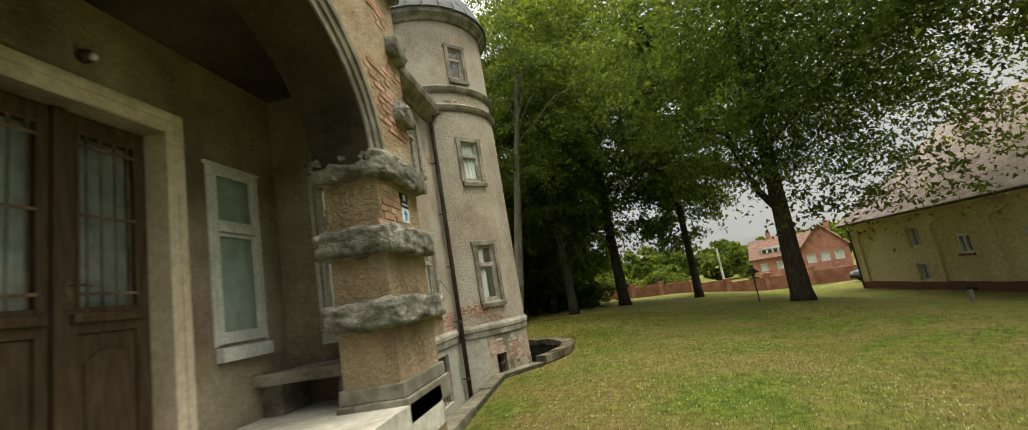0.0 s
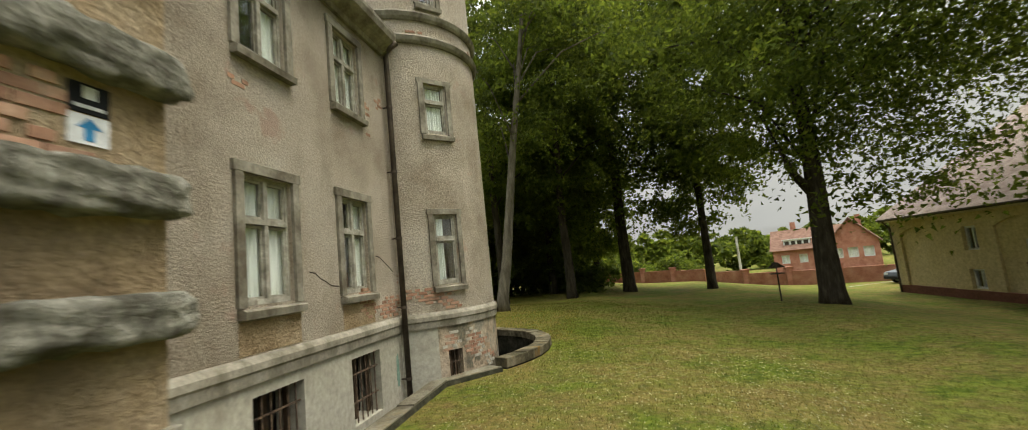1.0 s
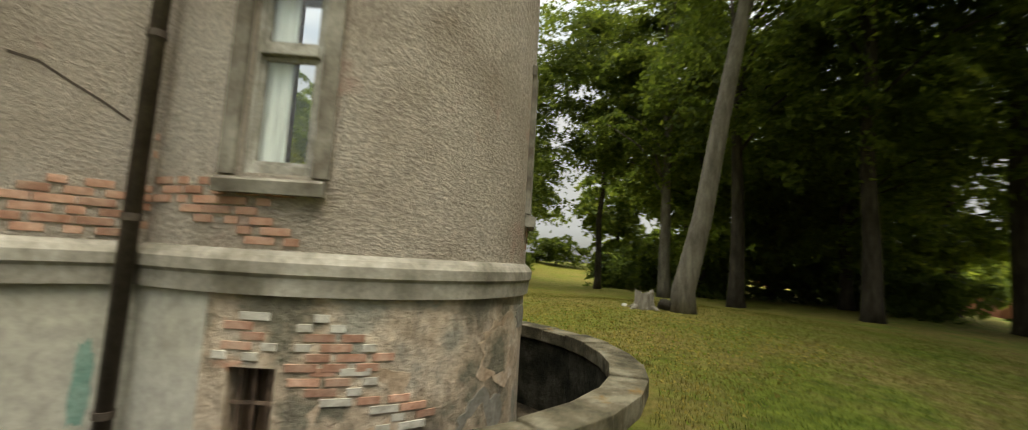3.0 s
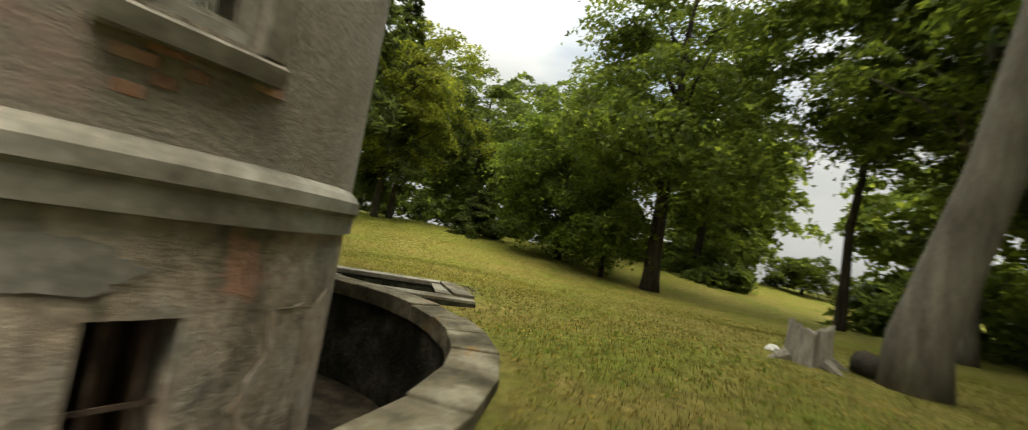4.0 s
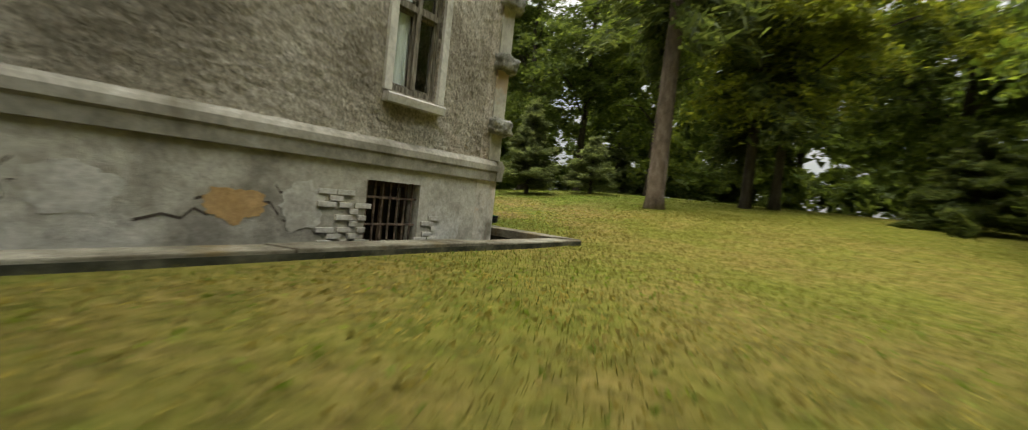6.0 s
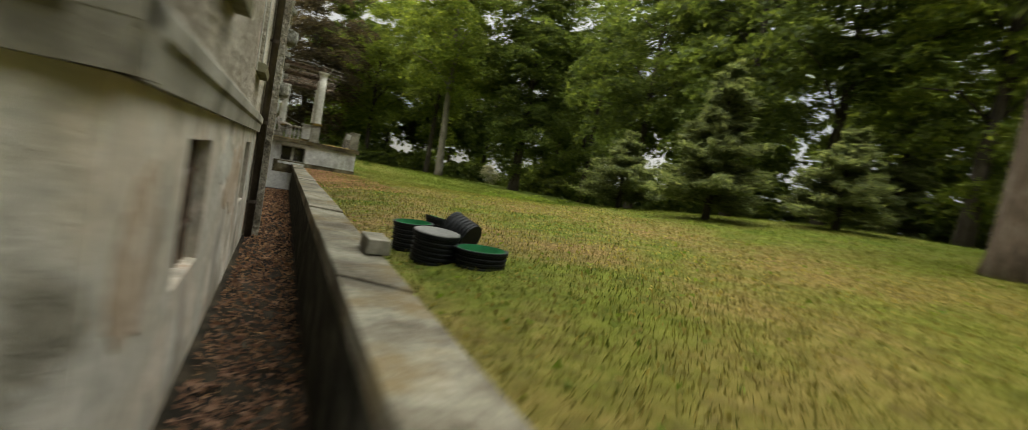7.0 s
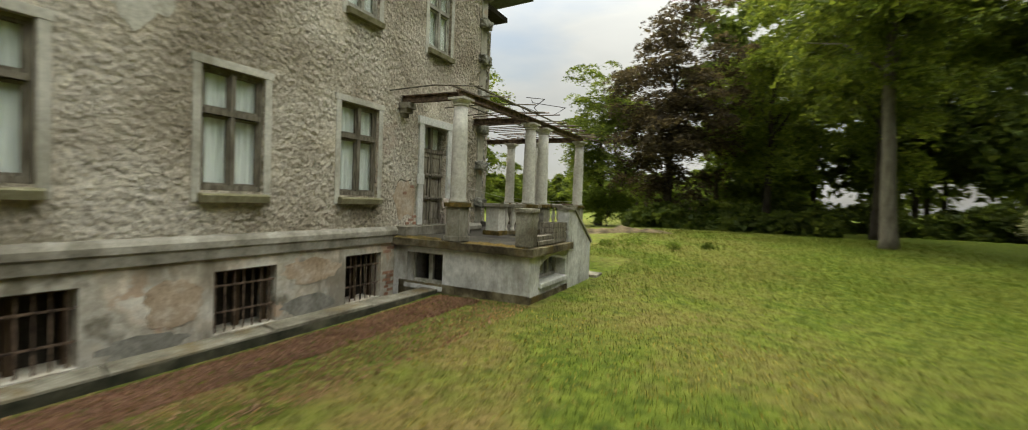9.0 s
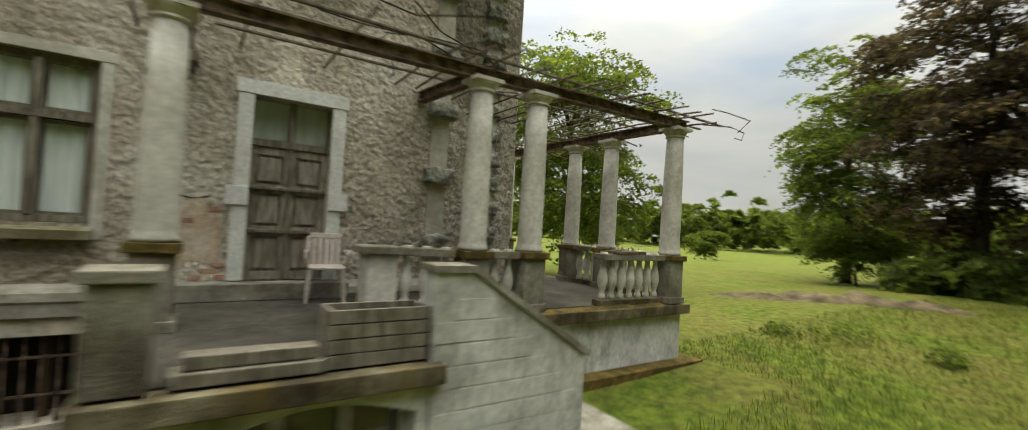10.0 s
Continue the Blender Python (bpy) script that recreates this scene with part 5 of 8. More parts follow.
door = thing(next_name("door"), "dark brown double entrance door with barred glass panels", "door", kind="structure", at=inside(3.185, 0, 1.3))
D0, D1, DM, DH = 2.452, 3.918, 3.185, 4.15
s = Shape()
for a, w, n in ((0.0, 0.10, 0.035), (0.10, 0.16, 0.05), (0.16, 0.205, 0.025)):
    s.box(inside, D0 - w, D0 - a, -0.22, n, 1.301, DH + a)
    s.box(inside, D1 + a, D1 + w, -0.22, n, 1.301, DH + a)
    s.box(inside, D0 - w, D1 + w, -0.22, n, DH + 0.001 + a, DH + w)
part("door_frame", s, "cream", door, bevel=0.006)
for a, b in ((D0 + 0.001, DM - 0.012), (DM + 0.012, D1 - 0.001)):
    leaf = Shape()
    for u0, u1, z0, z1 in ((a, a + 0.14, 1.31, DH - 0.01), (b - 0.12, b, 1.31, DH - 0.01), (a + 0.14, b - 0.12, 1.31, 1.48), (a + 0.14, b - 0.12, 2.38, 2.58), (a + 0.14, b - 0.12, 3.98, DH - 0.01)):
        leaf.box(inside, u0, u1, -0.26, -0.20, z0, z1)
    leaf.box(inside, a + 0.14, b - 0.12, -0.25, -0.225, 1.48, 2.38)
    lf = part("door_leaf", leaf, "brown_wood", door, bevel=0.006)
    pan = [(a + 0.19 + (b - a - 0.36) * i / 10, 2.16 + 0.09 * math.sin(math.pi * i / 10)) for i in range(11)]
    part("panel", Shape().prism(inside, [(a + 0.19, 1.55)] + pan + [(b - 0.17, 1.55)], -0.224, -0.205), "brown_wood", lf, bevel=0.008)
    part("rail", Shape().box(inside, a + 0.08, b - 0.06, -0.2, -0.16, 2.46, 2.53), "brown_wood", lf, bevel=0.012)
    for u0, u1, z0, z1 in ((a + 0.12, a + 0.145, 2.56, 4.0), (b - 0.125, b - 0.10, 2.56, 4.0), (a + 0.145, b - 0.125, 3.975, 4.0)):
        part("bead", Shape().box(inside, u0, u1, -0.2, -0.182, z0, z1), "brown_wood", lf, bevel=0.005)
    part("pane", Shape().box(inside, a + 0.13, b - 0.11, -0.236, -0.23, 2.57, 3.99), "glass", lf).visible_shadow = False
    part("curtain", Shape().box(inside, a + 0.13, b - 0.11, -0.30, -0.295, 2.57, 3.99), "shade", lf)
    for i in range(4):
        u = a + 0.14 + (b - a - 0.26) * (i + 0.5) / 4
        part("bar", Shape().tube([inside(u, -0.19, 2.58), inside(u, -0.19, 3.98)], 0.010, 6), "iron", lf)
    for z in (2.68, 3.30, 3.88):
        part("cross_bar", Shape().box(inside, a + 0.14, b - 0.12, -0.19, -0.178, z - 0.012, z + 0.012), "iron", lf)
part("cover_strip", Shape().box(inside, DM - 0.045, DM + 0.045, -0.2, -0.155, 1.31, DH - 0.01), "brown_wood", door, bevel=0.012)
handle = part("door_handle", Shape().box(inside, DM + 0.065, DM + 0.105, -0.2, -0.185, 2.56, 2.82), "iron", door, "dark iron lever handle")
part("lever", Shape().tube([inside(DM + 0.085, -0.185, 2.74), inside(DM + 0.085, -0.13, 2.74), inside(DM + 0.20, -0.12, 2.73)], 0.011, 8), "iron", handle)
lamp = thing("wall_lamp", "small dark bulkhead lamp over the entrance door", "lamp", at=inside(3.22, 0.0, 4.52))
part("lamp_body", Shape().tube([inside(3.22, 0.001, 4.55), inside(3.22, 0.07, 4.54), inside(3.22, 0.11, 4.52)], [0.055, 0.05, 0.035], 12), "pipe", lamp, smooth=True)
part("glass_bowl", Shape().tube([inside(3.22, 0.11, 4.52), inside(3.22, 0.14, 4.505)], [0.038, 0.018], 12), "white", lamp, smooth=True)

def pier_face(u, n, z):
    return (n - 0.04, u + 0.12, z + 0.03)


plate = thing("number_plate_sign", "black enamel plate with pale bars on the pier", "sign", at=(1.96, 5.3, 3.3))
part("plate", Shape().box(pier_face, 5.06, 5.27, 2.001, 2.012, 3.265, 3.43), "black", plate)
part("bar_mark", Shape().box(pier_face, 5.13, 5.20, 2.0125, 2.014, 3.345, 3.415).box(pier_face, 5.085, 5.245, 2.0125, 2.014, 3.29, 3.31), "white", plate)
badge = thing("blue_arrow_sign", "white enamel sign with a blue arrow shape below the plate", "sign", at=(1.96, 5.3, 3.1))
part("plate", Shape().box(pier_face, 5.06, 5.27, 2.001, 2.010, 3.09, 3.255), "white", badge)
part("arrow", Shape().prism(pier_face, [(5.10, 3.18), (5.165, 3.24), (5.23, 3.18), (5.19, 3.18), (5.19, 3.11), (5.14, 3.11), (5.14, 3.18)], 2.0105, 2.013), "blue", badge)

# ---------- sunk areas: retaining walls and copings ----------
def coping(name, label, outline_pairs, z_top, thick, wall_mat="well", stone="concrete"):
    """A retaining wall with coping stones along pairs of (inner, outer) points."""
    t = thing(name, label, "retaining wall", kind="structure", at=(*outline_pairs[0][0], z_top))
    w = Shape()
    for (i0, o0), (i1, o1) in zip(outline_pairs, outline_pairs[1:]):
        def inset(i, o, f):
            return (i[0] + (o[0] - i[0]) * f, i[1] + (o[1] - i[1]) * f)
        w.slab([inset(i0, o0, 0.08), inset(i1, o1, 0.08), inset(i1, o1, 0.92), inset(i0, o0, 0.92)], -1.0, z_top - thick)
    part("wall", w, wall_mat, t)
    for k, ((i0, o0), (i1, o1)) in enumerate(zip(outline_pairs, outline_pairs[1:])):
        g0, g1 = 0.006, 0.994
        def along(a, b, f):
            return (a[0] + (b[0] - a[0]) * f, a[1] + (b[1] - a[1]) * f)
        dz = 0.012 * math.sin(k * 2.3)
        part("coping_stone", Shape().slab([along(i0, i1, g0), along(i0, i1, g1), along(o0, o1, g1), along(o0, o1, g0)], z_top - thick + 0.001, z_top + dz), stone, t, bevel=0.015)
    # outer faces darker than the top: moss and painted side shade
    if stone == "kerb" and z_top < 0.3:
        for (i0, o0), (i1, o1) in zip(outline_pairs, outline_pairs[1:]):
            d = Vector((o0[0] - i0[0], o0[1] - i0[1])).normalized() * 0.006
            part("kerb_face", Shape().slab([(o0[0], o0[1]), (o1[0], o1[1]), (o1[0] + d.x, o1[1] + d.y), (o0[0] + d.x, o0[1] + d.y)], -0.2, z_top - 0.035), "shaded_face", t, "dark mossy face, side shade in its colour")
    return t


def run(a, b, c, d, step):
    """Pairs along a straight coping from (a|b) to (c|d), inner and outer."""
    n = max(1, round(math.dist(a, c) / step))
    return [((a[0] + (c[0] - a[0]) * i / n, a[1] + (c[1] - a[1]) * i / n), (b[0] + (d[0] - b[0]) * i / n, b[1] + (d[1] - b[1]) * i / n)) for i in range(n + 1)]


coping("wall_area_front", "low mossy kerb of the sunk area along the front", run((1.10, 5.75), (1.42, 5.75), (1.10, 12.05), (1.40, 12.05), 1.6)
       + run((1.10, 12.06), (1.40, 12.06), (1.95, 13.25), (2.30, 13.02), 1.4), 0.26, 0.22, stone="kerb")
cover_end = thing("area_cover", "weathered concrete slab over the end of the sunk area beside the porch", "slab", kind="structure", at=(0.7, 7.0, 0.1))
part("slab", Shape().box(straight, 0.004, 1.44, 5.76, 8.55, 0.12, 0.285), "kerb", cover_end, bevel=0.012)
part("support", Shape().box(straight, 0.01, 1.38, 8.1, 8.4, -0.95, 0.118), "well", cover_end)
ring_pts = []
for i in range(19):
    a = radians(-36 + (157 + 36) * i / 18)
    ring_pts.append(((TX + 3.26 * math.cos(a), TY + 3.26 * math.sin(a)), (TX + 3.66 * math.cos(a), TY + 3.66 * math.sin(a))))
coping("wall_area_tower", "curved stone coping of the sunk area round the tower", ring_pts, 0.37, 0.20, stone="mossy_kerb")
coping("wall_steps_near", "wide concrete coping beside the cellar steps", run((-4.30, 16.30), (-3.86, 16.50), (-4.22, 19.46), (-3.83, 19.46), 1.6), 0.21, 0.14, stone="kerb")
coping("wall_steps_far", "low concrete wall on the far side of the cellar steps", run((-5.58, 16.0), (-5.94, 15.75), (-5.55, 19.08), (-5.92, 19.3), 3.4), 0.25, 0.09, wall_mat="shaded_face")
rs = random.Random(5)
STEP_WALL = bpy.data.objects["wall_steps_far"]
# block courses in dark colours that hold the pit's shade
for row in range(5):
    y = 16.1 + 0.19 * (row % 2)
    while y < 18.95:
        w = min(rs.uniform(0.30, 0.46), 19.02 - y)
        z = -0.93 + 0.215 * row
        part("block", Shape().box(straight, -5.64, -5.583 + rs.uniform(0, 0.022), y, y + w - 0.018, z, z + 0.198), rs.choice(("shaded_face", "shaded_face", "well")), STEP_WALL, bevel=0.01)
        y += w
coping("wall_steps_end", "end wall of the cellar steps", run((-5.60, 19.06), (-5.75, 19.42), (-4.24, 19.06), (-4.14, 19.44), 2.0), 0.20, 0.08)
cover = thing("cover_slab", "large pale concrete slab lying across the end of the cellar step walls", "slab", at=(-4.95, 19.2, 0.2))
part("slab", Shape().slab([(-5.62, 19.03), (-4.13, 19.12), (-4.07, 19.47), (-5.62, 19.36)], 0.224, 0.275), "kerb", cover, bevel=0.008)
under = thing("under_slab", "thin concrete slab under the large one at the cellar steps", "slab", at=(-4.8, 19.05, 0.2))
part("slab", Shape().slab([(-5.5, 18.86), (-4.3, 18.84), (-4.28, 19.3), (-5.5, 19.3)], 0.205, 0.2235), "concrete", under)
coping("wall_area_side", "concrete kerb of the sunk area along the end wall", run((-5.95, 15.76), (-5.95, 16.10), (-13.62, 15.76), (-14.04, 16.12), 2.2), 0.22, 0.16, stone="kerb")
coping("wall_area_rear", "long mossy concrete kerb along the garden front", run((-13.62, 15.75), (-14.05, 16.11), (-13.60, -4.40), (-13.98, -4.40), 1.9), 0.22, 0.16, stone="kerb")
step_th = thing("cellar_steps", "dark stone steps down to the cellar door", "steps", at=(-4.9, 18.6, -0.95))
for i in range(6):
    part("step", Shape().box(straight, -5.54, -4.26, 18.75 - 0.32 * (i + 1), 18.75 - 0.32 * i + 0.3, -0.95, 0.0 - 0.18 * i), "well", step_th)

cdoor = thing(next_name("door"), "rotten brown cellar door with glazed upper panels", "door", kind="structure", at=side(6.2, 0, -0.95))


def deep(u, n, z):
    return side(u + 0.10, n - 0.15, z)


s = Shape()
for a, b, c, d in ((5.562, 5.66, -0.95, 0.965), (6.63, 6.728, -0.95, 0.965), (5.66, 6.63, 0.86, 0.965), (6.09, 6.19, -0.95, 0.86)):
    s.box(deep, a, b, -0.34, -0.24, c, d)
part("door_frame", s, "brown_wood", cdoor)
for a, b in ((5.66, 6.09), (6.19, 6.63)):
    s = Shape()
    s.box(deep, a, a + 0.08, -0.32, -0.27, -0.94, 0.86).box(deep, b - 0.08, b, -0.32, -0.27, -0.94, 0.86)
    s.box(deep, a + 0.08, b - 0.08, -0.32, -0.27, -0.94, -0.78).box(deep, a + 0.08, b - 0.08, -0.32, -0.27, -0.22, -0.08).box(deep, a + 0.08, b - 0.08, -0.32, -0.27, 0.78, 0.86)
    s.box(deep, a + 0.08, b - 0.08, -0.31, -0.29, -0.78, -0.22)
    lf = part("door_leaf", s, "brown_wood", cdoor)
    part("pane", Shape().box(deep, a + 0.07, b - 0.07, -0.30, -0.294, -0.09, 0.79), "dark_pane", lf)
# near-black sheet in place of the unlit cellar room
part("backing", Shape().box(deep, 5.2, 7.1, -1.4, -1.3, -1.0, 1.1), "dark", cdoor)

# ---------- terrace ----------
TZ = 1.22
podium = thing("terrace_podium", "whitewashed terrace podium with a projecting landing", "terrace", kind="structure", at=(-14.5, -6.5, 0.2))
near = wall_shape(lambda u, n, z: (u, -4.45 - n, z), -16.05, -12.73, -0.9, 1.06, 0.0, 0.3, [(-14.05, -13.1, 0.25, 0.93)])
part("wall", near, "white_wall", podium)
fr = wall_shape(lambda u, n, z: (-16.05 + n, u, z), -6.52, -4.752, -0.3, 1.06, 0.0, 0.3, [(-6.42, -4.95, 0.48, 1.0)])
rim = [(-6.42 + 1.47 * i / 12, 0.84 + 0.15 * math.sin(math.pi * i / 12)) for i in range(13)]
for (a, za), (b, zb) in zip(rim, rim[1:]):
    fr.prism(lambda u, n, z: (-16.05 + n, u, z), [(a, za), (b, zb), (b, 1.001), (a, 1.001)], 0.001, 0.299)
part("wall", fr, "white_wall", podium)
part("wall", Shape().box(straight, -14.62, -14.3, -11.75, -6.55, -0.3, 1.06).box(straight, -14.3, -8.0, -11.75, -11.45, -0.3, 1.06).box(straight, -16.04, -14.3, -6.9, -6.55, -0.3, 1.06), "white_wall", podium)
part("footing", Shape().box(straight, -14.9, -14.621, -12.05, -8.4, -0.2, 0.30).box(straight, -14.9, -8.0, -12.05, -11.752, -0.2, 0.28), "moss", podium, "mossy concrete footing")
# thin strips stand for soil splashed on the landing wall's foot
part("footing", Shape().box(straight, -16.08, -12.9, -4.448, -4.425, -0.2, 0.30), "moss_edge", podium)
part("footing", Shape().box(straight, -16.085, -16.051, -6.5, -4.43, -0.2, 0.26), "moss_edge", podium)
deck_out = [(-16.16, -4.34), (-12.722, -4.34), (-12.722, -8.1), (-11.702, -8.1), (-11.702, -9.6), (-8.0, -10.1), (-8.0, -11.85), (-14.74, -11.85), (-14.74, -6.62), (-16.16, -6.62)]
part("slab", Shape().slab(deck_out, 1.061, TZ), "moss_edge", podium, "mossy concrete terrace slab", bevel=0.012)
part("paving", Shape().slab([(-15.95, -4.6), (-12.76, -4.6), (-12.76, -8.12), (-11.72, -8.14), (-11.72, -9.62), (-8.2, -10.12), (-8.2, -11.6), (-14.45, -11.6), (-14.45, -6.5), (-15.95, -6.5)], TZ + 0.001, TZ + 0.018), "floor", podium, "dark terrace paving")
for x0, x1, y0, y1 in ((-16.02, -14.6, -4.62, -4.37), (-13.9, -12.76, -4.75, -4.37), (-14.7, -14.5, -11.3, -8.8)):
    sm = Shape()
    nx, ny = max(2, round((x1 - x0) / 0.07)), max(2, round((y1 - y0) / 0.07))
    sm.add([(x0 + (x1 - x0) * i / nx, y0 + (y1 - y0) * j / ny, TZ + 0.002 + (0 if i in (0, nx) or j in (0, ny) else 0.03 + 0.03 * noise.noise((i * 0.6, j * 0.6, x0)))) for i in range(nx + 1) for j in range(ny + 1)],
           [(i * (ny + 1) + j, (i + 1) * (ny + 1) + j, (i + 1) * (ny + 1) + j + 1, i * (ny + 1) + j + 1) for i in range(nx) for j in range(ny)])
    part("moss", sm, "moss", podium, "moss and leaf mould on the edge", smooth=True)


def half_window(label, place, u0, u1, z0, z1, lights):
    w = thing(next_name("window"), label, "cellar window", kind="structure", at=place((u0 + u1) / 2, 0, z0))
    s = Shape()
    s.box(place, u0, u1, -0.30, -0.24, z0, z0 + 0.07)
    s.box(place, u0, u1, -0.30, -0.24, z1 - 0.05, z1)
    for i in range(lights + 1):
        u = u0 + (u1 - u0) * i / lights
        s.box(place, max(u0, u - 0.05), min(u1, u + 0.05), -0.302, -0.235, z0 + 0.07, z1 - 0.05)
    part("window_frame", s, "white_wood", w)
    part("window_sill", Shape().box(place, u0 - 0.02, u1 + 0.02, -0.2, 0.06, z0 - 0.09, z0 - 0.002), "white_wall", w)
    part("pane", Shape().box(place, u0, u1, -0.28, -0.274, z0, z1), "glass", w).visible_shadow = False
    # near-black sheet in place of the unlit space under the terrace
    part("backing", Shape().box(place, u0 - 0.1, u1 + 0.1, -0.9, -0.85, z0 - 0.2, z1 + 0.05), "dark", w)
    return w


half_window("white framed segmental cellar window in the landing wall", lambda u, n, z: (-16.05 - n, u, z), -6.42, -4.95, 0.48, 0.99, 3)
half_window("half-sunk arched cellar window beside the kerb", lambda u, n, z: (u, -4.45 + n, z), -14.05, -13.1, 0.25, 0.93, 2)

cheek = thing("stair_parapet", "sloping whitewashed stair parapet of block masonry", "parapet", kind="structure", at=(-16, -7.3, 0.2))
part("wall", Shape().prism(lambda u, n, z: (-16.06 + n, u, z), [(-8.22, -0.2), (-6.53, -0.2), (-6.53, 1.95), (-6.86, 1.95), (-8.22, 1.10)], 0.0, 0.26), "white_wall", cheek, bevel=0.006)
part("coping", Shape().prism(lambda u, n, z: (-16.09 + n, u, z), [(-8.26, 1.09), (-8.26, 1.15), (-6.88, 2.01), (-6.50, 2.01), (-6.50, 1.952), (-6.87, 1.952), (-8.22, 1.102)], 0.0, 0.32), "concrete", cheek)
for r in range(9):
    z = 0.22 + 0.19 * r
    for k in range(5):
        u = -8.12 + 0.40 * k + 0.20 * (r % 2)
        top = 1.95 if u > -6.9 else 1.10 + (u + 8.22) * 0.62
        if u + 0.38 < -6.5 and z + 0.18 < top - 0.02:
            part("block", Shape().box(straight, -16.066, -16.06, u, u + 0.385, z, z + 0.175), "white_wall", cheek, bevel=0.002)
steps = thing("garden_steps", "worn concrete steps from the terrace to the lawn", "steps", at=(-15.2, -7.6, 0.2))
for i in range(6):
    part("step", Shape().box(straight, -15.79, -14.64, -6.62 - 0.29 * (i + 1), -6.62 - 0.29 * i - 0.004, -0.1, TZ - 0.17 * (i + 1)), "concrete", steps, bevel=0.008)
part("step", Shape().box(straight, -16.2, -14.9, -9.0, -8.4, -0.1, 0.22), "concrete", steps, bevel=0.01)
garden_post = thing("landing_post", "square concrete post on the landing edge", "post", at=(-15.9, -4.52, TZ))
part("shaft", Shape().box(straight, -16.08, -15.76, -4.70, -4.38, TZ + 0.019, 1.90), "kerb", garden_post, bevel=0.012)
part("cap", Shape().box(straight, -16.11, -15.73, -4.73, -4.35, 1.901, 1.98), "kerb", garden_post, bevel=0.012)


def column(x, y, label):
    t = thing("terrace_column", label, "column", "pergola columns", at=(x, y, TZ))
    part("pedestal", Shape().box(straight, x - 0.17, x + 0.17, y - 0.17, y + 0.17, TZ + 0.019, 1.94).box(straight, x - 0.20, x + 0.20, y - 0.20, y + 0.20, TZ + 0.019, TZ + 0.12), "concrete", t, bevel=0.008)
    part("die", Shape().box(straight, x - 0.21, x + 0.21, y - 0.21, y + 0.21, 1.941, 2.03), "moss", t, bevel=0.01)
    part("shaft", Shape().lathe(x, y, 2.031, [(0.185, 0), (0.19, 0.04), (0.17, 0.08), (0.165, 0.12), (0.165, 0.7), (0.155, 1.4), (0.140, 1.98)], 24), "pale", t, smooth=True)
    part("capital", Shape().lathe(x, y, 4.012, [(0.142, 0), (0.165, 0.02), (0.15, 0.05), (0.19, 0.10), (0.20, 0.13)], 24).box(straight, x - 0.2, x + 0.2, y - 0.2, y + 0.2, 4.143, 4.19), "pale", t)
    return t


COLS = [(-14.30, -4.56), (-14.43, -7.74), (-14.43, -8.62), (-14.52, -11.5), (-12.93, -11.62), (-11.85, -11.62), (-9.2, -11.62)]
for i, (x, y) in enumerate(COLS):
    column(x, y, "pale round terrace column on a mossy square pedestal")

BAL = [(0.055, 0.0), (0.055, 0.05), (0.035, 0.08), (0.05, 0.13), (0.082, 0.22), (0.078, 0.28), (0.045, 0.40), (0.035, 0.47), (0.05, 0.50), (0.04, 0.53), (0.06, 0.57), (0.06, 0.60)]
bal_me = mesh_of("baluster", Shape().lathe(0, 0, 0, BAL, 14), "pale", True)


def balustrade(a, b, many, label, start=0.5):
    t = thing("balustrade", label, "balustrade", "terrace balustrades", at=(*a, TZ))
    d = Vector((b[0] - a[0], b[1] - a[1], 0))
    n = Vector((-d.y, d.x, 0)).normalized() * 0.13
    p, q = Vector((*a, 0)), Vector((*b, 0))
    quad = [(p + n)[:2], (q + n)[:2], (q - n)[:2], (p - n)[:2]]
    part("handrail", Shape().slab(quad, 1.935, 2.03), "kerb", t, "mossy stone handrail", bevel=0.012)
    part("base_rail", Shape().slab([((p + n * 0.8))[:2], (q + n * 0.8)[:2], (q - n * 0.8)[:2], (p - n * 0.8)[:2]], TZ + 0.019, TZ + 0.11), "moss_edge", t, bevel=0.008)
    for i in range(many):
        o = new("baluster", bal_me)
        o.parent = t
        o.matrix_parent_inverse = t.matrix_world.inverted()
        o.matrix_world = Matrix.Translation((*(p + d * (i + start) / many)[:2], TZ + 0.111)) @ Matrix.Diagonal((1, 1, 1.205, 1))
    return t


balustrade((-14.12, -6.88), (-14.40, -7.52), 3, "short stone balustrade with pale turned balusters and broken gaps")
balustrade((-14.43, -7.96), (-14.43, -8.40), 2, "short stone balustrade between two columns")
balustrade((-14.48, -9.9), (-14.50, -11.28), 7, "stone balustrade with bulbous pale balusters")
balustrade((-14.30, -11.56), (-13.15, -11.62), 6, "stone balustrade on the far side of the terrace")
balustrade((-12.71, -11.62), (-12.07, -11.62), 3, "stone balustrade on the far side of the terrace")
NX, NY = -14.04, -6.68
newel = thing("rail_post", "square stone newel with a mossy cap at the landing", "post", at=(NX, NY, TZ))
part("shaft", Shape().box(straight, NX - 0.18, NX + 0.18, NY - 0.18, NY + 0.18, TZ + 0.019, 1.94), "pale", newel, bevel=0.01)
part("foot", Shape().box(straight, NX - 0.23, NX + 0.23, NY - 0.23, NY + 0.23, TZ + 0.018, TZ + 0.13), "moss", newel, bevel=0.01)
part("cap", Shape().box(straight, NX - 0.24, NX + 0.24, NY - 0.24, NY + 0.24, 1.941, 2.03), "concrete", newel, bevel=0.012)

pergola = thing("pergola", "rusty iron pergola with broken wooden slats on the columns", "pergola", at=(-14.4, -8, 4.19))


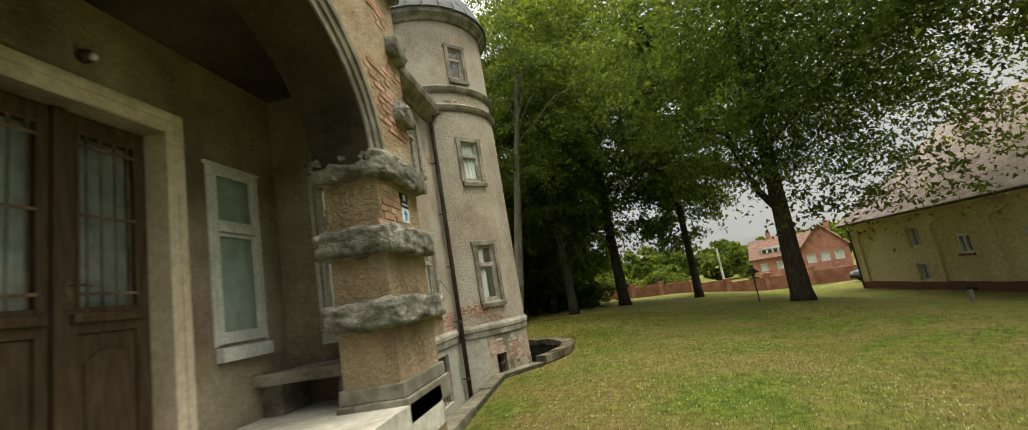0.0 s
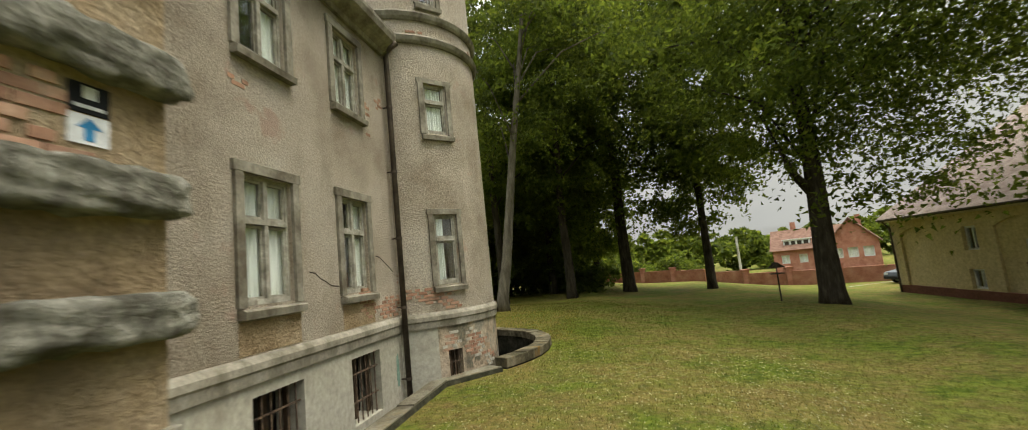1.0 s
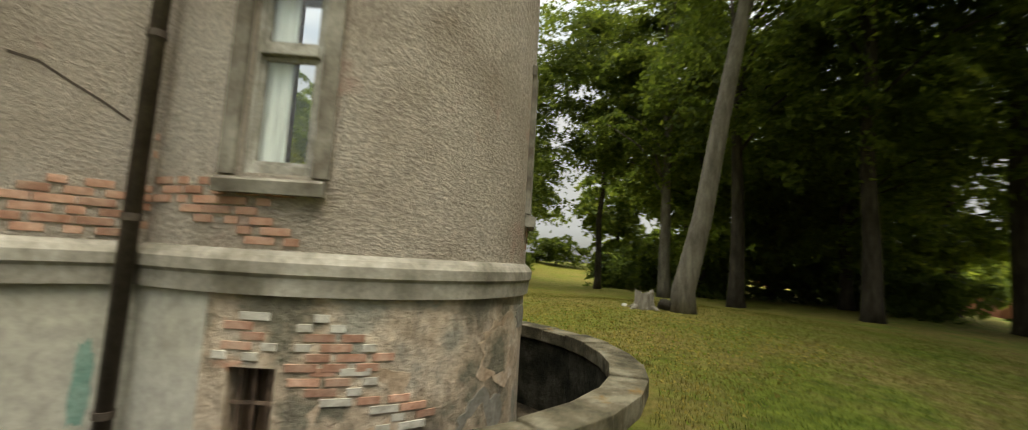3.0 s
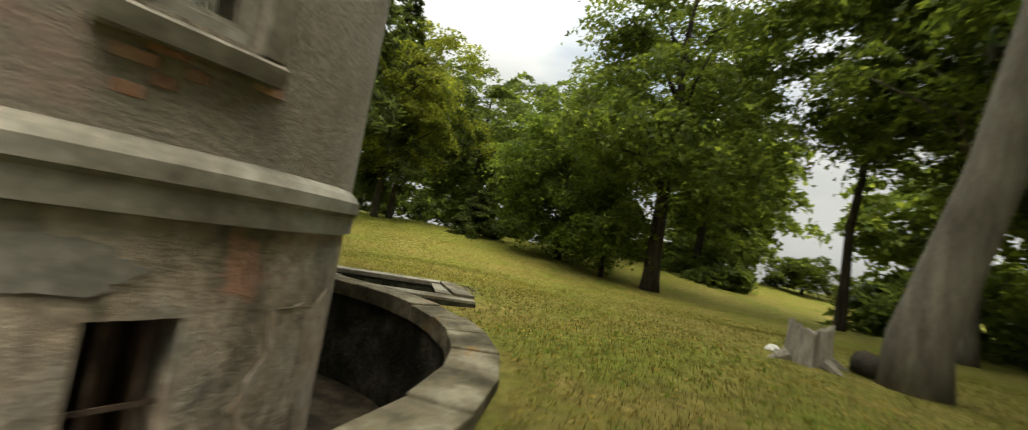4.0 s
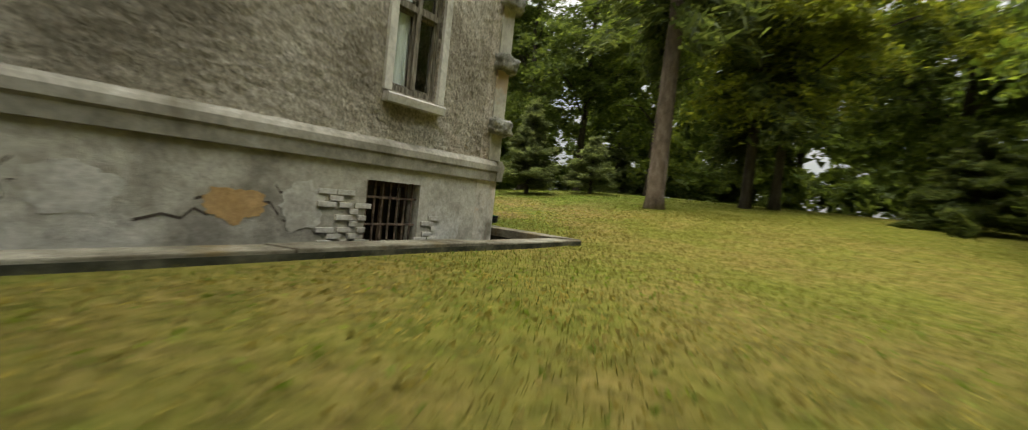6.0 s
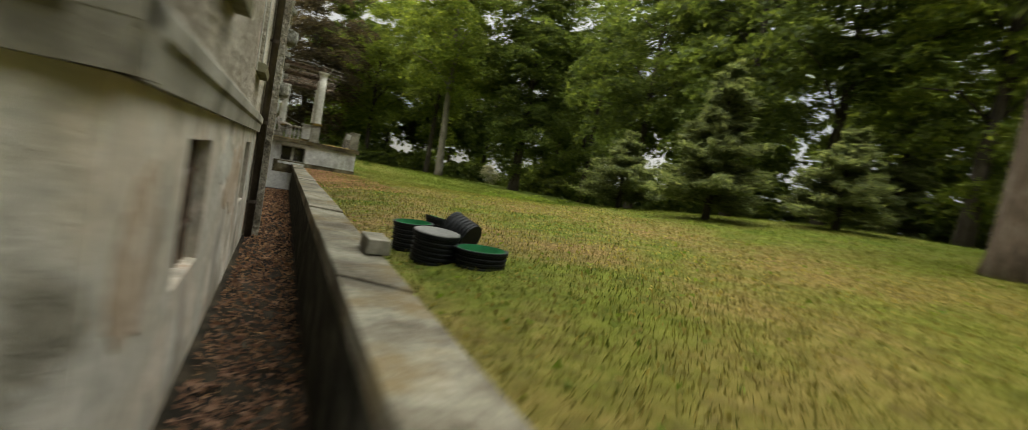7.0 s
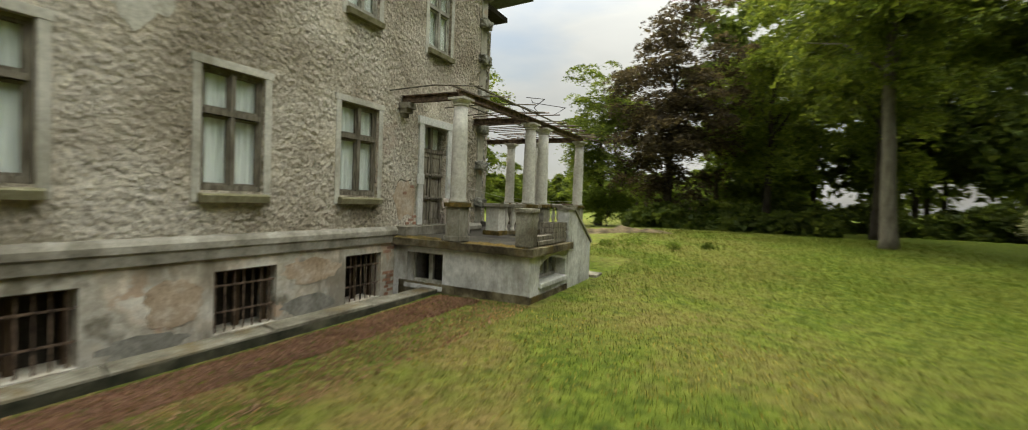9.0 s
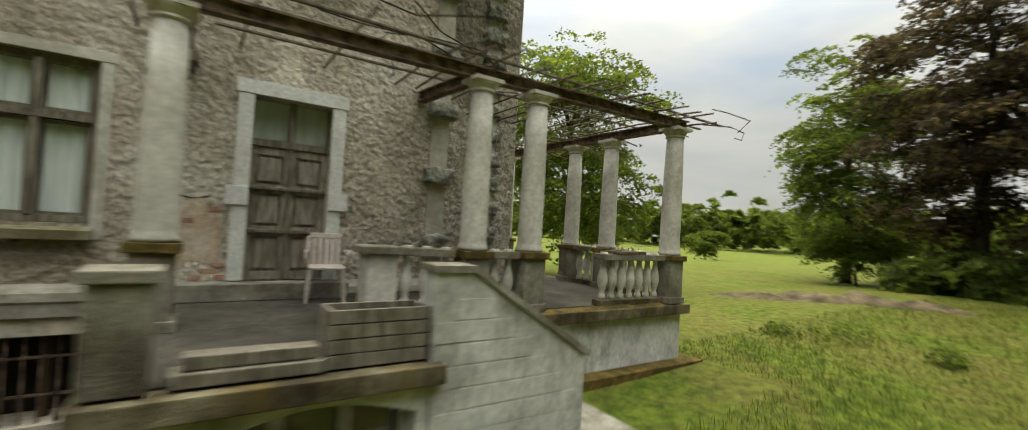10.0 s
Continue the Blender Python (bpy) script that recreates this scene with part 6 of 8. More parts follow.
def i_beam(a, b, name="beam"):
    a, b = Vector(a), Vector(b)
    d = (b - a).normalized()
    n = Vector((-d.y, d.x, 0)).normalized()
    s = Shape()
    for w, z0, z1 in ((0.07, 0, 0.018), (0.012, 0.018, 0.142), (0.07, 0.142, 0.16)):
        c = [a + n * w, b + n * w, b - n * w, a - n * w]
        s.add([tuple(p + Vector((0, 0, z))) for z in (z0, z1) for p in c], [(3, 2, 1, 0), (4, 5, 6, 7), (0, 1, 5, 4), (1, 2, 6, 5), (2, 3, 7, 6), (3, 0, 4, 7)])
    return part(name, s, "iron", pergola)


i_beam((-14.30, -4.45, 4.191), (-14.54, -11.75, 4.191))
i_beam((-12.73, -4.60, 4.191), (-14.22, -4.66, 4.191))
i_beam((-14.45, -11.60, 4.191), (-8.6, -11.62, 4.191))
i_beam((-14.35, -7.74, 4.191), (-12.73, -7.60, 4.191))
rng = random.Random(4)
for i in range(24):
    y = -4.15 - 0.335 * i
    if rng.random() < 0.12 or (y > -7.4 and i % 3):
        continue
    x0 = -12.74 if y > -8.0 else -11.9
    x1 = -15.0 - rng.random() * 0.35
    z = 4.37 + rng.uniform(-0.01, 0.03)
    drop = rng.uniform(-0.1, 0.03)
    part("slat", Shape().tube([(x0, y, z), ((x0 + x1) / 2, y + rng.uniform(-0.03, 0.03), z + 0.03), (x1, y + rng.uniform(-0.12, 0.12), z + drop)], 0.016, 5), "iron" if i % 3 else "old_wood", pergola)
for i in range(14):
    x = -12.6 + 0.36 * i
    y0, y1 = -11.0 - rng.random() * 0.3, -12.7 - rng.random() * 0.5
    part("slat", Shape().tube([(x, y0, 4.38), (x + rng.uniform(-0.05, 0.05), (y0 + y1) / 2, 4.40), (x, y1, 4.37 + rng.uniform(-0.12, 0.02))], 0.016, 5), "iron", pergola) if x < -8.2 else None
for i, x in enumerate((-13.4, -14.2, -14.62)):
    y0, y1 = -4.3 - rng.random() * 0.6, -12.1 - rng.random() * 0.6
    part("batten", Shape().box(straight, x - 0.03, x + 0.03, y1, y0, 4.405 + 0.004 * i, 4.425 + 0.004 * i), "old_wood", pergola)
for i in range(9):
    x, y = rng.uniform(-15.2, -13.2), rng.uniform(-11.8, -5)
    part("dry_vine", Shape().tube([(x, y, 4.43), (x + rng.uniform(-0.3, 0.3), y - 0.5, 4.48), (x + rng.uniform(-0.5, 0.5), y - 1.1, 4.44), (x + rng.uniform(-0.6, 0.6), y - 1.5, 4.36)], 0.009, 4), "bark", pergola)
part("hook", Shape().tube([(-14.6, -12.1, 4.36), (-14.9, -12.5, 4.34), (-15.1, -12.6, 4.22), (-15.0, -12.7, 4.12), (-14.92, -12.62, 4.16)], 0.012, 5), "iron", pergola)
corbel = thing("corbel", "stone bracket carrying the pergola beam on the wall", "bracket", at=rear(-4.6, 0, 4.0))
part("block", Shape().box(rear, -4.74, -4.46, 0.002, 0.26, 4.06, 4.188).box(rear, -4.71, -4.49, 0.002, 0.20, 3.96, 4.059).box(rear, -4.68, -4.52, 0.002, 0.12, 3.88, 3.959), "stone", corbel, bevel=0.008)
cable = thing("slack_cable", "thin pale cable hanging over the terrace", "cable", at=(-14.2, -7, 2.1))
part("wire", Shape().tube([(-12.75, -7.0, 2.45), (-13.4, -8.2, 2.2), (-13.9, -9.6, 2.12), (-14.4, -11.45, 2.16)], 0.006, 4), "pale", cable)

tdoor = thing(next_name("door"), "grey weathered panelled terrace door with green overlight", "door", kind="structure", at=rear(-5.84, 0, 1.45))
s = Shape()
s.box(rear, -6.50, -6.322, -0.2, 0.05, 1.46, 3.85).box(rear, -5.358, -5.18, -0.2, 0.05, 1.46, 3.85).box(rear, -6.53, -5.15, -0.2, 0.06, 3.852, 4.03)
s.box(rear, -6.58, -6.321, 0.051, 0.075, 2.42, 2.66).box(rear, -5.359, -5.10, 0.051, 0.075, 2.42, 2.66)
part("door_frame", s, "fresh_white", tdoor, bevel=0.006)
part("threshold", Shape().box(rear, -6.62, -4.48, -0.1, 0.30, 1.242, 1.45), "stone", tdoor, bevel=0.012)
part("transom", Shape().box(rear, -6.318, -5.362, -0.2, -0.10, 3.22, 3.31), "old_wood", tdoor)
part("mullion", Shape().box(rear, -5.88, -5.80, -0.2, -0.11, 3.31, 3.85), "old_wood", tdoor)
part("pane", Shape().box(rear, -6.318, -5.362, -0.17, -0.164, 3.31, 3.85), "glass", tdoor).visible_shadow = False
part("curtain", Shape().box(rear, -6.318, -5.362, -0.30, -0.29, 3.31, 3.85), "curtain", tdoor)
for a, b in ((-6.316, -5.845), (-5.835, -5.364)):
    s = Shape().box(rear, a, a + 0.075, -0.20, -0.13, 1.452, 3.218).box(rear, b - 0.075, b, -0.20, -0.13, 1.452, 3.218)
    for z0, z1 in ((1.452, 1.56), (2.03, 2.16), (2.60, 2.72), (3.11, 3.218)):
        s.box(rear, a + 0.075, b - 0.075, -0.20, -0.13, z0, z1)
    s.box(rear, a + 0.07, b - 0.07, -0.19, -0.172, 1.55, 3.12)
    lf = part("door_leaf", s, "door_grey", tdoor, bevel=0.004)
    for z0, z1 in ((1.56, 2.03), (2.16, 2.60), (2.72, 3.11)):
        part("panel", Shape().box(rear, a + 0.105, b - 0.105, -0.171, -0.142, z0 + 0.035, z1 - 0.035), "door_grey", lf, bevel=0.018)
    for z in (2.07, 2.64):
        part("rail", Shape().box(rear, a + 0.005, b - 0.005, -0.129, -0.085, z, z + 0.05), "old_wood", lf, bevel=0.012)
part("cover_strip", Shape().box(rear, -5.865, -5.815, -0.129, -0.10, 1.452, 3.218), "old_wood", tdoor, bevel=0.008)


def plastic_chair(x, y, z, turn):
    t = thing("plastic_chair", "dirty white stacked plastic garden chair beside the terrace door", "chair", at=(x, y, z))
    seat = Shape().box(straight, -0.22, 0.22, -0.22, 0.22, 0.42, 0.45)
    objs = [part("seat", seat, "chair", t, bevel=0.01)]
    for sx in (-0.20, 0.20):
        for sy, lean in ((0.20, 0.03), (-0.20, -0.04)):
            objs.append(part("leg", Shape().tube([(sx, sy, 0.42), (sx * 1.12, sy + lean, 0.0)], [0.028, 0.02], 8), "chair", t))
        objs.append(part("armrest", Shape().tube([(sx * 1.2, 0.22, 0.42), (sx * 1.25, 0.22, 0.62), (sx * 1.25, 0.1, 0.65), (sx * 1.2, -0.2, 0.63), (sx * 1.1, -0.25, 0.6)], 0.024, 8), "chair", t, smooth=True))
    for i in range(6):
        u = -0.19 + 0.076 * i
        objs.append(part("slat", Shape().box(lambda a, b, c: (a, b - (c - 0.45) * 0.22, c), u, u + 0.055, -0.235, -0.218, 0.45, 0.85 - abs(i - 2.5) * 0.012), "chair", t))
    objs.append(part("top_rail", Shape().box(lambda a, b, c: (a, b - (c - 0.45) * 0.22, c), -0.21, 0.20, -0.24, -0.212, 0.80, 0.87), "chair", t, bevel=0.01))
    for o in objs:
        o.matrix_parent_inverse = Matrix()
    t.matrix_world = Matrix.Translation((x, y, z)) @ Matrix.Rotation(radians(turn), 4, "Z")
    return t


plastic_chair(-13.14, -6.28, TZ + 0.019, 82)
trough = thing("planter_trough", "weathered wooden planter box with soil on the landing edge", "planter", at=(-15.8, -6.2, TZ))
for z in (TZ + 0.02, TZ + 0.13, TZ + 0.24, TZ + 0.35):
    part("board", Shape().box(straight, -16.02, -15.99, -6.50, -5.72, z, z + 0.10), "old_wood", trough, bevel=0.004)
    part("board", Shape().box(straight, -15.72, -15.69, -6.50, -5.72, z, z + 0.10), "old_wood", trough, bevel=0.004)
    part("end_board", Shape().box(straight, -15.99, -15.72, -6.50, -6.47, z, z + 0.10), "old_wood", trough)
    part("end_board", Shape().box(straight, -15.99, -15.72, -5.75, -5.72, z, z + 0.10), "old_wood", trough)
part("earth", Shape().box(straight, -15.989, -15.721, -6.469, -5.751, TZ + 0.03, TZ + 0.40), "soil", trough)
for k, (y0, y1, z) in enumerate(((-5.70, -4.80, TZ + 0.02), (-5.66, -4.86, TZ + 0.115))):
    b = thing("timber_plank", "rotting grey plank lying on the landing edge", "plank", "loose planks", at=(-15.9, -5.2, z))
    part("plank", Shape().box(straight, -16.06 + 0.05 * k, -15.84, y0, y1, z, z + 0.09), "old_wood", b, bevel=0.01)
bowl = thing("plant_tray", "dark tray of dead stems on the balustrade rail", "planter", at=(-14.5, -10.4, 2.03))
part("tray", Shape().box(straight, -14.62, -14.36, -10.8, -10.1, 2.033, 2.075), "iron", bowl)
for i in range(9):
    part("stem", Shape().tube([(-14.5, -10.75 + 0.08 * i, 2.07), (-14.5 + 0.05 * math.sin(i * 2), -10.74 + 0.08 * i, 2.13)], 0.006, 4), "moss", bowl)

# ---------- loose things on the lawn by the kerb ----------
RIB = []
for i in range(6):
    RIB += [(0.27, 0.055 * i), (0.27, 0.055 * i + 0.022), (0.285, 0.055 * i + 0.03), (0.285, 0.055 * i + 0.05)]


def shaft_ring(x, y, top, tilt=0.0, turn=0.0, scale=1.0, high=0.36, lying=False):
    tall = high / (0.36 * scale)
    z = ground_z(x, y) + 0.285 * scale - 0.03 if lying else top - high
    t = thing("shaft_ring", "black ribbed plastic manhole ring lying on its side" if lying else "black ribbed plastic manhole ring with a green inside", "plastic ring", "stacked plastic rings", at=(x, y, z))
    a = part("shell", Shape().lathe(0, 0, 0, [(0.255, 0.0)] + RIB + [(0.295, 0.33), (0.295, 0.36), (0.265, 0.36), (0.262, 0.02)], 36), "plastic", t, smooth=False)
    b = part("lining", Shape().lathe(0, 0, 0, [(0.2615, 0.012), (0.2615, 0.355), (0.252, 0.365), (0.248, 0.02), (0.10, 0.015)], 36), "green_plastic", t, "bright green lining", smooth=True)
    for o in (a, b):
        o.matrix_parent_inverse = Matrix()
    t.matrix_world = Matrix.Translation((x, y, z)) @ Matrix.Rotation(radians(turn), 4, "Z") @ Matrix.Rotation(radians(tilt), 4, "X") @ Matrix.Diagonal((scale, scale, scale * tall, 1))
    return t


shaft_ring(-14.93, 13.16, 0.36, 2, 60, 0.84, 0.26)
closed = shaft_ring(-14.56, 12.90, 0.43, -3, 10, 0.74, 0.29)
lid = part("lid", Shape().lathe(0, 0, 0, [(0.0, 0.385), (0.20, 0.380), (0.268, 0.375), (0.288, 0.368), (0.288, 0.352), (0.0, 0.352)], 36), "lid", closed, "dusty grey lid", smooth=True)
lid.matrix_parent_inverse = Matrix()
shaft_ring(-14.51, 12.30, 0.425, 3, 100, 0.70, 0.29)
shaft_ring(-14.92, 12.06, 0.46, 9, 290, 0.92, 0.33)
shaft_ring(-15.0, 12.68, 0.40, 72, 35, 0.60, 0.28, True)
brick_th = thing("loose_block", "loose pale concrete block on the kerb", "block", at=(-13.95, 13.0, 0.22))
part("block", Shape().box(straight, -14.08, -13.90, 12.88, 13.28, 0.238, 0.36), "concrete", brick_th, bevel=0.01)

# ---------- neighbours across the lawn ----------
YX = 21.8
yh = thing("ochre_house", "long ochre outbuilding with arched recesses and red-brown plinth", "house", at=(YX, 25, -1.6))


def yplace(u, n, z):
    return (YX - n, u, z)


bays = [(30.3, 33.9), (24.6, 27.3), (20.4, 23.7), (15.6, 18.9)]
yw = [(28.3, 29.2, 0.95, 2.1), (28.3, 29.2, -0.90, 0.05), (25.25, 26.05, 0.4, 1.35), (18.95, 19.9, 0.95, 2.1), (18.95, 19.9, -0.90, 0.05), (21.6, 22.4, 0.4, 1.35)]
part("wall", wall_shape(yplace, 9.0, 34.6, -0.95, 2.75, -0.4, -0.12, yw), "yellow_wall", yh)
edges = [34.6] + [v for b in bays for v in (b[1], b[0])] + [9.0]
for a, b in zip(edges[0::2], edges[1::2]):
    part("pier", wall_shape(yplace, b, a, -0.95, 2.75, -0.12, 0.0, [w for w in yw if b < w[0] and w[1] < a]), "yellow_wall", yh)
for a, b in bays:
    arc = [(a + (b - a) * i / 10, 2.0 + 0.35 * math.sin(math.pi * i / 10)) for i in range(11)]
    part("arch_head", Shape().prism(yplace, arc + [(b, 2.75), (a, 2.75)], -0.12, 0.0), "yellow_wall", yh)
# the vent's unlit hole is a flat near-black plate
part("vent", Shape().box(yplace, 25.5, 26.1, 0.06, 0.075, -1.5, -1.2), "dark", yh, "dark cellar vent")
part("plinth", Shape().box(yplace, 8.9, 34.7, -0.4, 0.06, -2.4, -0.95), "red_base", yh)
part("wall", Shape().box(straight, YX + 0.4, YX + 11, 34.2, 34.6, -2.4, 2.75).box(straight, YX + 0.4, YX + 11, 9.0, 9.4, -2.4, 2.75).box(straight, YX + 10.6, YX + 11, 9.4, 34.2, -2.4, 2.75), "yellow_wall", yh)
part("eaves", Shape().box(yplace, 8.7, 34.9, -0.3, 0.35, 2.75, 2.95), "cream", yh)
yr = Shape()
yr.add([(YX - 0.5, 8.5, 2.96), (YX + 11.4, 8.5, 2.96), (YX + 11.4, 35.1, 2.96), (YX - 0.5, 35.1, 2.96), (YX + 5.5, 12, 8.4), (YX + 5.5, 30.5, 8.4)],
       [(0, 1, 4), (1, 2, 5, 4), (2, 3, 5), (3, 0, 4, 5), (3, 2, 1, 0)])
rf = part("roof", yr, "tile", yh, "pale weathered tiled hip roof")
part("gutter", Shape().tube([(YX - 0.42, 8.6, 2.9), (YX - 0.42, 35.0, 2.9)], 0.07, 8), "pipe", yh)
part("downpipe", Shape().tube([(YX - 0.42, 34.5, 2.85), (YX - 0.1, 34.5, 2.4), (YX - 0.1, 34.5, -2.0)], 0.06, 8), "pipe", yh)
for a, b, c, d in yw:
    wn = part("window", Shape().box(yplace, a, a + 0.09, -0.3, -0.18, c, d).box(yplace, b - 0.09, b, -0.3, -0.18, c, d).box(yplace, a + 0.09, b - 0.09, -0.3, -0.18, c, c + 0.09).box(yplace, a + 0.09, b - 0.09, -0.3, -0.18, d - 0.09, d).box(yplace, (a + b) / 2 - 0.04, (a + b) / 2 + 0.04, -0.3, -0.18, c + 0.09, d - 0.09), "white", yh)
    part("pane", Shape().box(yplace, a + 0.05, b - 0.05, -0.27, -0.25, c + 0.05, d - 0.05), "glass", wn)
    # near-black sheet in place of the unlit room
    part("backing", Shape().box(yplace, a - 0.1, b + 0.1, -0.7, -0.65, c - 0.1, d + 0.1), "dark", wn)
    part("sill", Shape().box(yplace, a - 0.08, b + 0.08, -0.2, -0.06, c - 0.1, c - 0.002), "red_base", wn)

# red brick villa behind the wall
RX, RY, RT = 34.8, 71.0, radians(-28)


def villa(u, n, z):
    c, s_ = math.cos(RT), math.sin(RT)
    u, n = u * 0.78, n * 0.78
    return (RX + u * c - (-n) * s_, RY + u * s_ + (-n) * c, z * 0.8 - 1.3)


rh = thing("red_brick_villa", "red brick villa with a gabled wing and tiled roof", "house", at=(RX, RY, -2.5))
vw = [(1.0, 1.9, 3.9, 5.1), (3.1, 4.0, 3.9, 5.1), (-0.2, 1.2, 0.9, 2.5), (1.9, 3.3, 0.9, 2.5), (4.0, 5.4, 0.9, 2.5)]
part("wall", wall_shape(villa, -0.8, 6.2, -3.0, 3.2, -0.5, 0.0, vw), "far_brick", rh)
part("gable", Shape().prism(villa, [(-0.8, 3.2), (6.2, 3.2), (6.2, 3.6), (2.7, 7.2), (-0.8, 3.6)], -0.5, 0.0), "far_brick", rh)
lw = [(-8.2, -6.9, 0.6, 2.1), (-5.4, -4.1, 0.6, 2.1), (-2.9, -1.7, 0.6, 2.1)]
part("wall", wall_shape(villa, -9.5, -0.8, -3.0, 3.0, -2.2, -1.8, lw), "far_brick", rh)
part("wall", Shape().box(villa, -9.5, -9.1, -9.0, -2.2, -3.0, 3.0).box(villa, 5.8, 6.2, -9.0, -0.5, -3.0, 3.3), "far_brick", rh)
gr = Shape()
for sgn, u_edge in ((-1, -1.3), (1, 6.7)):
    gr.add([villa(2.7, 0.5, 7.45), villa(u_edge, 0.5, 3.25), villa(u_edge, -9.0, 3.25), villa(2.7, -9.0, 7.45), villa(2.7, 0.5, 7.25), villa(u_edge, 0.5, 3.05), villa(u_edge, -9.0, 3.05), villa(2.7, -9.0, 7.25)],
           [(0, 1, 2, 3), (7, 6, 5, 4), (0, 4, 5, 1), (1, 5, 6, 2), (2, 6, 7, 3)])
gr.add([villa(-9.9, -1.3, 2.95), villa(2.0, -1.3, 2.95), villa(2.0, -5.2, 6.6), villa(-9.9, -5.2, 6.6), villa(-9.9, -9.0, 2.95), villa(2.0, -9.0, 2.95)], [(0, 1, 2, 3), (3, 2, 5, 4), (0, 3, 4)])
rr = part("roof", gr, "villa_tile", rh, "red-brown tiled gable roofs")
for u, n in ((-6.5, -5.2), (3.4, -5.0)):
    part("chimney", Shape().box(villa, u, u + 0.8, n - 0.8, n, 5.8, 7.9), "far_brick", rr)
dm = part("dormer", Shape().box(villa, -7.6, -3.4, -3.4, -2.3, 3.4, 4.7).box(villa, -7.8, -3.2, -3.6, -2.1, 4.7, 4.85), "white", rr, "long white dormer")
for i in range(4):
    part("pane", Shape().box(villa, -7.4 + i * 1.0, -6.7 + i * 1.0, -2.29, -2.26, 3.6, 4.5), "dark", dm)
for (a, b, c, d), n0 in [(w, 0.0) for w in vw] + [(w, -1.8) for w in lw]:
    wn = part("window", Shape().box(villa, a, a + 0.12, n0 - 0.25, n0 - 0.12, c, d).box(villa, b - 0.12, b, n0 - 0.25, n0 - 0.12, c, d).box(villa, a + 0.12, b - 0.12, n0 - 0.25, n0 - 0.12, c, c + 0.12).box(villa, a + 0.12, b - 0.12, n0 - 0.25, n0 - 0.12, d - 0.12, d).box(villa, (a + b) / 2 - 0.06, (a + b) / 2 + 0.06, n0 - 0.25, n0 - 0.12, c + 0.12, d - 0.12), "white", rh)
    part("pane", Shape().box(villa, a, b, n0 - 0.2, n0 - 0.18, c, d), "glass", wn)
    part("backing", Shape().box(villa, a - 0.1, b + 0.1, n0 - 0.45, n0 - 0.42, c - 0.1, d + 0.1), "curtain", wn)

fence = thing("garden_wall", "low red brick garden wall with piers along the road", "garden wall", at=(15, 54, -1.5))
FA, FB = Vector((-14.0, 74.0)), Vector((26.0, 42.5))
for i in range(14):
    a, b = FA.lerp(FB, i / 14), FA.lerp(FB, (i + 1) / 14)
    n = Vector((-(b - a).y, (b - a).x)).normalized() * 0.15
    z = min(ground_z(*a), ground_z(*b))
    part("panel", Shape().slab([tuple(a + n), tuple(b + n), tuple(b - n), tuple(a - n)], z - 0.3, z + 1.25), "far_brick", fence)
    part("pier", Shape().box(straight, a.x - 0.28, a.x + 0.28, a.y - 0.28, a.y + 0.28, z - 0.3, z + 1.55).box(straight, a.x - 0.34, a.x + 0.34, a.y - 0.34, a.y + 0.34, z + 1.55, z + 1.65), "far_brick", fence)
drive = Shape()
dv = [(18.5, 39.5), (21.6, 36.2), (32, 37.5), (30, 43.5)]
drive.slab(dv, -1.9, -1.40)
structure("pavement", drive, "paving", "pale gravel drive beside the ochre house", "drive")


def parked_car(x, y, z, turn):
    t = thing("parked_car", "dark silver parked car on the drive beside the ochre house", "car", at=(x, y, z))
    prof = [(-2.05, 0.30), (2.0, 0.30), (2.08, 0.55), (2.0, 0.80), (1.15, 0.93), (0.55, 1.38), (-0.95, 1.42), (-1.75, 1.0), (-2.08, 0.92)]
    obs = [part("body", Shape().prism(lambda u, n, z_: (u, n, z_), prof, -0.82, 0.82), "car", t, bevel=0.04)]
    glass_prof = [(1.02, 0.95), (0.52, 1.31), (-0.9, 1.35), (-1.5, 1.0)]
    obs.append(part("side_glass", Shape().prism(lambda u, n, z_: (u, n, z_), glass_prof, -0.835, 0.835), "black", t))
    for wx in (-1.3, 1.3):
        for wy in (-0.80, 0.62):
            w = part("wheel", Shape().tube([(wx, wy, 0.31), (wx, wy + 0.18, 0.31)], 0.31, 20), "rubber", t)
            r = part("rim", Shape().tube([(wx, wy - 0.004, 0.31), (wx, wy + 0.184, 0.31)], 0.19, 14), "white", w)
            obs.append(w)
    for wy in (-0.6, 0.6):
        obs.append(part("headlight", Shape().box(straight, 1.98, 2.07, wy - 0.16, wy + 0.16, 0.62, 0.76), "white", t))
    obs.append(part("bumper", Shape().box(straight, 2.0, 2.12, -0.8, 0.8, 0.32, 0.52), "black", t, bevel=0.03))
    for o in obs:
        o.matrix_parent_inverse = Matrix()
    t.matrix_world = Matrix.Translation((x, y, z)) @ Matrix.Rotation(radians(turn), 4, "Z")


parked_car(26.3, 40.2, -1.40, 190)
perch = thing("bird_table", "dark wooden bird table on a thin post in the lawn", "bird table", at=(12.2, 25.8, ground_z(12.2, 25.8)))
bz = ground_z(12.2, 25.8)
part("post", Shape().tube([(12.2, 25.8, bz - 0.1), (12.2, 25.8, bz + 1.2)], 0.035, 8), "bark", perch)
part("tray", Shape().box(straight, 11.95, 12.45, 25.6, 26.0, bz + 1.2, bz + 1.24), "bark", perch)
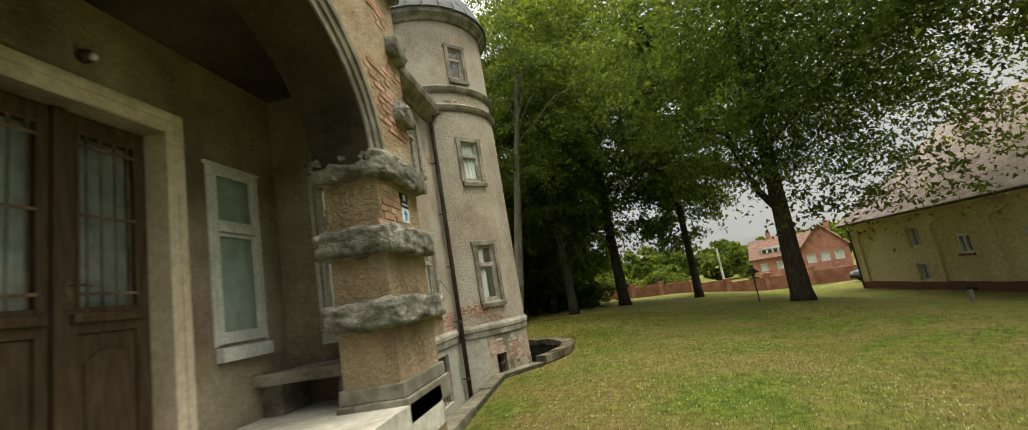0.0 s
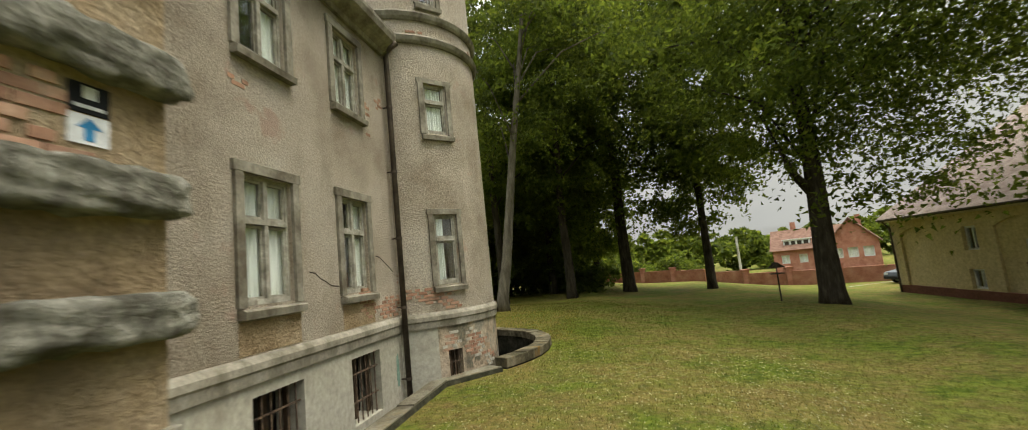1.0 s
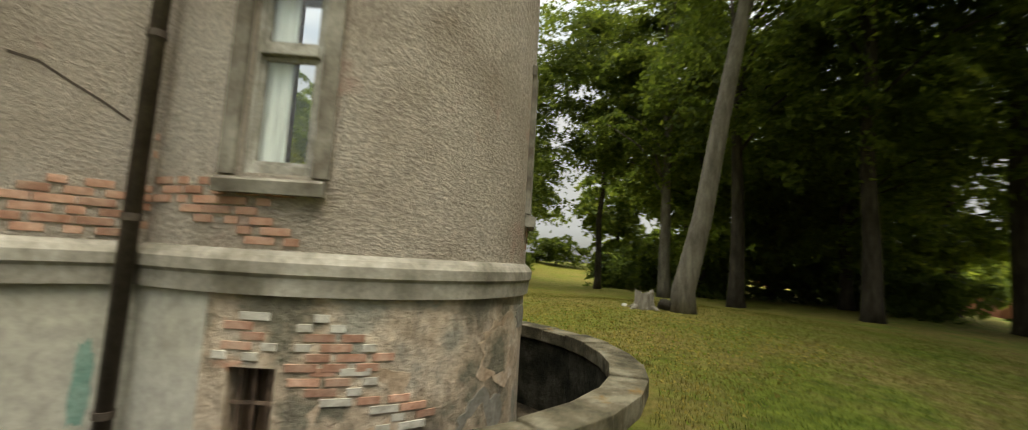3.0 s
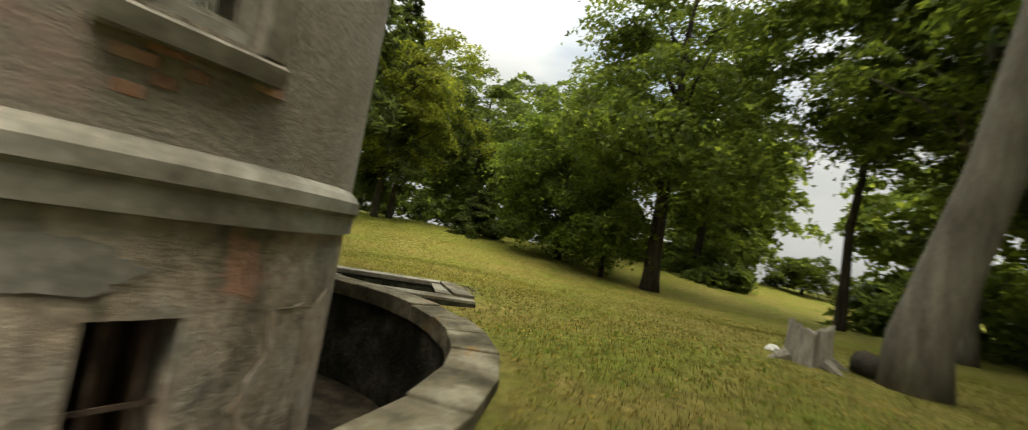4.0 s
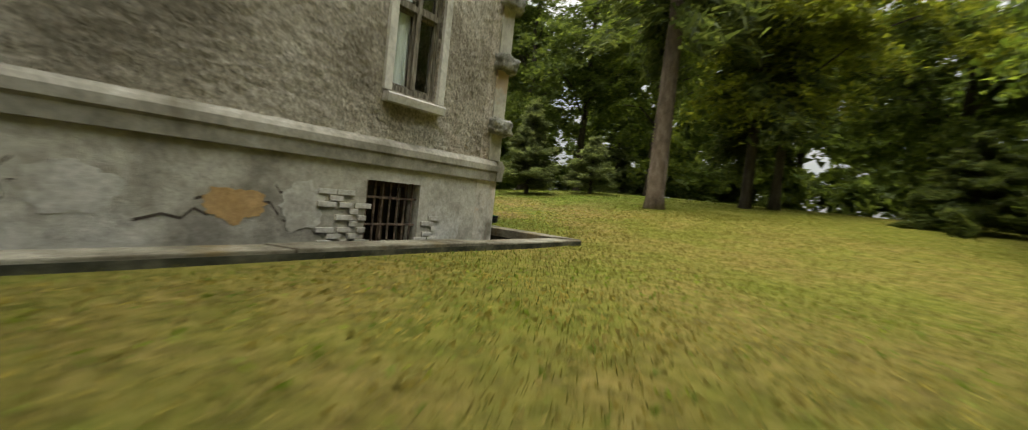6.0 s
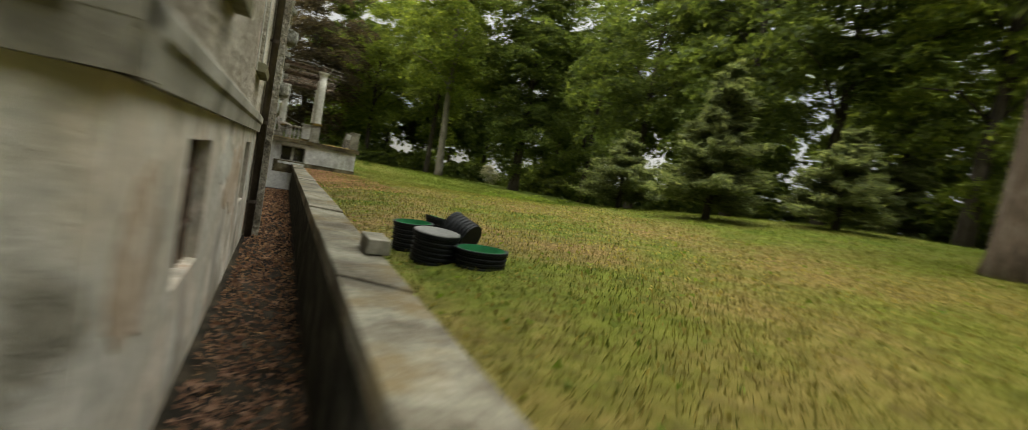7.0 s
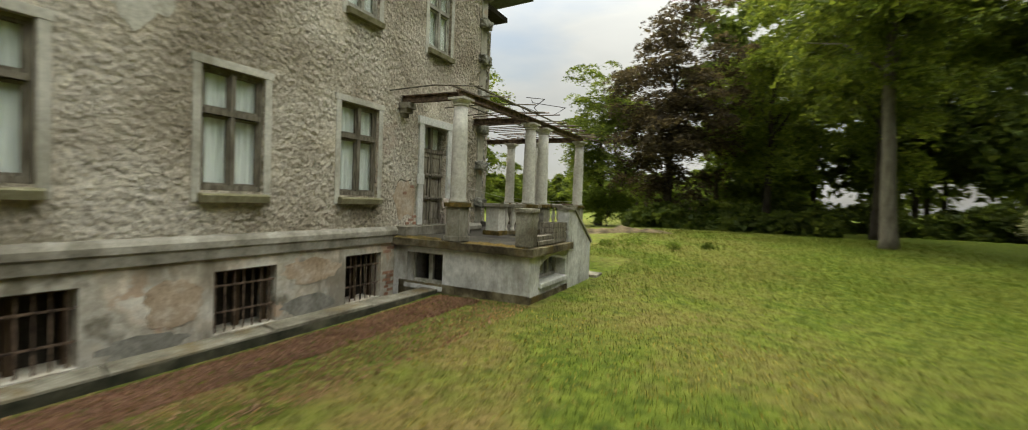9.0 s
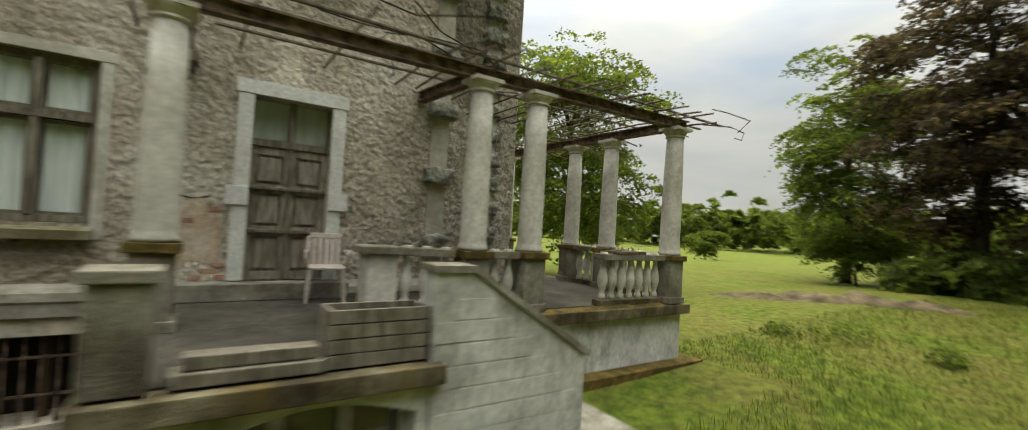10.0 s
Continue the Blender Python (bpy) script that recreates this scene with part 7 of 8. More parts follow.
part("little_roof", Shape().prism(lambda u, n, z: (u, n, z), [(11.9, bz + 1.48), (12.5, bz + 1.48), (12.2, bz + 1.72)], 25.55, 26.05), "bark", perch)
part("stud", Shape().box(straight, 12.18, 12.22, 25.78, 25.82, bz + 1.24, bz + 1.5), "bark", perch)
lamp_post = thing("street_post", "pale concrete post behind the garden wall", "post", at=(19.5, 58, -1.8))
part("post", Shape().tube([(19.5, 58, -2.0), (19.5, 58, 3.4)], [0.16, 0.12], 8), "pale", lamp_post)
bollard = thing("bollard", "short dark bollard in front of the ochre house", "bollard", at=(18.6, 21.5, ground_z(18.6, 21.5)))
part("post", Shape().tube([(18.6, 21.5, ground_z(18.6, 21.5) - 0.1), (18.6, 21.5, ground_z(18.6, 21.5) + 0.5)], 0.09, 12), "concrete", bollard)
part("head", Shape().tube([(18.6, 21.5, ground_z(18.6, 21.5) + 0.5), (18.6, 21.5, ground_z(18.6, 21.5) + 0.62)], [0.12, 0.10], 12), "black", bollard)


# ---------- plants ----------
def leaf_mesh(name, centres, ups, size, material, seed, ratio=0.62, along=None, jitter=1.0):
    """Many small pointed leaves, each at its own angle."""
    r = np.random.RandomState(seed)
    n = len(centres)
    nor = r.normal(size=(n, 3)) * jitter + ups
    nor /= np.linalg.norm(nor, axis=1, keepdims=True) + 1e-9
    ran = r.normal(size=(n, 3)) if along is None else along + r.normal(size=(n, 3)) * 0.35
    tan = ran - nor * (ran * nor).sum(1, keepdims=True)
    tan /= np.linalg.norm(tan, axis=1, keepdims=True) + 1e-9
    bit = np.cross(nor, tan)
    s = (size * r.uniform(0.55, 1.35, n))[:, None]
    c = np.asarray(centres)
    v = np.stack([c + tan * s * 1.1, c - tan * s * 0.7 + bit * s * ratio, c - tan * s * 0.7 - bit * s * ratio], 1).reshape(-1, 3)
    me = bpy.data.meshes.new(name)
    me.vertices.add(3 * n)
    me.vertices.foreach_set("co", v.ravel())
    me.loops.add(3 * n)
    me.loops.foreach_set("vertex_index", np.arange(3 * n))
    me.polygons.add(n)
    me.polygons.foreach_set("loop_start", np.arange(0, 3 * n, 3))
    me.update(calc_edges=True)
    me.materials.append(M[material])
    return me


def crown_points(r, n, cx, cy, z0, z1, rad, clumps, spread=0.145, low=0.30, twig=0.42):
    """Leaf places: leaves in flat sprays, sprays gathered in clumps through a lobed crown. Gives places, spray tilts and clump centres."""
    zc, hz = (z0 + z1) / 2, (z1 - z0) / 2
    d = r.normal(size=(clumps, 3))
    d /= np.linalg.norm(d, axis=1, keepdims=True)
    f = r.uniform(low ** 2, 1.0, clumps) ** 0.5
    lob = 1 + 0.16 * np.sin(3 * np.arctan2(d[:, 1], d[:, 0]) + r.uniform(0, 6)) + 0.12 * r.normal(size=clumps)
    k = np.stack([cx + d[:, 0] * rad * f * lob * 0.88, cy + d[:, 1] * rad * f * lob * 0.88, zc + d[:, 2] * hz * f * 0.94], 1)
    m = max(8, n // 60)
    idx = r.randint(0, clumps, m)
    sig = r.uniform(0.6, 1.4, clumps)[idx][:, None]
    off = np.clip(r.normal(size=(m, 3)), -1.7, 1.7)
    c = k[idx] + off * sig * np.array([rad * spread, rad * spread, rad * spread * 0.42])
    out = c - np.array([cx, cy, zc - 0.3 * hz])
    out /= np.linalg.norm(out, axis=1, keepdims=True) + 1e-6
    tilt = out * 0.8 + r.normal(size=(m, 3)) * 0.3 + np.array([0, 0, 1.3])
    tilt /= np.linalg.norm(tilt, axis=1, keepdims=True)
    own = r.randint(0, m, n)
    p = np.clip(r.normal(size=(n, 3)), -1.8, 1.8) * twig
    nn = tilt[own]
    p -= nn * (p * nn).sum(1, keepdims=True) * 0.82
    p[:, 2] -= 0.25 * (p * p).sum(1) / twig
    return c[own] + p, nn * 0.8, k


def branch_tree(name, label, x, y, h, crown, rad, seed, leaf, bark="bark", trunk=0.3, lean=(0, 0), leaves=11000, size=0.24, clumps=70, shift=(0, 0), fork=False, z=None, group="park trees"):
    """A broad-leaved tree: tapered trunk, limbs that reach into the crown, clumped leaves."""
    r = np.random.RandomState(seed)
    z = ground_z(x, y) if z is None else z
    t = thing(name, label, "tree", group, at=(x, y, z))
    pts, radii = [], []
    for i in range(9):
        f = i / 8
        pts.append((x + lean[0] * f + 0.15 * r.normal() * f, y + lean[1] * f + 0.15 * r.normal() * f, z - 0.15 + (h * 0.82) * f))
        radii.append(max(0.03, trunk * (1 - 0.85 * f) * (1.0 if i else 1.3)))
    pts.insert(1, (x, y, z + 0.5))
    radii.insert(1, trunk * 1.05)
    part("trunk", Shape().tube(pts, radii, 12), bark, t, smooth=True)
    cx, cy = x + lean[0] * 0.8 + shift[0], y + lean[1] * 0.8 + shift[1]
    leaves = int(leaves * 2.25)
    p, ups, k = crown_points(r, leaves, cx, cy, z + crown, z + h, rad, clumps, twig=0.17 + 0.05 * rad)
    order = np.argsort(k[:, 2])
    for j in range(14):
        q = k[order[int((j + 2) * len(order) / 16)]]
        f = min(0.9, max(0.30, ((q[2] - z) - 1.2 - 0.25 * rad) / (h * 0.82)))
        i = int(f * 8)
        a, b = Vector(pts[1 + i]), Vector(pts[min(9, 2 + i)])
        a = a.lerp(b, f * 8 - i)
        m = a.lerp(Vector(q), 0.5) + Vector((0, 0, 0.12 * rad))
        part("limb", Shape().tube([tuple(a), tuple(m), tuple(q)], [trunk * 0.34 * (1 - f * 0.6), trunk * 0.2 * (1 - f * 0.5), 0.02], 6), bark, t, smooth=True)
    if fork:
        part("limb", Shape().tube([(x, y, z + 4.4), (x - 0.8, y - 0.3, z + 5.4), (x - 1.7, y - 0.5, z + 8.0)], [trunk * 0.45, trunk * 0.36, trunk * 0.2], 8), bark, t, smooth=True)
    c = new("crown", leaf_mesh("crown", p, ups, size * 0.50, leaf, seed))
    c.parent = t
    c.matrix_parent_inverse = t.matrix_world.inverted()
    return t


def needle_tree(name, label, x, y, h, rad, seed, leaf, bark="bark", trunk=0.12, clear=0.3, leaves=7000, size=0.16, droop=0.25, whorls=16, z=None, group="conifers", open_top=1.0):
    """A conifer: straight trunk, whorls of boughs, sprays of needles along them."""
    r = np.random.RandomState(seed)
    z = ground_z(x, y) if z is None else z
    t = thing(name, label, "tree", group, at=(x, y, z))
    part("trunk", Shape().tube([(x, y, z - 0.2), (x, y, z + 0.4), (x + 0.05, y, z + h * 0.5), (x, y, z + h)], [trunk * 1.3, trunk, trunk * 0.65, 0.015], 10), bark, t, smooth=True)
    pts, alo = [], []
    boughs = Shape()
    for w in range(whorls):
        f = (w + 0.5) / whorls
        zz = z + clear + (h - clear) * f
        reach = rad * ((1 - f) ** 0.8) * open_top + 0.12
        for b in range(7):
            a = r.uniform(0, 2 * math.pi)
            ln = reach * r.uniform(0.55, 1.12)
            dz = -droop * ln + r.normal() * 0.1
            end = np.array([x + ln * math.cos(a), y + ln * math.sin(a), zz + dz])
            st = np.array([x, y, zz])
            if b < 4:
                boughs.tube([tuple(st), tuple(st * 0.5 + end * 0.5 + np.array([0, 0, 0.05 * ln])), tuple(end)], [trunk * 0.22 * (1 - f) + 0.006, 0.01, 0.004], 4)
            m = max(3, int(1.7 * leaves / (whorls * 7) * (0.4 + 1.2 * (1 - f))))
            g_ = r.uniform(0.12, 1.0, m) ** 0.7
            pt = st + (end - st) * g_[:, None] + r.normal(size=(m, 3)) * np.array([0.10, 0.10, 0.055]) * (0.4 + ln * 0.55)
            pts.append(pt)
            alo.append(np.tile((end - st) / (ln + 0.01), (m, 1)))
    part("bough", boughs, bark, t)
    p, al = np.concatenate(pts), np.concatenate(alo)
    c = new("crown", leaf_mesh("crown", p, np.tile((0, 0, 0.8), (len(p), 1)), size, leaf, seed, 0.24, al))
    c.parent = t
    c.matrix_parent_inverse = t.matrix_world.inverted()
    return t


# front lawn
branch_tree("linden_tree", "large old linden with a dark trunk and spreading crown", 13.6, 24.2, 23, 3.3, 9.7, 1, "leaf_linden", trunk=0.46, leaves=46000, size=0.22, clumps=300, shift=(2.6, -2.2), fork=True)
branch_tree("linden_tree", "tall linden with a straight dark trunk", 6.3, 36.4, 29, 4.2, 7.4, 2, "leaf_linden", trunk=0.42, leaves=31000, size=0.26, clumps=130)
branch_tree("linden_tree", "leafy linden with a low crown", 11.6, 36.0, 26, 2.2, 6.2, 3, "leaf_linden", trunk=0.30, leaves=33000, size=0.275, clumps=120)
branch_tree("leaning_tree", "grey-barked tree leaning over the lawn", 0.22, 23.05, 23, 5.2, 5.8, 4, "leaf_linden", "grey_bark", 0.25, (2.6, 1.9), 13500, 0.19, 60)
branch_tree("park_tree", "shaded tree in the thicket beyond the tower", -1.6, 31.6, 23, 2.6, 4.2, 5, "leaf_linden", leaves=8000, size=0.26)
branch_tree("park_tree", "shaded tree in the thicket beyond the tower", 2.6, 31.8, 27, 3.2, 5.8, 6, "leaf_linden", leaves=23000, size=0.25, clumps=110)
branch_tree("park_tree", "dense dark tree with foliage down to the grass", 0.8, 38.5, 15, 0.8, 4.8, 7, "leaf_linden", leaves=8500, size=0.3)
branch_tree("park_tree", "dense dark tree with foliage down to the grass", -5.5, 37.5, 17, 1.0, 5.2, 8, "leaf_dark", leaves=8500, size=0.3)
branch_tree("park_tree", "dark tree at the edge of the thicket", 4.2, 44.0, 16, 1.0, 4.0, 9, "leaf_dark", leaves=9000, size=0.3)
branch_tree("park_tree", "broad tree beside the ochre house", 19.0, 12.5, 17, 6.5, 5.6, 10, "leaf_linden", leaves=13000, size=0.24, trunk=0.35)
# park beyond the end wall
branch_tree("park_bush", "low green bush in a gap of the park wood", -25.0, 48.8, 3.4, 0.2, 3.0, 41, "leaf_linden", leaves=2600, size=0.3, clumps=30, trunk=0.1)
branch_tree("park_tree", "tall thin-stemmed tree with a high crown", -10.4, 35.0, 20, 5.4, 5.0, 40, "leaf_linden", leaves=13000, size=0.26, clumps=80, trunk=0.2)
branch_tree("park_tree", "tall shaded tree at the edge of the park", -5.6, 33.6, 19, 1.6, 4.1, 11, "leaf_dark", "grey_bark", leaves=11000, size=0.25, clumps=90)
branch_tree("park_tree", "tall shaded tree with a dark trunk", -15.0, 29.5, 19, 1.8, 5.7, 12, "leaf_linden", leaves=17500, size=0.25, clumps=90, trunk=0.38)
branch_tree("maple_tree", "bright green maple bushing down to the grass", -21.2, 27.2, 9.0, 0.4, 4.3, 13, "leaf_bright", leaves=15000, size=0.22, clumps=80, trunk=0.2)
branch_tree("maple_tree", "bright green young maple at the lawn edge", -17.0, 28.0, 5.0, 0.3, 2.6, 14, "leaf_bright", leaves=8000, size=0.19, clumps=50, trunk=0.12)
branch_tree("park_tree", "dark rounded tree in the park", -32.0, 23.5, 14.5, 1.2, 5.4, 15, "leaf_deep", leaves=12000, size=0.3)
branch_tree("park_tree", "dark tree behind the maple", -28.5, 32.0, 15.5, 1.0, 5.6, 16, "leaf_linden", leaves=12000, size=0.3)
branch_tree("park_tree", "tall tree deep in the park", -23.5, 38.0, 18, 1.5, 4.4, 17, "leaf_linden", leaves=11000, size=0.32)
branch_tree("golden_tree", "tree with golden green foliage behind the pine", -27.4, 17.6, 14.5, 1.9, 4.6, 18, "leaf_yellow", leaves=13000, size=0.22, clumps=75, trunk=0.2)
needle_tree("pine_tree", "tall pine with a bare reddish trunk", -22.7, 14.4, 22, 3.4, 19, "needle", "pine_bark", 0.34, 7.0, 11000, 0.26, 0.75, 22)
needle_tree("spruce_tree", "dark drooping spruce among golden leaves", -26.5, 16.7, 17, 2.5, 20, "needle", "bark", 0.22, 3.2, 9000, 0.24, 0.85, 20)
needle_tree("spruce_tree", "small dark spruce in front of the wood", -37.0, 6.5, 5.5, 2.4, 21, "needle_blue", "bark", 0.12, 0.2, 6000, 0.2, 0.2, 14)
needle_tree("spruce_bush", "low dark conifer bush by the path", -25.4, 23.0, 3.0, 2.0, 22, "needle", "bark", 0.08, 0.1, 5000, 0.18, 0.1, 10)
# behind the garden front
needle_tree("young_pine", "young grey-green pine on the lawn", -23.3, 8.4, 4.1, 1.4, 23, "needle_blue", "bark", 0.09, 0.35, 20000, 0.09, -0.15, 18, group="young pines")
needle_tree("young_pine", "low bushy young pine", -23.9, 4.1, 2.7, 1.4, 24, "needle_blue", "bark", 0.08, 0.2, 16000, 0.085, -0.2, 12, group="young pines")
needle_tree("young_pine", "bushy young pine at the wood edge", -26.5, 9.9, 2.7, 1.35, 25, "needle_blue", "bark", 0.08, 0.2, 14000, 0.09, -0.15, 12, group="young pines")
branch_tree("park_tree", "tree with a pale slanting trunk", -25.3, -21.8, 23, 3.6, 5.0, 26, "leaf_dark", "grey_bark", 0.33, (0.9, 0.3), 13000, 0.27, 80)
branch_tree("park_tree", "broad tree with foliage low over the grass", -31.3, -19.0, 23, 0.25, 4.4, 27, "leaf_deep", leaves=27000, size=0.27, clumps=190, trunk=0.45)
branch_tree("park_tree", "tall tree at the edge of the wood", -26.5, -30.0, 24, 3.0, 6.4, 28, "leaf_dark", leaves=17000, size=0.29)
branch_tree("copper_beech", "dark purple copper beech by the meadow", -14.4, -32.5, 18, 0.9, 5.2, 29, "leaf_copper", "bark", 0.36, (0, 0), 17000, 0.26, 90)
branch_tree("park_tree", "light green tree beyond the copper beech", -8.0, -36.5, 15, 1.6, 5.0, 30, "leaf_linden", leaves=13000, size=0.25)
branch_tree("park_tree", "broad green tree beside the copper beech", -21.0, -35.0, 17, 3.0, 6.0, 31, "leaf_dark", leaves=12000, size=0.3)
branch_tree("park_tree", "green tree rising behind the terrace", -3.2, -19.0, 11.5, 0.8, 4.4, 32, "leaf_linden", leaves=15000, size=0.2, clumps=90, trunk=0.22)
branch_tree("park_tree", "dark tree in the wood behind the pines", -34.0, -7.0, 22, 1.2, 6.0, 33, "leaf_deep", leaves=16000, size=0.3)
branch_tree("park_tree", "dark tree in the wood behind the pines", -36.0, 4.0, 21, 1.6, 5.6, 34, "leaf_deep", leaves=11000, size=0.3)
branch_tree("park_tree", "tall dark tree in the wood", -38.5, -19.0, 24, 1.4, 6.2, 35, "leaf_deep", leaves=11000, size=0.32)
branch_tree("park_tree", "leafy tree behind the young pines", -34.0, 0.5, 20, 0.8, 5.0, 42, "leaf_deep", leaves=13000, size=0.26, clumps=90)
branch_tree("park_tree", "leafy tree behind the young pines", -35.5, 9.5, 19, 0.9, 4.6, 43, "leaf_dark", leaves=12000, size=0.26, clumps=80)
branch_tree("flowering_bush", "bush with white blossom at the wood edge", -34.0, -31.0, 2.4, 0.2, 1.4, 36, "blossom", leaves=1500, size=0.14, clumps=40, trunk=0.06)
branch_tree("meadow_bush", "round green bush alone in the meadow", 14.0, -56.0, 4.0, 0.2, 2.6, 37, "leaf_bright", leaves=3500, size=0.3, clumps=40, trunk=0.1)
branch_tree("meadow_bush", "willow bush beside the copper beech", -9.4, -34.0, 3.4, 0.2, 2.2, 38, "leaf_bright", leaves=5000, size=0.17, clumps=40, trunk=0.06)


def wood_stuff(name, label, spots, per, size, material, seed, trunks=True):
    """A stretch of wood that nobody could count: crowns, undergrowth and stems in one mesh each."""
    r = np.random.RandomState(seed)
    pts, tilts, stems = [], [], Shape()
    for x, y, h, rad in spots:
        z = ground_z(x, y) if abs(x) < 300 and abs(y) < 300 else 0.0
        p, u_, _ = crown_points(r, int(per * 2.5), x, y, z + h * 0.05, z + h, rad, 30, 0.22, twig=0.3 + 0.07 * rad)
        pts.append(p)
        tilts.append(u_)
        if trunks:
            stems.tube([(x, y, z - 0.2), (x + r.normal() * 0.3, y + r.normal() * 0.3, z + h * 0.6)], [0.28, 0.12], 6)
    p = np.concatenate(pts)
    o = tagged(new(name, leaf_mesh(name, p, np.concatenate(tilts), size * 0.74, material, seed)), label, "wood", kind="stuff")
    if trunks:
        part("stems", stems, "bark", o)
    return o


r0 = np.random.RandomState(77)
spots_n = [(-44 + 46 * (i + r0.uniform(-0.4, 0.4)) / 16, 44 + r0.uniform(-3, 14), r0.uniform(14, 20), r0.uniform(3.6, 5.4)) for i in range(17)]
spots_w = [(-43 - r0.uniform(-2, 14), -42 + 84 * (i + r0.uniform(-0.4, 0.4)) / 24, r0.uniform(17, 24), r0.uniform(3.8, 5.6)) for i in range(25)]
spots_s = [(-42 + 24 * (i + r0.uniform(-0.4, 0.4)) / 9, -42 - r0.uniform(-3, 12), r0.uniform(17, 23), r0.uniform(3.8, 5.4)) for i in range(10)]
def open_view(spots, x0, y0, az):
    """Leaves out the trees of a wood that would close a gap in it."""
    c, s_ = math.cos(radians(az)), math.sin(radians(az))
    return [q for q in spots if abs((q[0] - x0) * s_ - (q[1] - y0) * c) > q[3] * 0.95 + 1.0 or (q[0] - x0) * c + (q[1] - y0) * s_ < 0]


spots_n, spots_w = open_view(spots_n, 3.6, 17.9, 132.5), open_view(spots_w, 3.6, 17.9, 132.5)
wood_stuff("park_wood_north", "dense shaded park wood of mixed trees", spots_n, 3000, 0.44, "leaf_dark", 101)
wood_stuff("park_wood_west", "dense shaded park wood of mixed trees", spots_w, 2900, 0.46, "leaf_deep", 102)
wood_stuff("park_wood_south", "dark wood edge beyond the lawn", spots_s, 3200, 0.42, "leaf_deep", 103)
brush = [(-40 + 44 * (i + r0.uniform(-0.4, 0.4)) / 26, 40 + r0.uniform(-2.5, 2.5), r0.uniform(1.5, 3.5), r0.uniform(1.4, 2.4)) for i in range(27)]
brush += [(-39 + r0.uniform(-2, 2), -36 + 70 * (i + r0.uniform(-0.4, 0.4)) / 36, r0.uniform(1.5, 3.8), r0.uniform(1.4, 2.4)) for i in range(37)]
brush += [(-38 + 24 * (i + r0.uniform(-0.4, 0.4)) / 14, -38 + r0.uniform(-2, 2), r0.uniform(1.5, 3.0), r0.uniform(1.3, 2.2)) for i in range(15)]
brush += [(-12.6 - 1.15 * i, -31.2 + r0.uniform(-0.8, 0.8), r0.uniform(1.1, 1.9), r0.uniform(1.2, 1.7)) for i in range(11)]
brush = open_view(brush, 3.6, 17.9, 132.5)
wood_stuff("undergrowth", "dark undergrowth at the foot of the wood", brush, 620, 0.30, "leaf_deep", 104, False)
far_spots = []
for i in range(230):
    a = radians(-6 + 112 * i / 230)
    d = r0.uniform(150, 215)
    far_spots.append((-15 + d * math.sin(a), -5 - d * math.cos(a), r0.uniform(14, 19), r0.uniform(8, 11)))
wood_stuff("far_wood", "distant wood beyond the meadow", far_spots, 320, 1.3, "leaf_linden", 105, False)
hedge = [(FA.x + (FB.x - FA.x) * f + 2.5 + r0.uniform(-1, 2.5), FA.y + (FB.y - FA.y) * f + 3.2 + r0.uniform(-1, 4), r0.uniform(1.8, 4.2), r0.uniform(1.2, 2.4)) for f in [i / 26 for i in range(3, 26)]]
wood_stuff("road_hedge", "garden bushes behind the brick wall", [q for q in hedge if not 16 < q[0] < 30], 700, 0.26, "leaf_linden", 107, False)
far_n = [(-60 + 150 * (i + r0.uniform(-0.4, 0.4)) / 40, 118 + r0.uniform(-6, 40), r0.uniform(7, 12), r0.uniform(5, 8)) for i in range(41)]
far_n += [(-50 + 150 * (i + r0.uniform(-0.4, 0.4)) / 40, 92 + r0.uniform(-4, 10), r0.uniform(5, 9), r0.uniform(3, 5)) for i in range(41)]
wood_stuff("far_wood_road", "distant trees beyond the road", far_n, 360, 0.8, "leaf_linden", 106, False)

# stump with a chunk of dead wood beside the leaning tree
sz = ground_z(-0.48, 22.52)
stump = thing("tree_stump", "silvery rotten tree stump on the lawn", "stump", at=(-0.48, 22.52, sz))
st = Shape()
pts = [(0.205 + 0.03 * math.sin(5 * a) + 0.02 * math.sin(9 * a + 1), a) for a in [2 * math.pi * i / 28 for i in range(28)]]
st.v = [(-0.48 + r * 1.25 * math.cos(a), 22.52 + r * 1.25 * math.sin(a), sz - 0.1) for r, a in pts] + [(-0.48 + r * math.cos(a), 22.52 + r * math.sin(a), sz + 0.20) for r, a in pts] + [(-0.48 + r * 0.96 * math.cos(a), 22.52 + r * 0.96 * math.sin(a), sz + 0.40 + 0.05 * math.sin(2 * a) + 0.025 * math.sin(11 * a)) for r, a in pts] + [(-0.48 + r * 0.55 * math.cos(a), 22.52 + r * 0.55 * math.sin(a), sz + 0.34) for r, a in pts]
st.f = [(28 * j + i, 28 * j + (i + 1) % 28, 28 * (j + 1) + (i + 1) % 28, 28 * (j + 1) + i) for j in range(3) for i in range(28)] + [tuple(84 + i for i in range(28))]
part("body", st, "stump", stump)
for i in range(5):
    a = 1.1 * i
    part("root", Shape().tube([(-0.48 + 0.22 * math.cos(a), 22.52 + 0.22 * math.sin(a), sz + 0.05), (-0.48 + 0.42 * math.cos(a), 22.52 + 0.42 * math.sin(a), sz - 0.03)], [0.07, 0.025], 7), "stump", stump)
chunk = thing("dead_branch", "heap of brown dead wood at the foot of the leaning tree", "log", at=(-0.15, 23.0, sz))
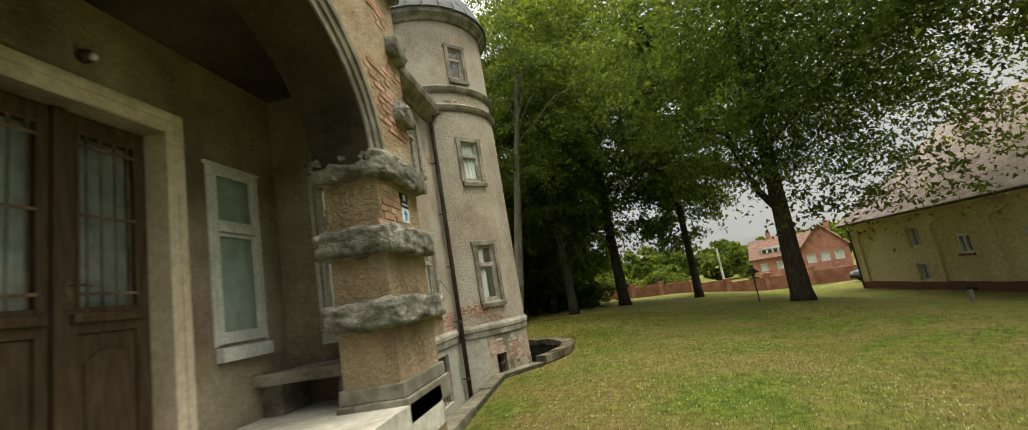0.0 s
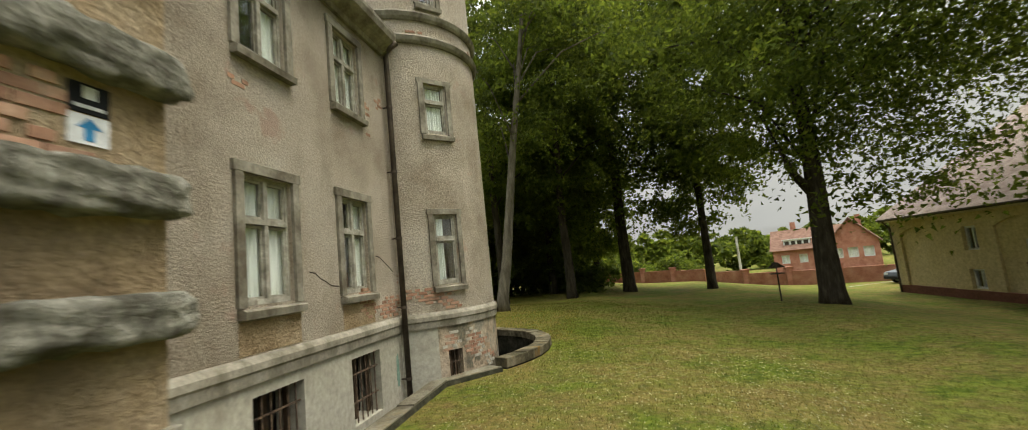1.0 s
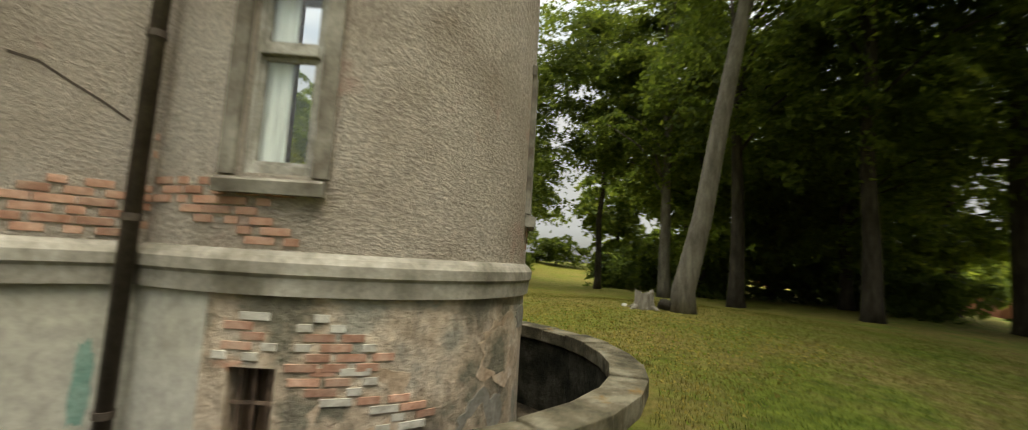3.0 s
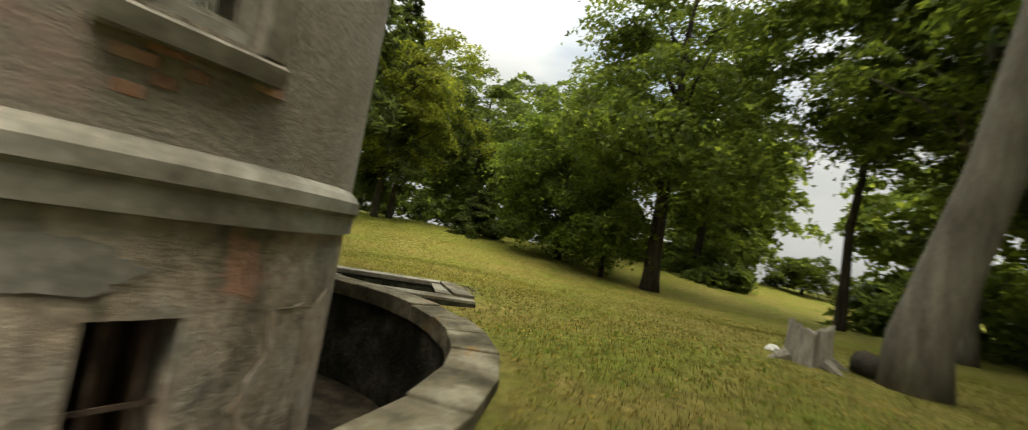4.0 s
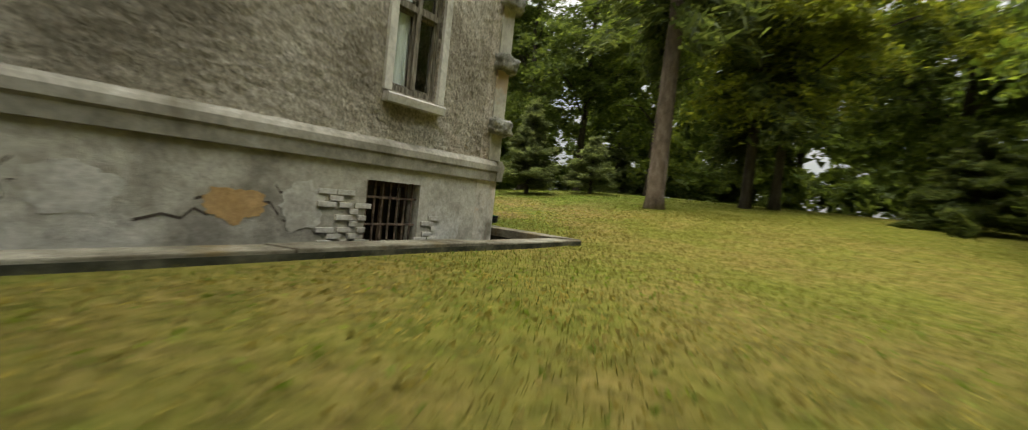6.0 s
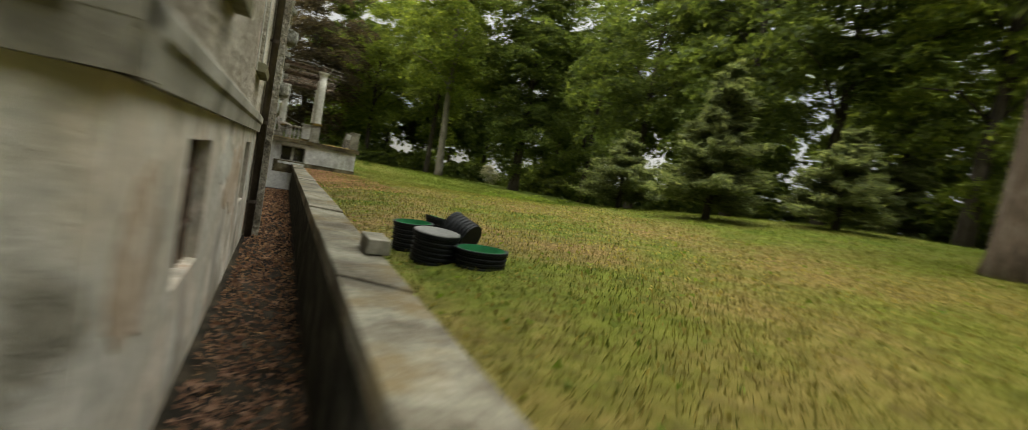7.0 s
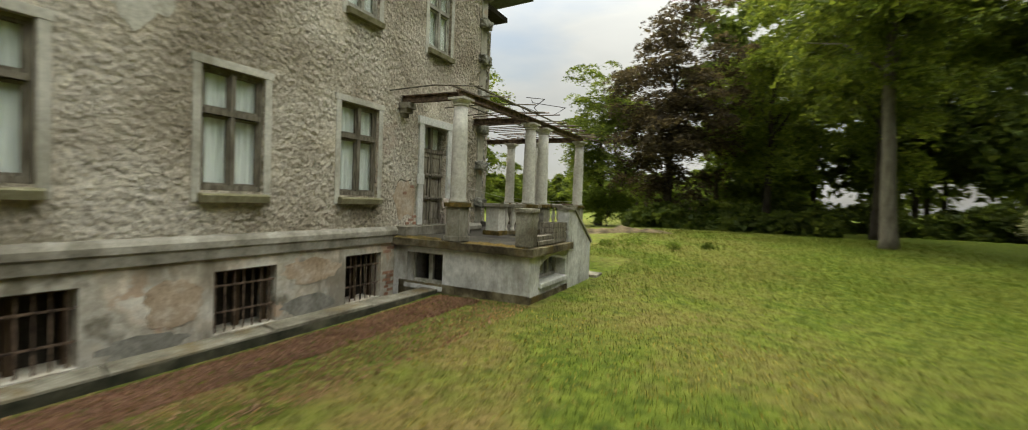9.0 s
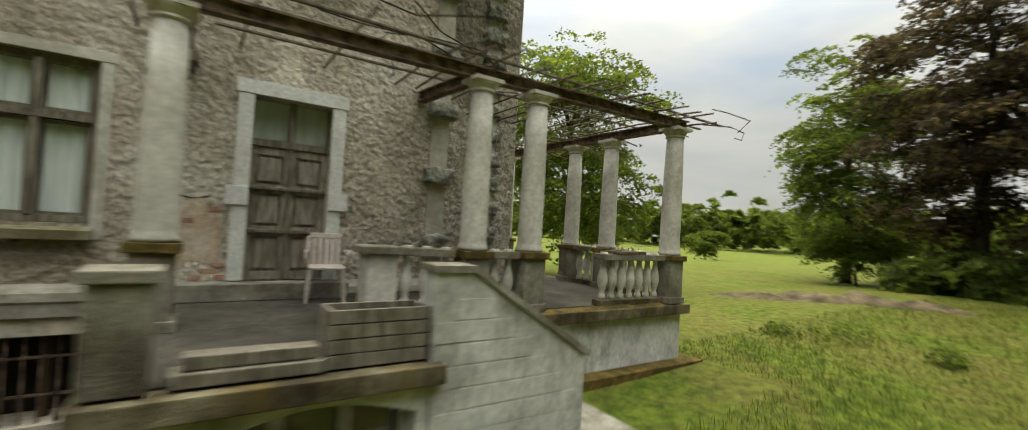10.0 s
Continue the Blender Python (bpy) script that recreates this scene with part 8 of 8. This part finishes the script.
part("log", Shape().tube([(-0.42, 23.15, sz - 0.02), (-0.22, 22.98, sz + 0.12), (0.02, 22.9, sz + 0.10), (0.15, 22.85, sz - 0.04)], [0.07, 0.14, 0.12, 0.05], 9), "bark", chunk, smooth=True)
for x, y, d in ((-1.05, 22.62, 0.07), (-0.98, 22.5, 0.05), (-0.62, 22.42, 0.055)):
    st = thing("stone_chip", "pale stone chip lying in the grass by the stump", "stone", "chips by the stump", at=(x, y, sz))
    part("chip", Shape().lathe(x, y, ground_z(x, y) - 0.01, [(d, 0.0), (d * 1.1, d * 0.4), (d * 0.6, d * 0.9)], 7), "white_wall", st)

# bare earth bank and nettles in the meadow
A_, B_ = Vector((-9.2, -20.8)), Vector((-16.0, -23.9))
run_v, side_v2 = (B_ - A_).normalized(), Vector((-(B_ - A_).y, (B_ - A_).x)).normalized()
mound = Shape()
NU, NV = 60, 16
for i in range(NU + 1):
    for j in range(NV + 1):
        u, v = i / NU, j / NV * 2 - 1
        w = 0.75 + 0.35 * noise.noise((u * 6, 0.5, 2.0))
        q = A_.lerp(B_, u) + side_v2 * (v * w)
        hgt = 0.34 * max(0, 1 - v * v) * max(0, 1 - (2 * u - 1) ** 4) * (0.7 + 0.9 * noise.noise((u * 9, v * 1.5, 1.0)))
        mound.v.append((q.x, q.y, ground_z(q.x, q.y) - 0.03 + hgt + 0.03 * noise.noise((u * 40, v * 9, 0))))
mound.f = [(i * (NV + 1) + j, (i + 1) * (NV + 1) + j, (i + 1) * (NV + 1) + j + 1, i * (NV + 1) + j + 1) for i in range(NU) for j in range(NV)]
structure("earth_bank", mound, "earth", "low bank of bare brown earth in the meadow", "earth", smooth=True)


def nettles(x, y, rad, hi, seed):
    r = np.random.RandomState(seed)
    n = 260
    t = thing("nettle_clump", "clump of green nettles in the meadow grass", "weeds", "nettle clumps", at=(x, y, ground_z(x, y)))
    a, d = r.uniform(0, 2 * math.pi, n), rad * r.uniform(0, 1, n) ** 0.6
    c = np.stack([x + d * np.cos(a), y + d * np.sin(a), ground_z(x, y) + hi * r.uniform(0.1, 1.0, n) * (1 - 0.6 * (d / rad) ** 2)], 1)
    o = new("leaves", leaf_mesh("leaves", c, np.tile((0, 0, 1.0), (n, 1)), 0.045, "leaf_bright", seed))
    o.parent = t
    o.matrix_parent_inverse = t.matrix_world.inverted()


for i, (x, y, rad, hi) in enumerate(((-15.5, -15.9, 0.65, 0.42), (-14.6, -15.2, 0.4, 0.3), (-17.2, -15.5, 0.3, 0.35), (-18.4, -16.2, 0.25, 0.3), (-13.4, -12.6, 0.4, 0.3), (-11.9, -13.2, 0.5, 0.3), (-21.2, 1.2, 0.5, 0.22), (-20.6, 0.4, 0.4, 0.2), (-21.9, 1.9, 0.5, 0.25), (-22.6, 2.6, 0.35, 0.2))):
    nettles(x, y, rad, hi, 300 + i)

# grass, weeds and fallen leaves
def scatter(n, seed, x0, x1, y0, y1, keep):
    r = np.random.RandomState(seed)
    out = []
    while len(out) < n:
        x, y = r.uniform(x0, x1), r.uniform(y0, y1)
        if keep(x, y):
            out.append((x, y))
    return out


def near_walk(x, y):
    """The strip of lawn that lies round the house."""
    if in_pit(x, y) or (-14.1 < x < 1.5 and y < 16.2 and not (x > 1.45)) or math.hypot(x - TX, y - TY) < 3.75:
        return False
    if -6.1 < x < -3.7 and 15 < y < 19.7:
        return False
    return not (-16.3 < x < -8 and -12.1 < y < -4.3)


def blades(name, label, n, seed, x0, x1, y0, y1, hi, wide, material):
    r = np.random.RandomState(seed + 1)
    pts = []
    for x, y in scatter(n, seed, x0, x1, y0, y1, near_walk):
        inner = min(x - x0, x1 - x, y - y0, y1 - y) / 4.0
        litter = -15.4 < x < -13.9 and -4.5 < y < 3.5
        if r.uniform() < min(1.0, max(inner, 0.0)) * (0.15 if litter else 1.0):
            pts.append((x, y))
    n = len(pts)
    a = r.uniform(0, 2 * math.pi, n)
    h = hi * r.uniform(0.4, 1.4, n)
    w = wide * r.uniform(0.6, 1.4, n)
    c = np.array([(x, y, ground_z(x, y) - 0.005) for x, y in pts])
    side_v = np.stack([np.cos(a), np.sin(a), 0 * a], 1) * w[:, None]
    tip = c + np.stack([-np.sin(a) * h * r.uniform(0.1, 0.8, n), np.cos(a) * h * r.uniform(0.1, 0.8, n), h], 1)
    v = np.stack([c - side_v, c + side_v, tip], 1).reshape(-1, 3)
    me = bpy.data.meshes.new(name)
    me.vertices.add(3 * n)
    me.vertices.foreach_set("co", v.ravel())
    me.loops.add(3 * n)
    me.loops.foreach_set("vertex_index", np.arange(3 * n))
    me.polygons.add(n)
    me.polygons.foreach_set("loop_start", np.arange(0, 3 * n, 3))
    me.update(calc_edges=True)
    me.materials.append(M[material])
    return tagged(new(name, me), label, "grass", kind="stuff")


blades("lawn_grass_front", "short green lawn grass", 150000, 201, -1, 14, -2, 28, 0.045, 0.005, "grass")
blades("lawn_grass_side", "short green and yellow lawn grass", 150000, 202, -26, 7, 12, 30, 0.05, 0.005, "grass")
blades("lawn_grass_garden", "uneven green and dry lawn grass", 190000, 203, -30, -10, -16, 22, 0.055, 0.006, "grass")
blades("meadow_grass", "longer meadow grass below the terrace", 45000, 204, -30, -5, -30, -6, 0.12, 0.008, "grass")


def weed_patch(name, label, n, seed, x0, x1, y0, y1, size, material, z_off=0.02, up=1.5):
    pts = scatter(n, seed, x0, x1, y0, y1, near_walk)
    c = np.array([(x, y, ground_z(x, y) + z_off) for x, y in pts])
    return tagged(new(name, leaf_mesh(name, c, np.tile((0, 0, up), (n, 1)), size, material, seed)), label, "ground plants", kind="stuff")


weed_patch("lawn_weeds_side", "broad-leaved weeds in the lawn", 2200, 211, -13, 4, 16, 22, 0.026, "weed")
weed_patch("lawn_weeds_garden", "broad-leaved weeds in the garden lawn", 2600, 212, -24, -14, -10, 16, 0.03, "weed")
weed_patch("clover_front", "clover flowers and weeds in the front lawn", 7000, 213, 2, 8.5, 3, 15, 0.015, "blossom", 0.03)
weed_patch("kerb_leaves", "fallen brown leaves along the garden kerb", 13000, 214, -15.1, -14.0, -4.4, 2.5, 0.03, "litter", 0.012, 3.0)
weed_patch("scattered_leaves", "fallen brown leaves thinning out into the lawn", 7000, 217, -16.2, -14.1, -4.4, 5.0, 0.028, "litter", 0.012, 3.0)
weed_patch("yellowed_leaves", "yellowed clover and small dry leaves in the lawn", 9000, 218, -10, 3.5, 16.5, 22, 0.022, "dry_leaf", 0.02, 1.2)
weed_patch("yellowed_leaves_garden", "yellowed clover and small dry leaves in the garden lawn", 9000, 219, -21, -14, -4, 16, 0.022, "dry_leaf", 0.02, 1.2)
ra = np.random.RandomState(5)
c = np.stack([ra.uniform(-13.6, -12.8, 5000), ra.uniform(-4.3, 15.4, 5000), ra.uniform(-0.945, -0.90, 5000)], 1)
tagged(new("area_leaves", leaf_mesh("area_leaves", c, np.tile((0, 0, 3.0), (5000, 1)), 0.04, "litter", 215)), "dead brown leaves in the sunk area", "leaves", kind="stuff")

rg = np.random.RandomState(6)
n_st = 420
gx, gy = rg.uniform(-5.7, -4.7, n_st), 19.46 + np.abs(rg.normal(size=n_st)) * 0.14
c = np.array([(x, y, ground_z(x, y) + 0.012) for x, y in zip(gx, gy)])
tagged(new("rubble", leaf_mesh("rubble", c, np.tile((0, 0, 1.0), (n_st, 1)), 0.013, "rubble", 216, 0.8)), "grey rubble beside the end of the cellar steps", "rubble", kind="stuff")

# ---------- bare bricks and cracks in the plaster ----------
def crack(parent, place, points, width=0.012):
    s = Shape()
    for (u0, z0), (u1, z1) in zip(points, points[1:]):
        s.add([place(u0, 0.003, z0 - width), place(u1, 0.003, z1 - width), place(u1, 0.003, z1 + width), place(u0, 0.003, z0 + width),
               place(u0, -0.02, z0 - width), place(u1, -0.02, z1 - width), place(u1, -0.02, z1 + width), place(u0, -0.02, z0 + width)],
              [(0, 1, 2, 3), (4, 7, 6, 5), (0, 4, 5, 1), (2, 6, 7, 3), (1, 5, 6, 2), (3, 7, 4, 0)])
    part("crack", s, "crack", parent, "jagged crack in the plaster")


crack(wall_front, front, [(10.0, 2.52), (10.15, 2.5), (10.3, 2.40), (10.42, 2.36), (10.6, 2.27), (10.83, 2.25)])
crack(wall_front, front, [(12.25, 2.80), (12.42, 2.78), (12.6, 2.68), (12.8, 2.58), (13.0, 2.46)])
crack(wall_rear, rear, [(-4.95, 2.5), (-4.8, 2.46), (-4.6, 2.5), (-4.5, 2.42)])
crack(wall_rear, rear, [(-0.2, 5.4), (-0.28, 5.0), (-0.22, 4.7), (-0.3, 4.45)])
crack(wall_side_base, side, [(7.75, 0.34), (7.95, 0.40), (8.1, 0.36), (8.2, 0.46), (8.32, 0.40)], 0.014)
crack(wall_side_base, side, [(9.05, 0.36), (9.2, 0.30), (9.32, 0.45), (9.4, 0.66), (9.25, 0.72), (9.0, 0.66), (8.95, 0.74)], 0.012)
crack(wall_side_base, side, [(6.86, 0.2), (6.9, 0.42), (6.98, 0.5), (6.92, 0.7), (7.02, 0.8)], 0.012)
crack(wall_side_base, side, [(7.0, 0.62), (7.25, 0.60), (7.3, 0.5), (7.6, 0.52)], 0.015)
crack(wall_side_base, side, [(8.2, 0.55), (8.4, 0.62), (8.6, 0.5), (8.9, 0.55), (9.0, 0.42)], 0.015)

def plaster_patch(parent, place, u, z, ru, rz, material, seed, label):
    """A ragged thin coat of another plaster."""
    pts = []
    for i in range(40):
        a = 2 * math.pi * i / 40
        r = 1 + 0.35 * noise.noise((math.cos(a) * 1.6 + seed, math.sin(a) * 1.6, seed * 0.37)) + 0.22 * noise.noise((math.cos(a) * 5 + seed, math.sin(a) * 5, 0.5))
        pts.append((u + ru * r * math.cos(a), z + rz * r * math.sin(a)))
    part("plaster_patch", Shape().prism(place, pts, -0.01, 0.004 + 0.0007 * (seed % 5)), material, parent, label)


PP, GP, FP = "peach old plaster showing through", "grey cement repair", "pale limewash left on the wall"
for u, z, ru, rz, mt, sd, lb in ((8.55, 0.50, 0.30, 0.17, "orange", 1, "bare orange undercoat"), (7.35, 0.58, 0.34, 0.20, "flake", 2, FP), (9.25, 0.52, 0.26, 0.26, "flake", 3, FP), (11.6, 0.42, 0.35, 0.4, "flake", 5, FP)):
    plaster_patch(wall_side_base, side, u, z, ru, rz, mt, sd, lb)
for u, z, ru, rz, mt, sd, lb in ((-2.3, 0.72, 0.52, 0.24, "peach_flake", 7, PP), (-2.25, 0.12, 0.55, 0.2, "grey_flake", 8, GP), (-0.05, 0.55, 0.38, 0.34, "peach_flake", 9, PP), (0.3, 0.05, 0.5, 0.14, "grey_flake", 10, GP), (2.6, 0.5, 0.45, 0.4, "flake", 11, FP), (4.3, 0.45, 0.9, 0.35, "grey_flake", 12, GP), (10.4, 0.45, 0.8, 0.42, "peach_flake", 13, PP), (11.4, 0.7, 0.5, 0.25, "flake", 14, FP), (7.6, 0.5, 0.35, 0.5, "flake", 15, FP), (14.42, 0.35, 0.36, 0.4, "peach_flake", 16, PP)):
    plaster_patch(wall_rear_base, rear, u, z, ru, rz, mt, sd, lb)
for u, z, ru, rz, mt, sd, lb in ((-4.75, 2.05, 0.36, 0.42, "peach_flake", 17, PP), (0.45, 4.9, 0.5, 0.75, "flake", 18, FP), (3.0, 3.2, 0.28, 0.9, "flake", 19, FP)):
    plaster_patch(wall_rear, rear, u, z, ru, rz, mt, sd, lb)
for a, z, ru, rz, mt, sd, lb in ((-0.36, 0.25, 0.36, 0.3, "peach_flake", 20, PP), (0.35, 0.55, 0.45, 0.35, "peach_flake", 21, PP), (0.2, -0.1, 0.35, 0.3, "grey_flake", 22, GP), (1.3, 0.1, 0.6, 0.5, "peach_flake", 23, PP), (0.62, 0.85, 0.3, 0.12, "grey_flake", 24, GP)):
    plaster_patch(wall_tower_base, tower, a * TR, z, ru, rz, mt, sd, lb)
for u0, u1 in ((8.5, 9.74), (6.1, 7.34), (10.92, 12.06)):
    part("rough_panel", Shape().box(front, u0, u1, -0.01, 0.005, 1.47, 1.90), "ochre_cast", wall_front, "brown roughcast panel below the window")
plaster_patch(wall_front_base, front, 12.93, 0.35, 0.07, 0.36, "verdigris", 31, "green copper stain beside the downpipe")

PALE_BRICK = [mesh_of("brick", Shape().box(straight, -w / 2, w / 2, -0.03, 0.014, -0.031, 0.031), "flake", bevel=0.004) for w in (0.235, 0.235, 0.115, 0.18)]
BRICK = [mesh_of("brick", Shape().box(straight, -w / 2, w / 2, -0.03, 0.010, -0.031, 0.031), "brick", bevel=0.004) for w in (0.235, 0.235, 0.115, 0.18)]
rb = random.Random(12)


def bricks(parent, place, normal_turn, u0, u1, z0, z1, fill, seed, kinds=None):
    """Courses of bare brick where the plaster has come off, in ragged patches."""
    row = 0
    z = z0
    while z < z1:
        u = u0 + (0.12 if row % 2 else 0.0)
        while u < u1:
            m = noise.noise((u * 1.5 + seed, z * 2.2, seed * 0.7)) + 0.35 * noise.noise((u * 4.5, z * 6, seed))
            edge = min((u - u0) / 0.35, (u1 - u) / 0.35, (z - z0 + 0.1) / 0.2, (z1 - z) / 0.25, 1.0)
            if m + fill + 0.35 * edge > 0.55:
                o = new("brick", (kinds or BRICK)[rb.randrange(4)])
                o.parent = parent
                o.matrix_parent_inverse = parent.matrix_world.inverted()
                p = place(u, 0.0 + rb.uniform(-0.006, 0.004), z)
                t = normal_turn(u) if callable(normal_turn) else normal_turn
                o.matrix_world = Matrix.Translation(p) @ Matrix.Rotation(radians(t), 4, "Z")
            u += 0.25
        z += 0.077
        row += 1


def tower_turn(u):
    return math.degrees(u / TR) - 90


bricks(wall_front, front, 90 + 180, 11.5, 13.05, 1.52, 2.25, 0.38, 1.0)
bricks(wall_front, front, 270, 13.12, 13.3, 1.52, 2.4, 0.45, 2.0)
bricks(wall_front, front, 270, 8.0, 9.0, 4.6, 5.3, -0.1, 3.0)
bricks(wall_front, front, 270, 11.9, 13.0, 5.2, 6.6, -0.05, 5.0)
bricks(wall_tower, tower, tower_turn, -1.22 * TR, -0.62 * TR, 1.52, 2.0, 0.5, 4.0)
MIXED = [BRICK[0], PALE_BRICK[1], PALE_BRICK[2], BRICK[3]]
bricks(wall_tower_base, tower, tower_turn, -0.92 * TR, -0.25 * TR, 0.55, 1.08, 0.38, 6.0, MIXED)
bricks(wall_tower_base, tower, tower_turn, -0.62 * TR, -0.1 * TR, -0.1, 0.55, 0.2, 7.0, MIXED)
bricks(wall_tower, tower, tower_turn, -1.2 * TR, 0.1 * TR, 8.32, 8.62, 0.2, 8.0)
bricks(wall_tower, tower, tower_turn, 0.55 * TR, 1.0 * TR, 1.5, 2.0, 0.1, 9.0)
bricks(wall_porch, lambda u, n, z: (1.96 + n, u, z), 270, 4.70, 5.3, 3.05, 3.50, 0.5, 10.0)
bricks(wall_porch, lambda u, n, z: (1.96 + n, u, z), 270, 4.75, 5.72, 3.9, 6.5, 0.12, 11.0)
bricks(wall_rear, rear, 90, -5.12, -4.5, 1.5, 2.42, 0.28, 13.0)
bricks(wall_rear_base, rear, 90, -4.6, -4.1, -0.1, 1.0, 0.3, 14.0)
bricks(wall_rear, rear, 90, -0.1, 1.0, 4.6, 6.4, -0.12, 15.0)
bricks(wall_side_base, side, 180, 9.55, 10.08, 0.10, 0.80, 0.75, 16.0, PALE_BRICK)
bricks(wall_side_base, side, 180, 11.06, 11.42, 0.12, 0.62, 0.5, 17.0, PALE_BRICK)
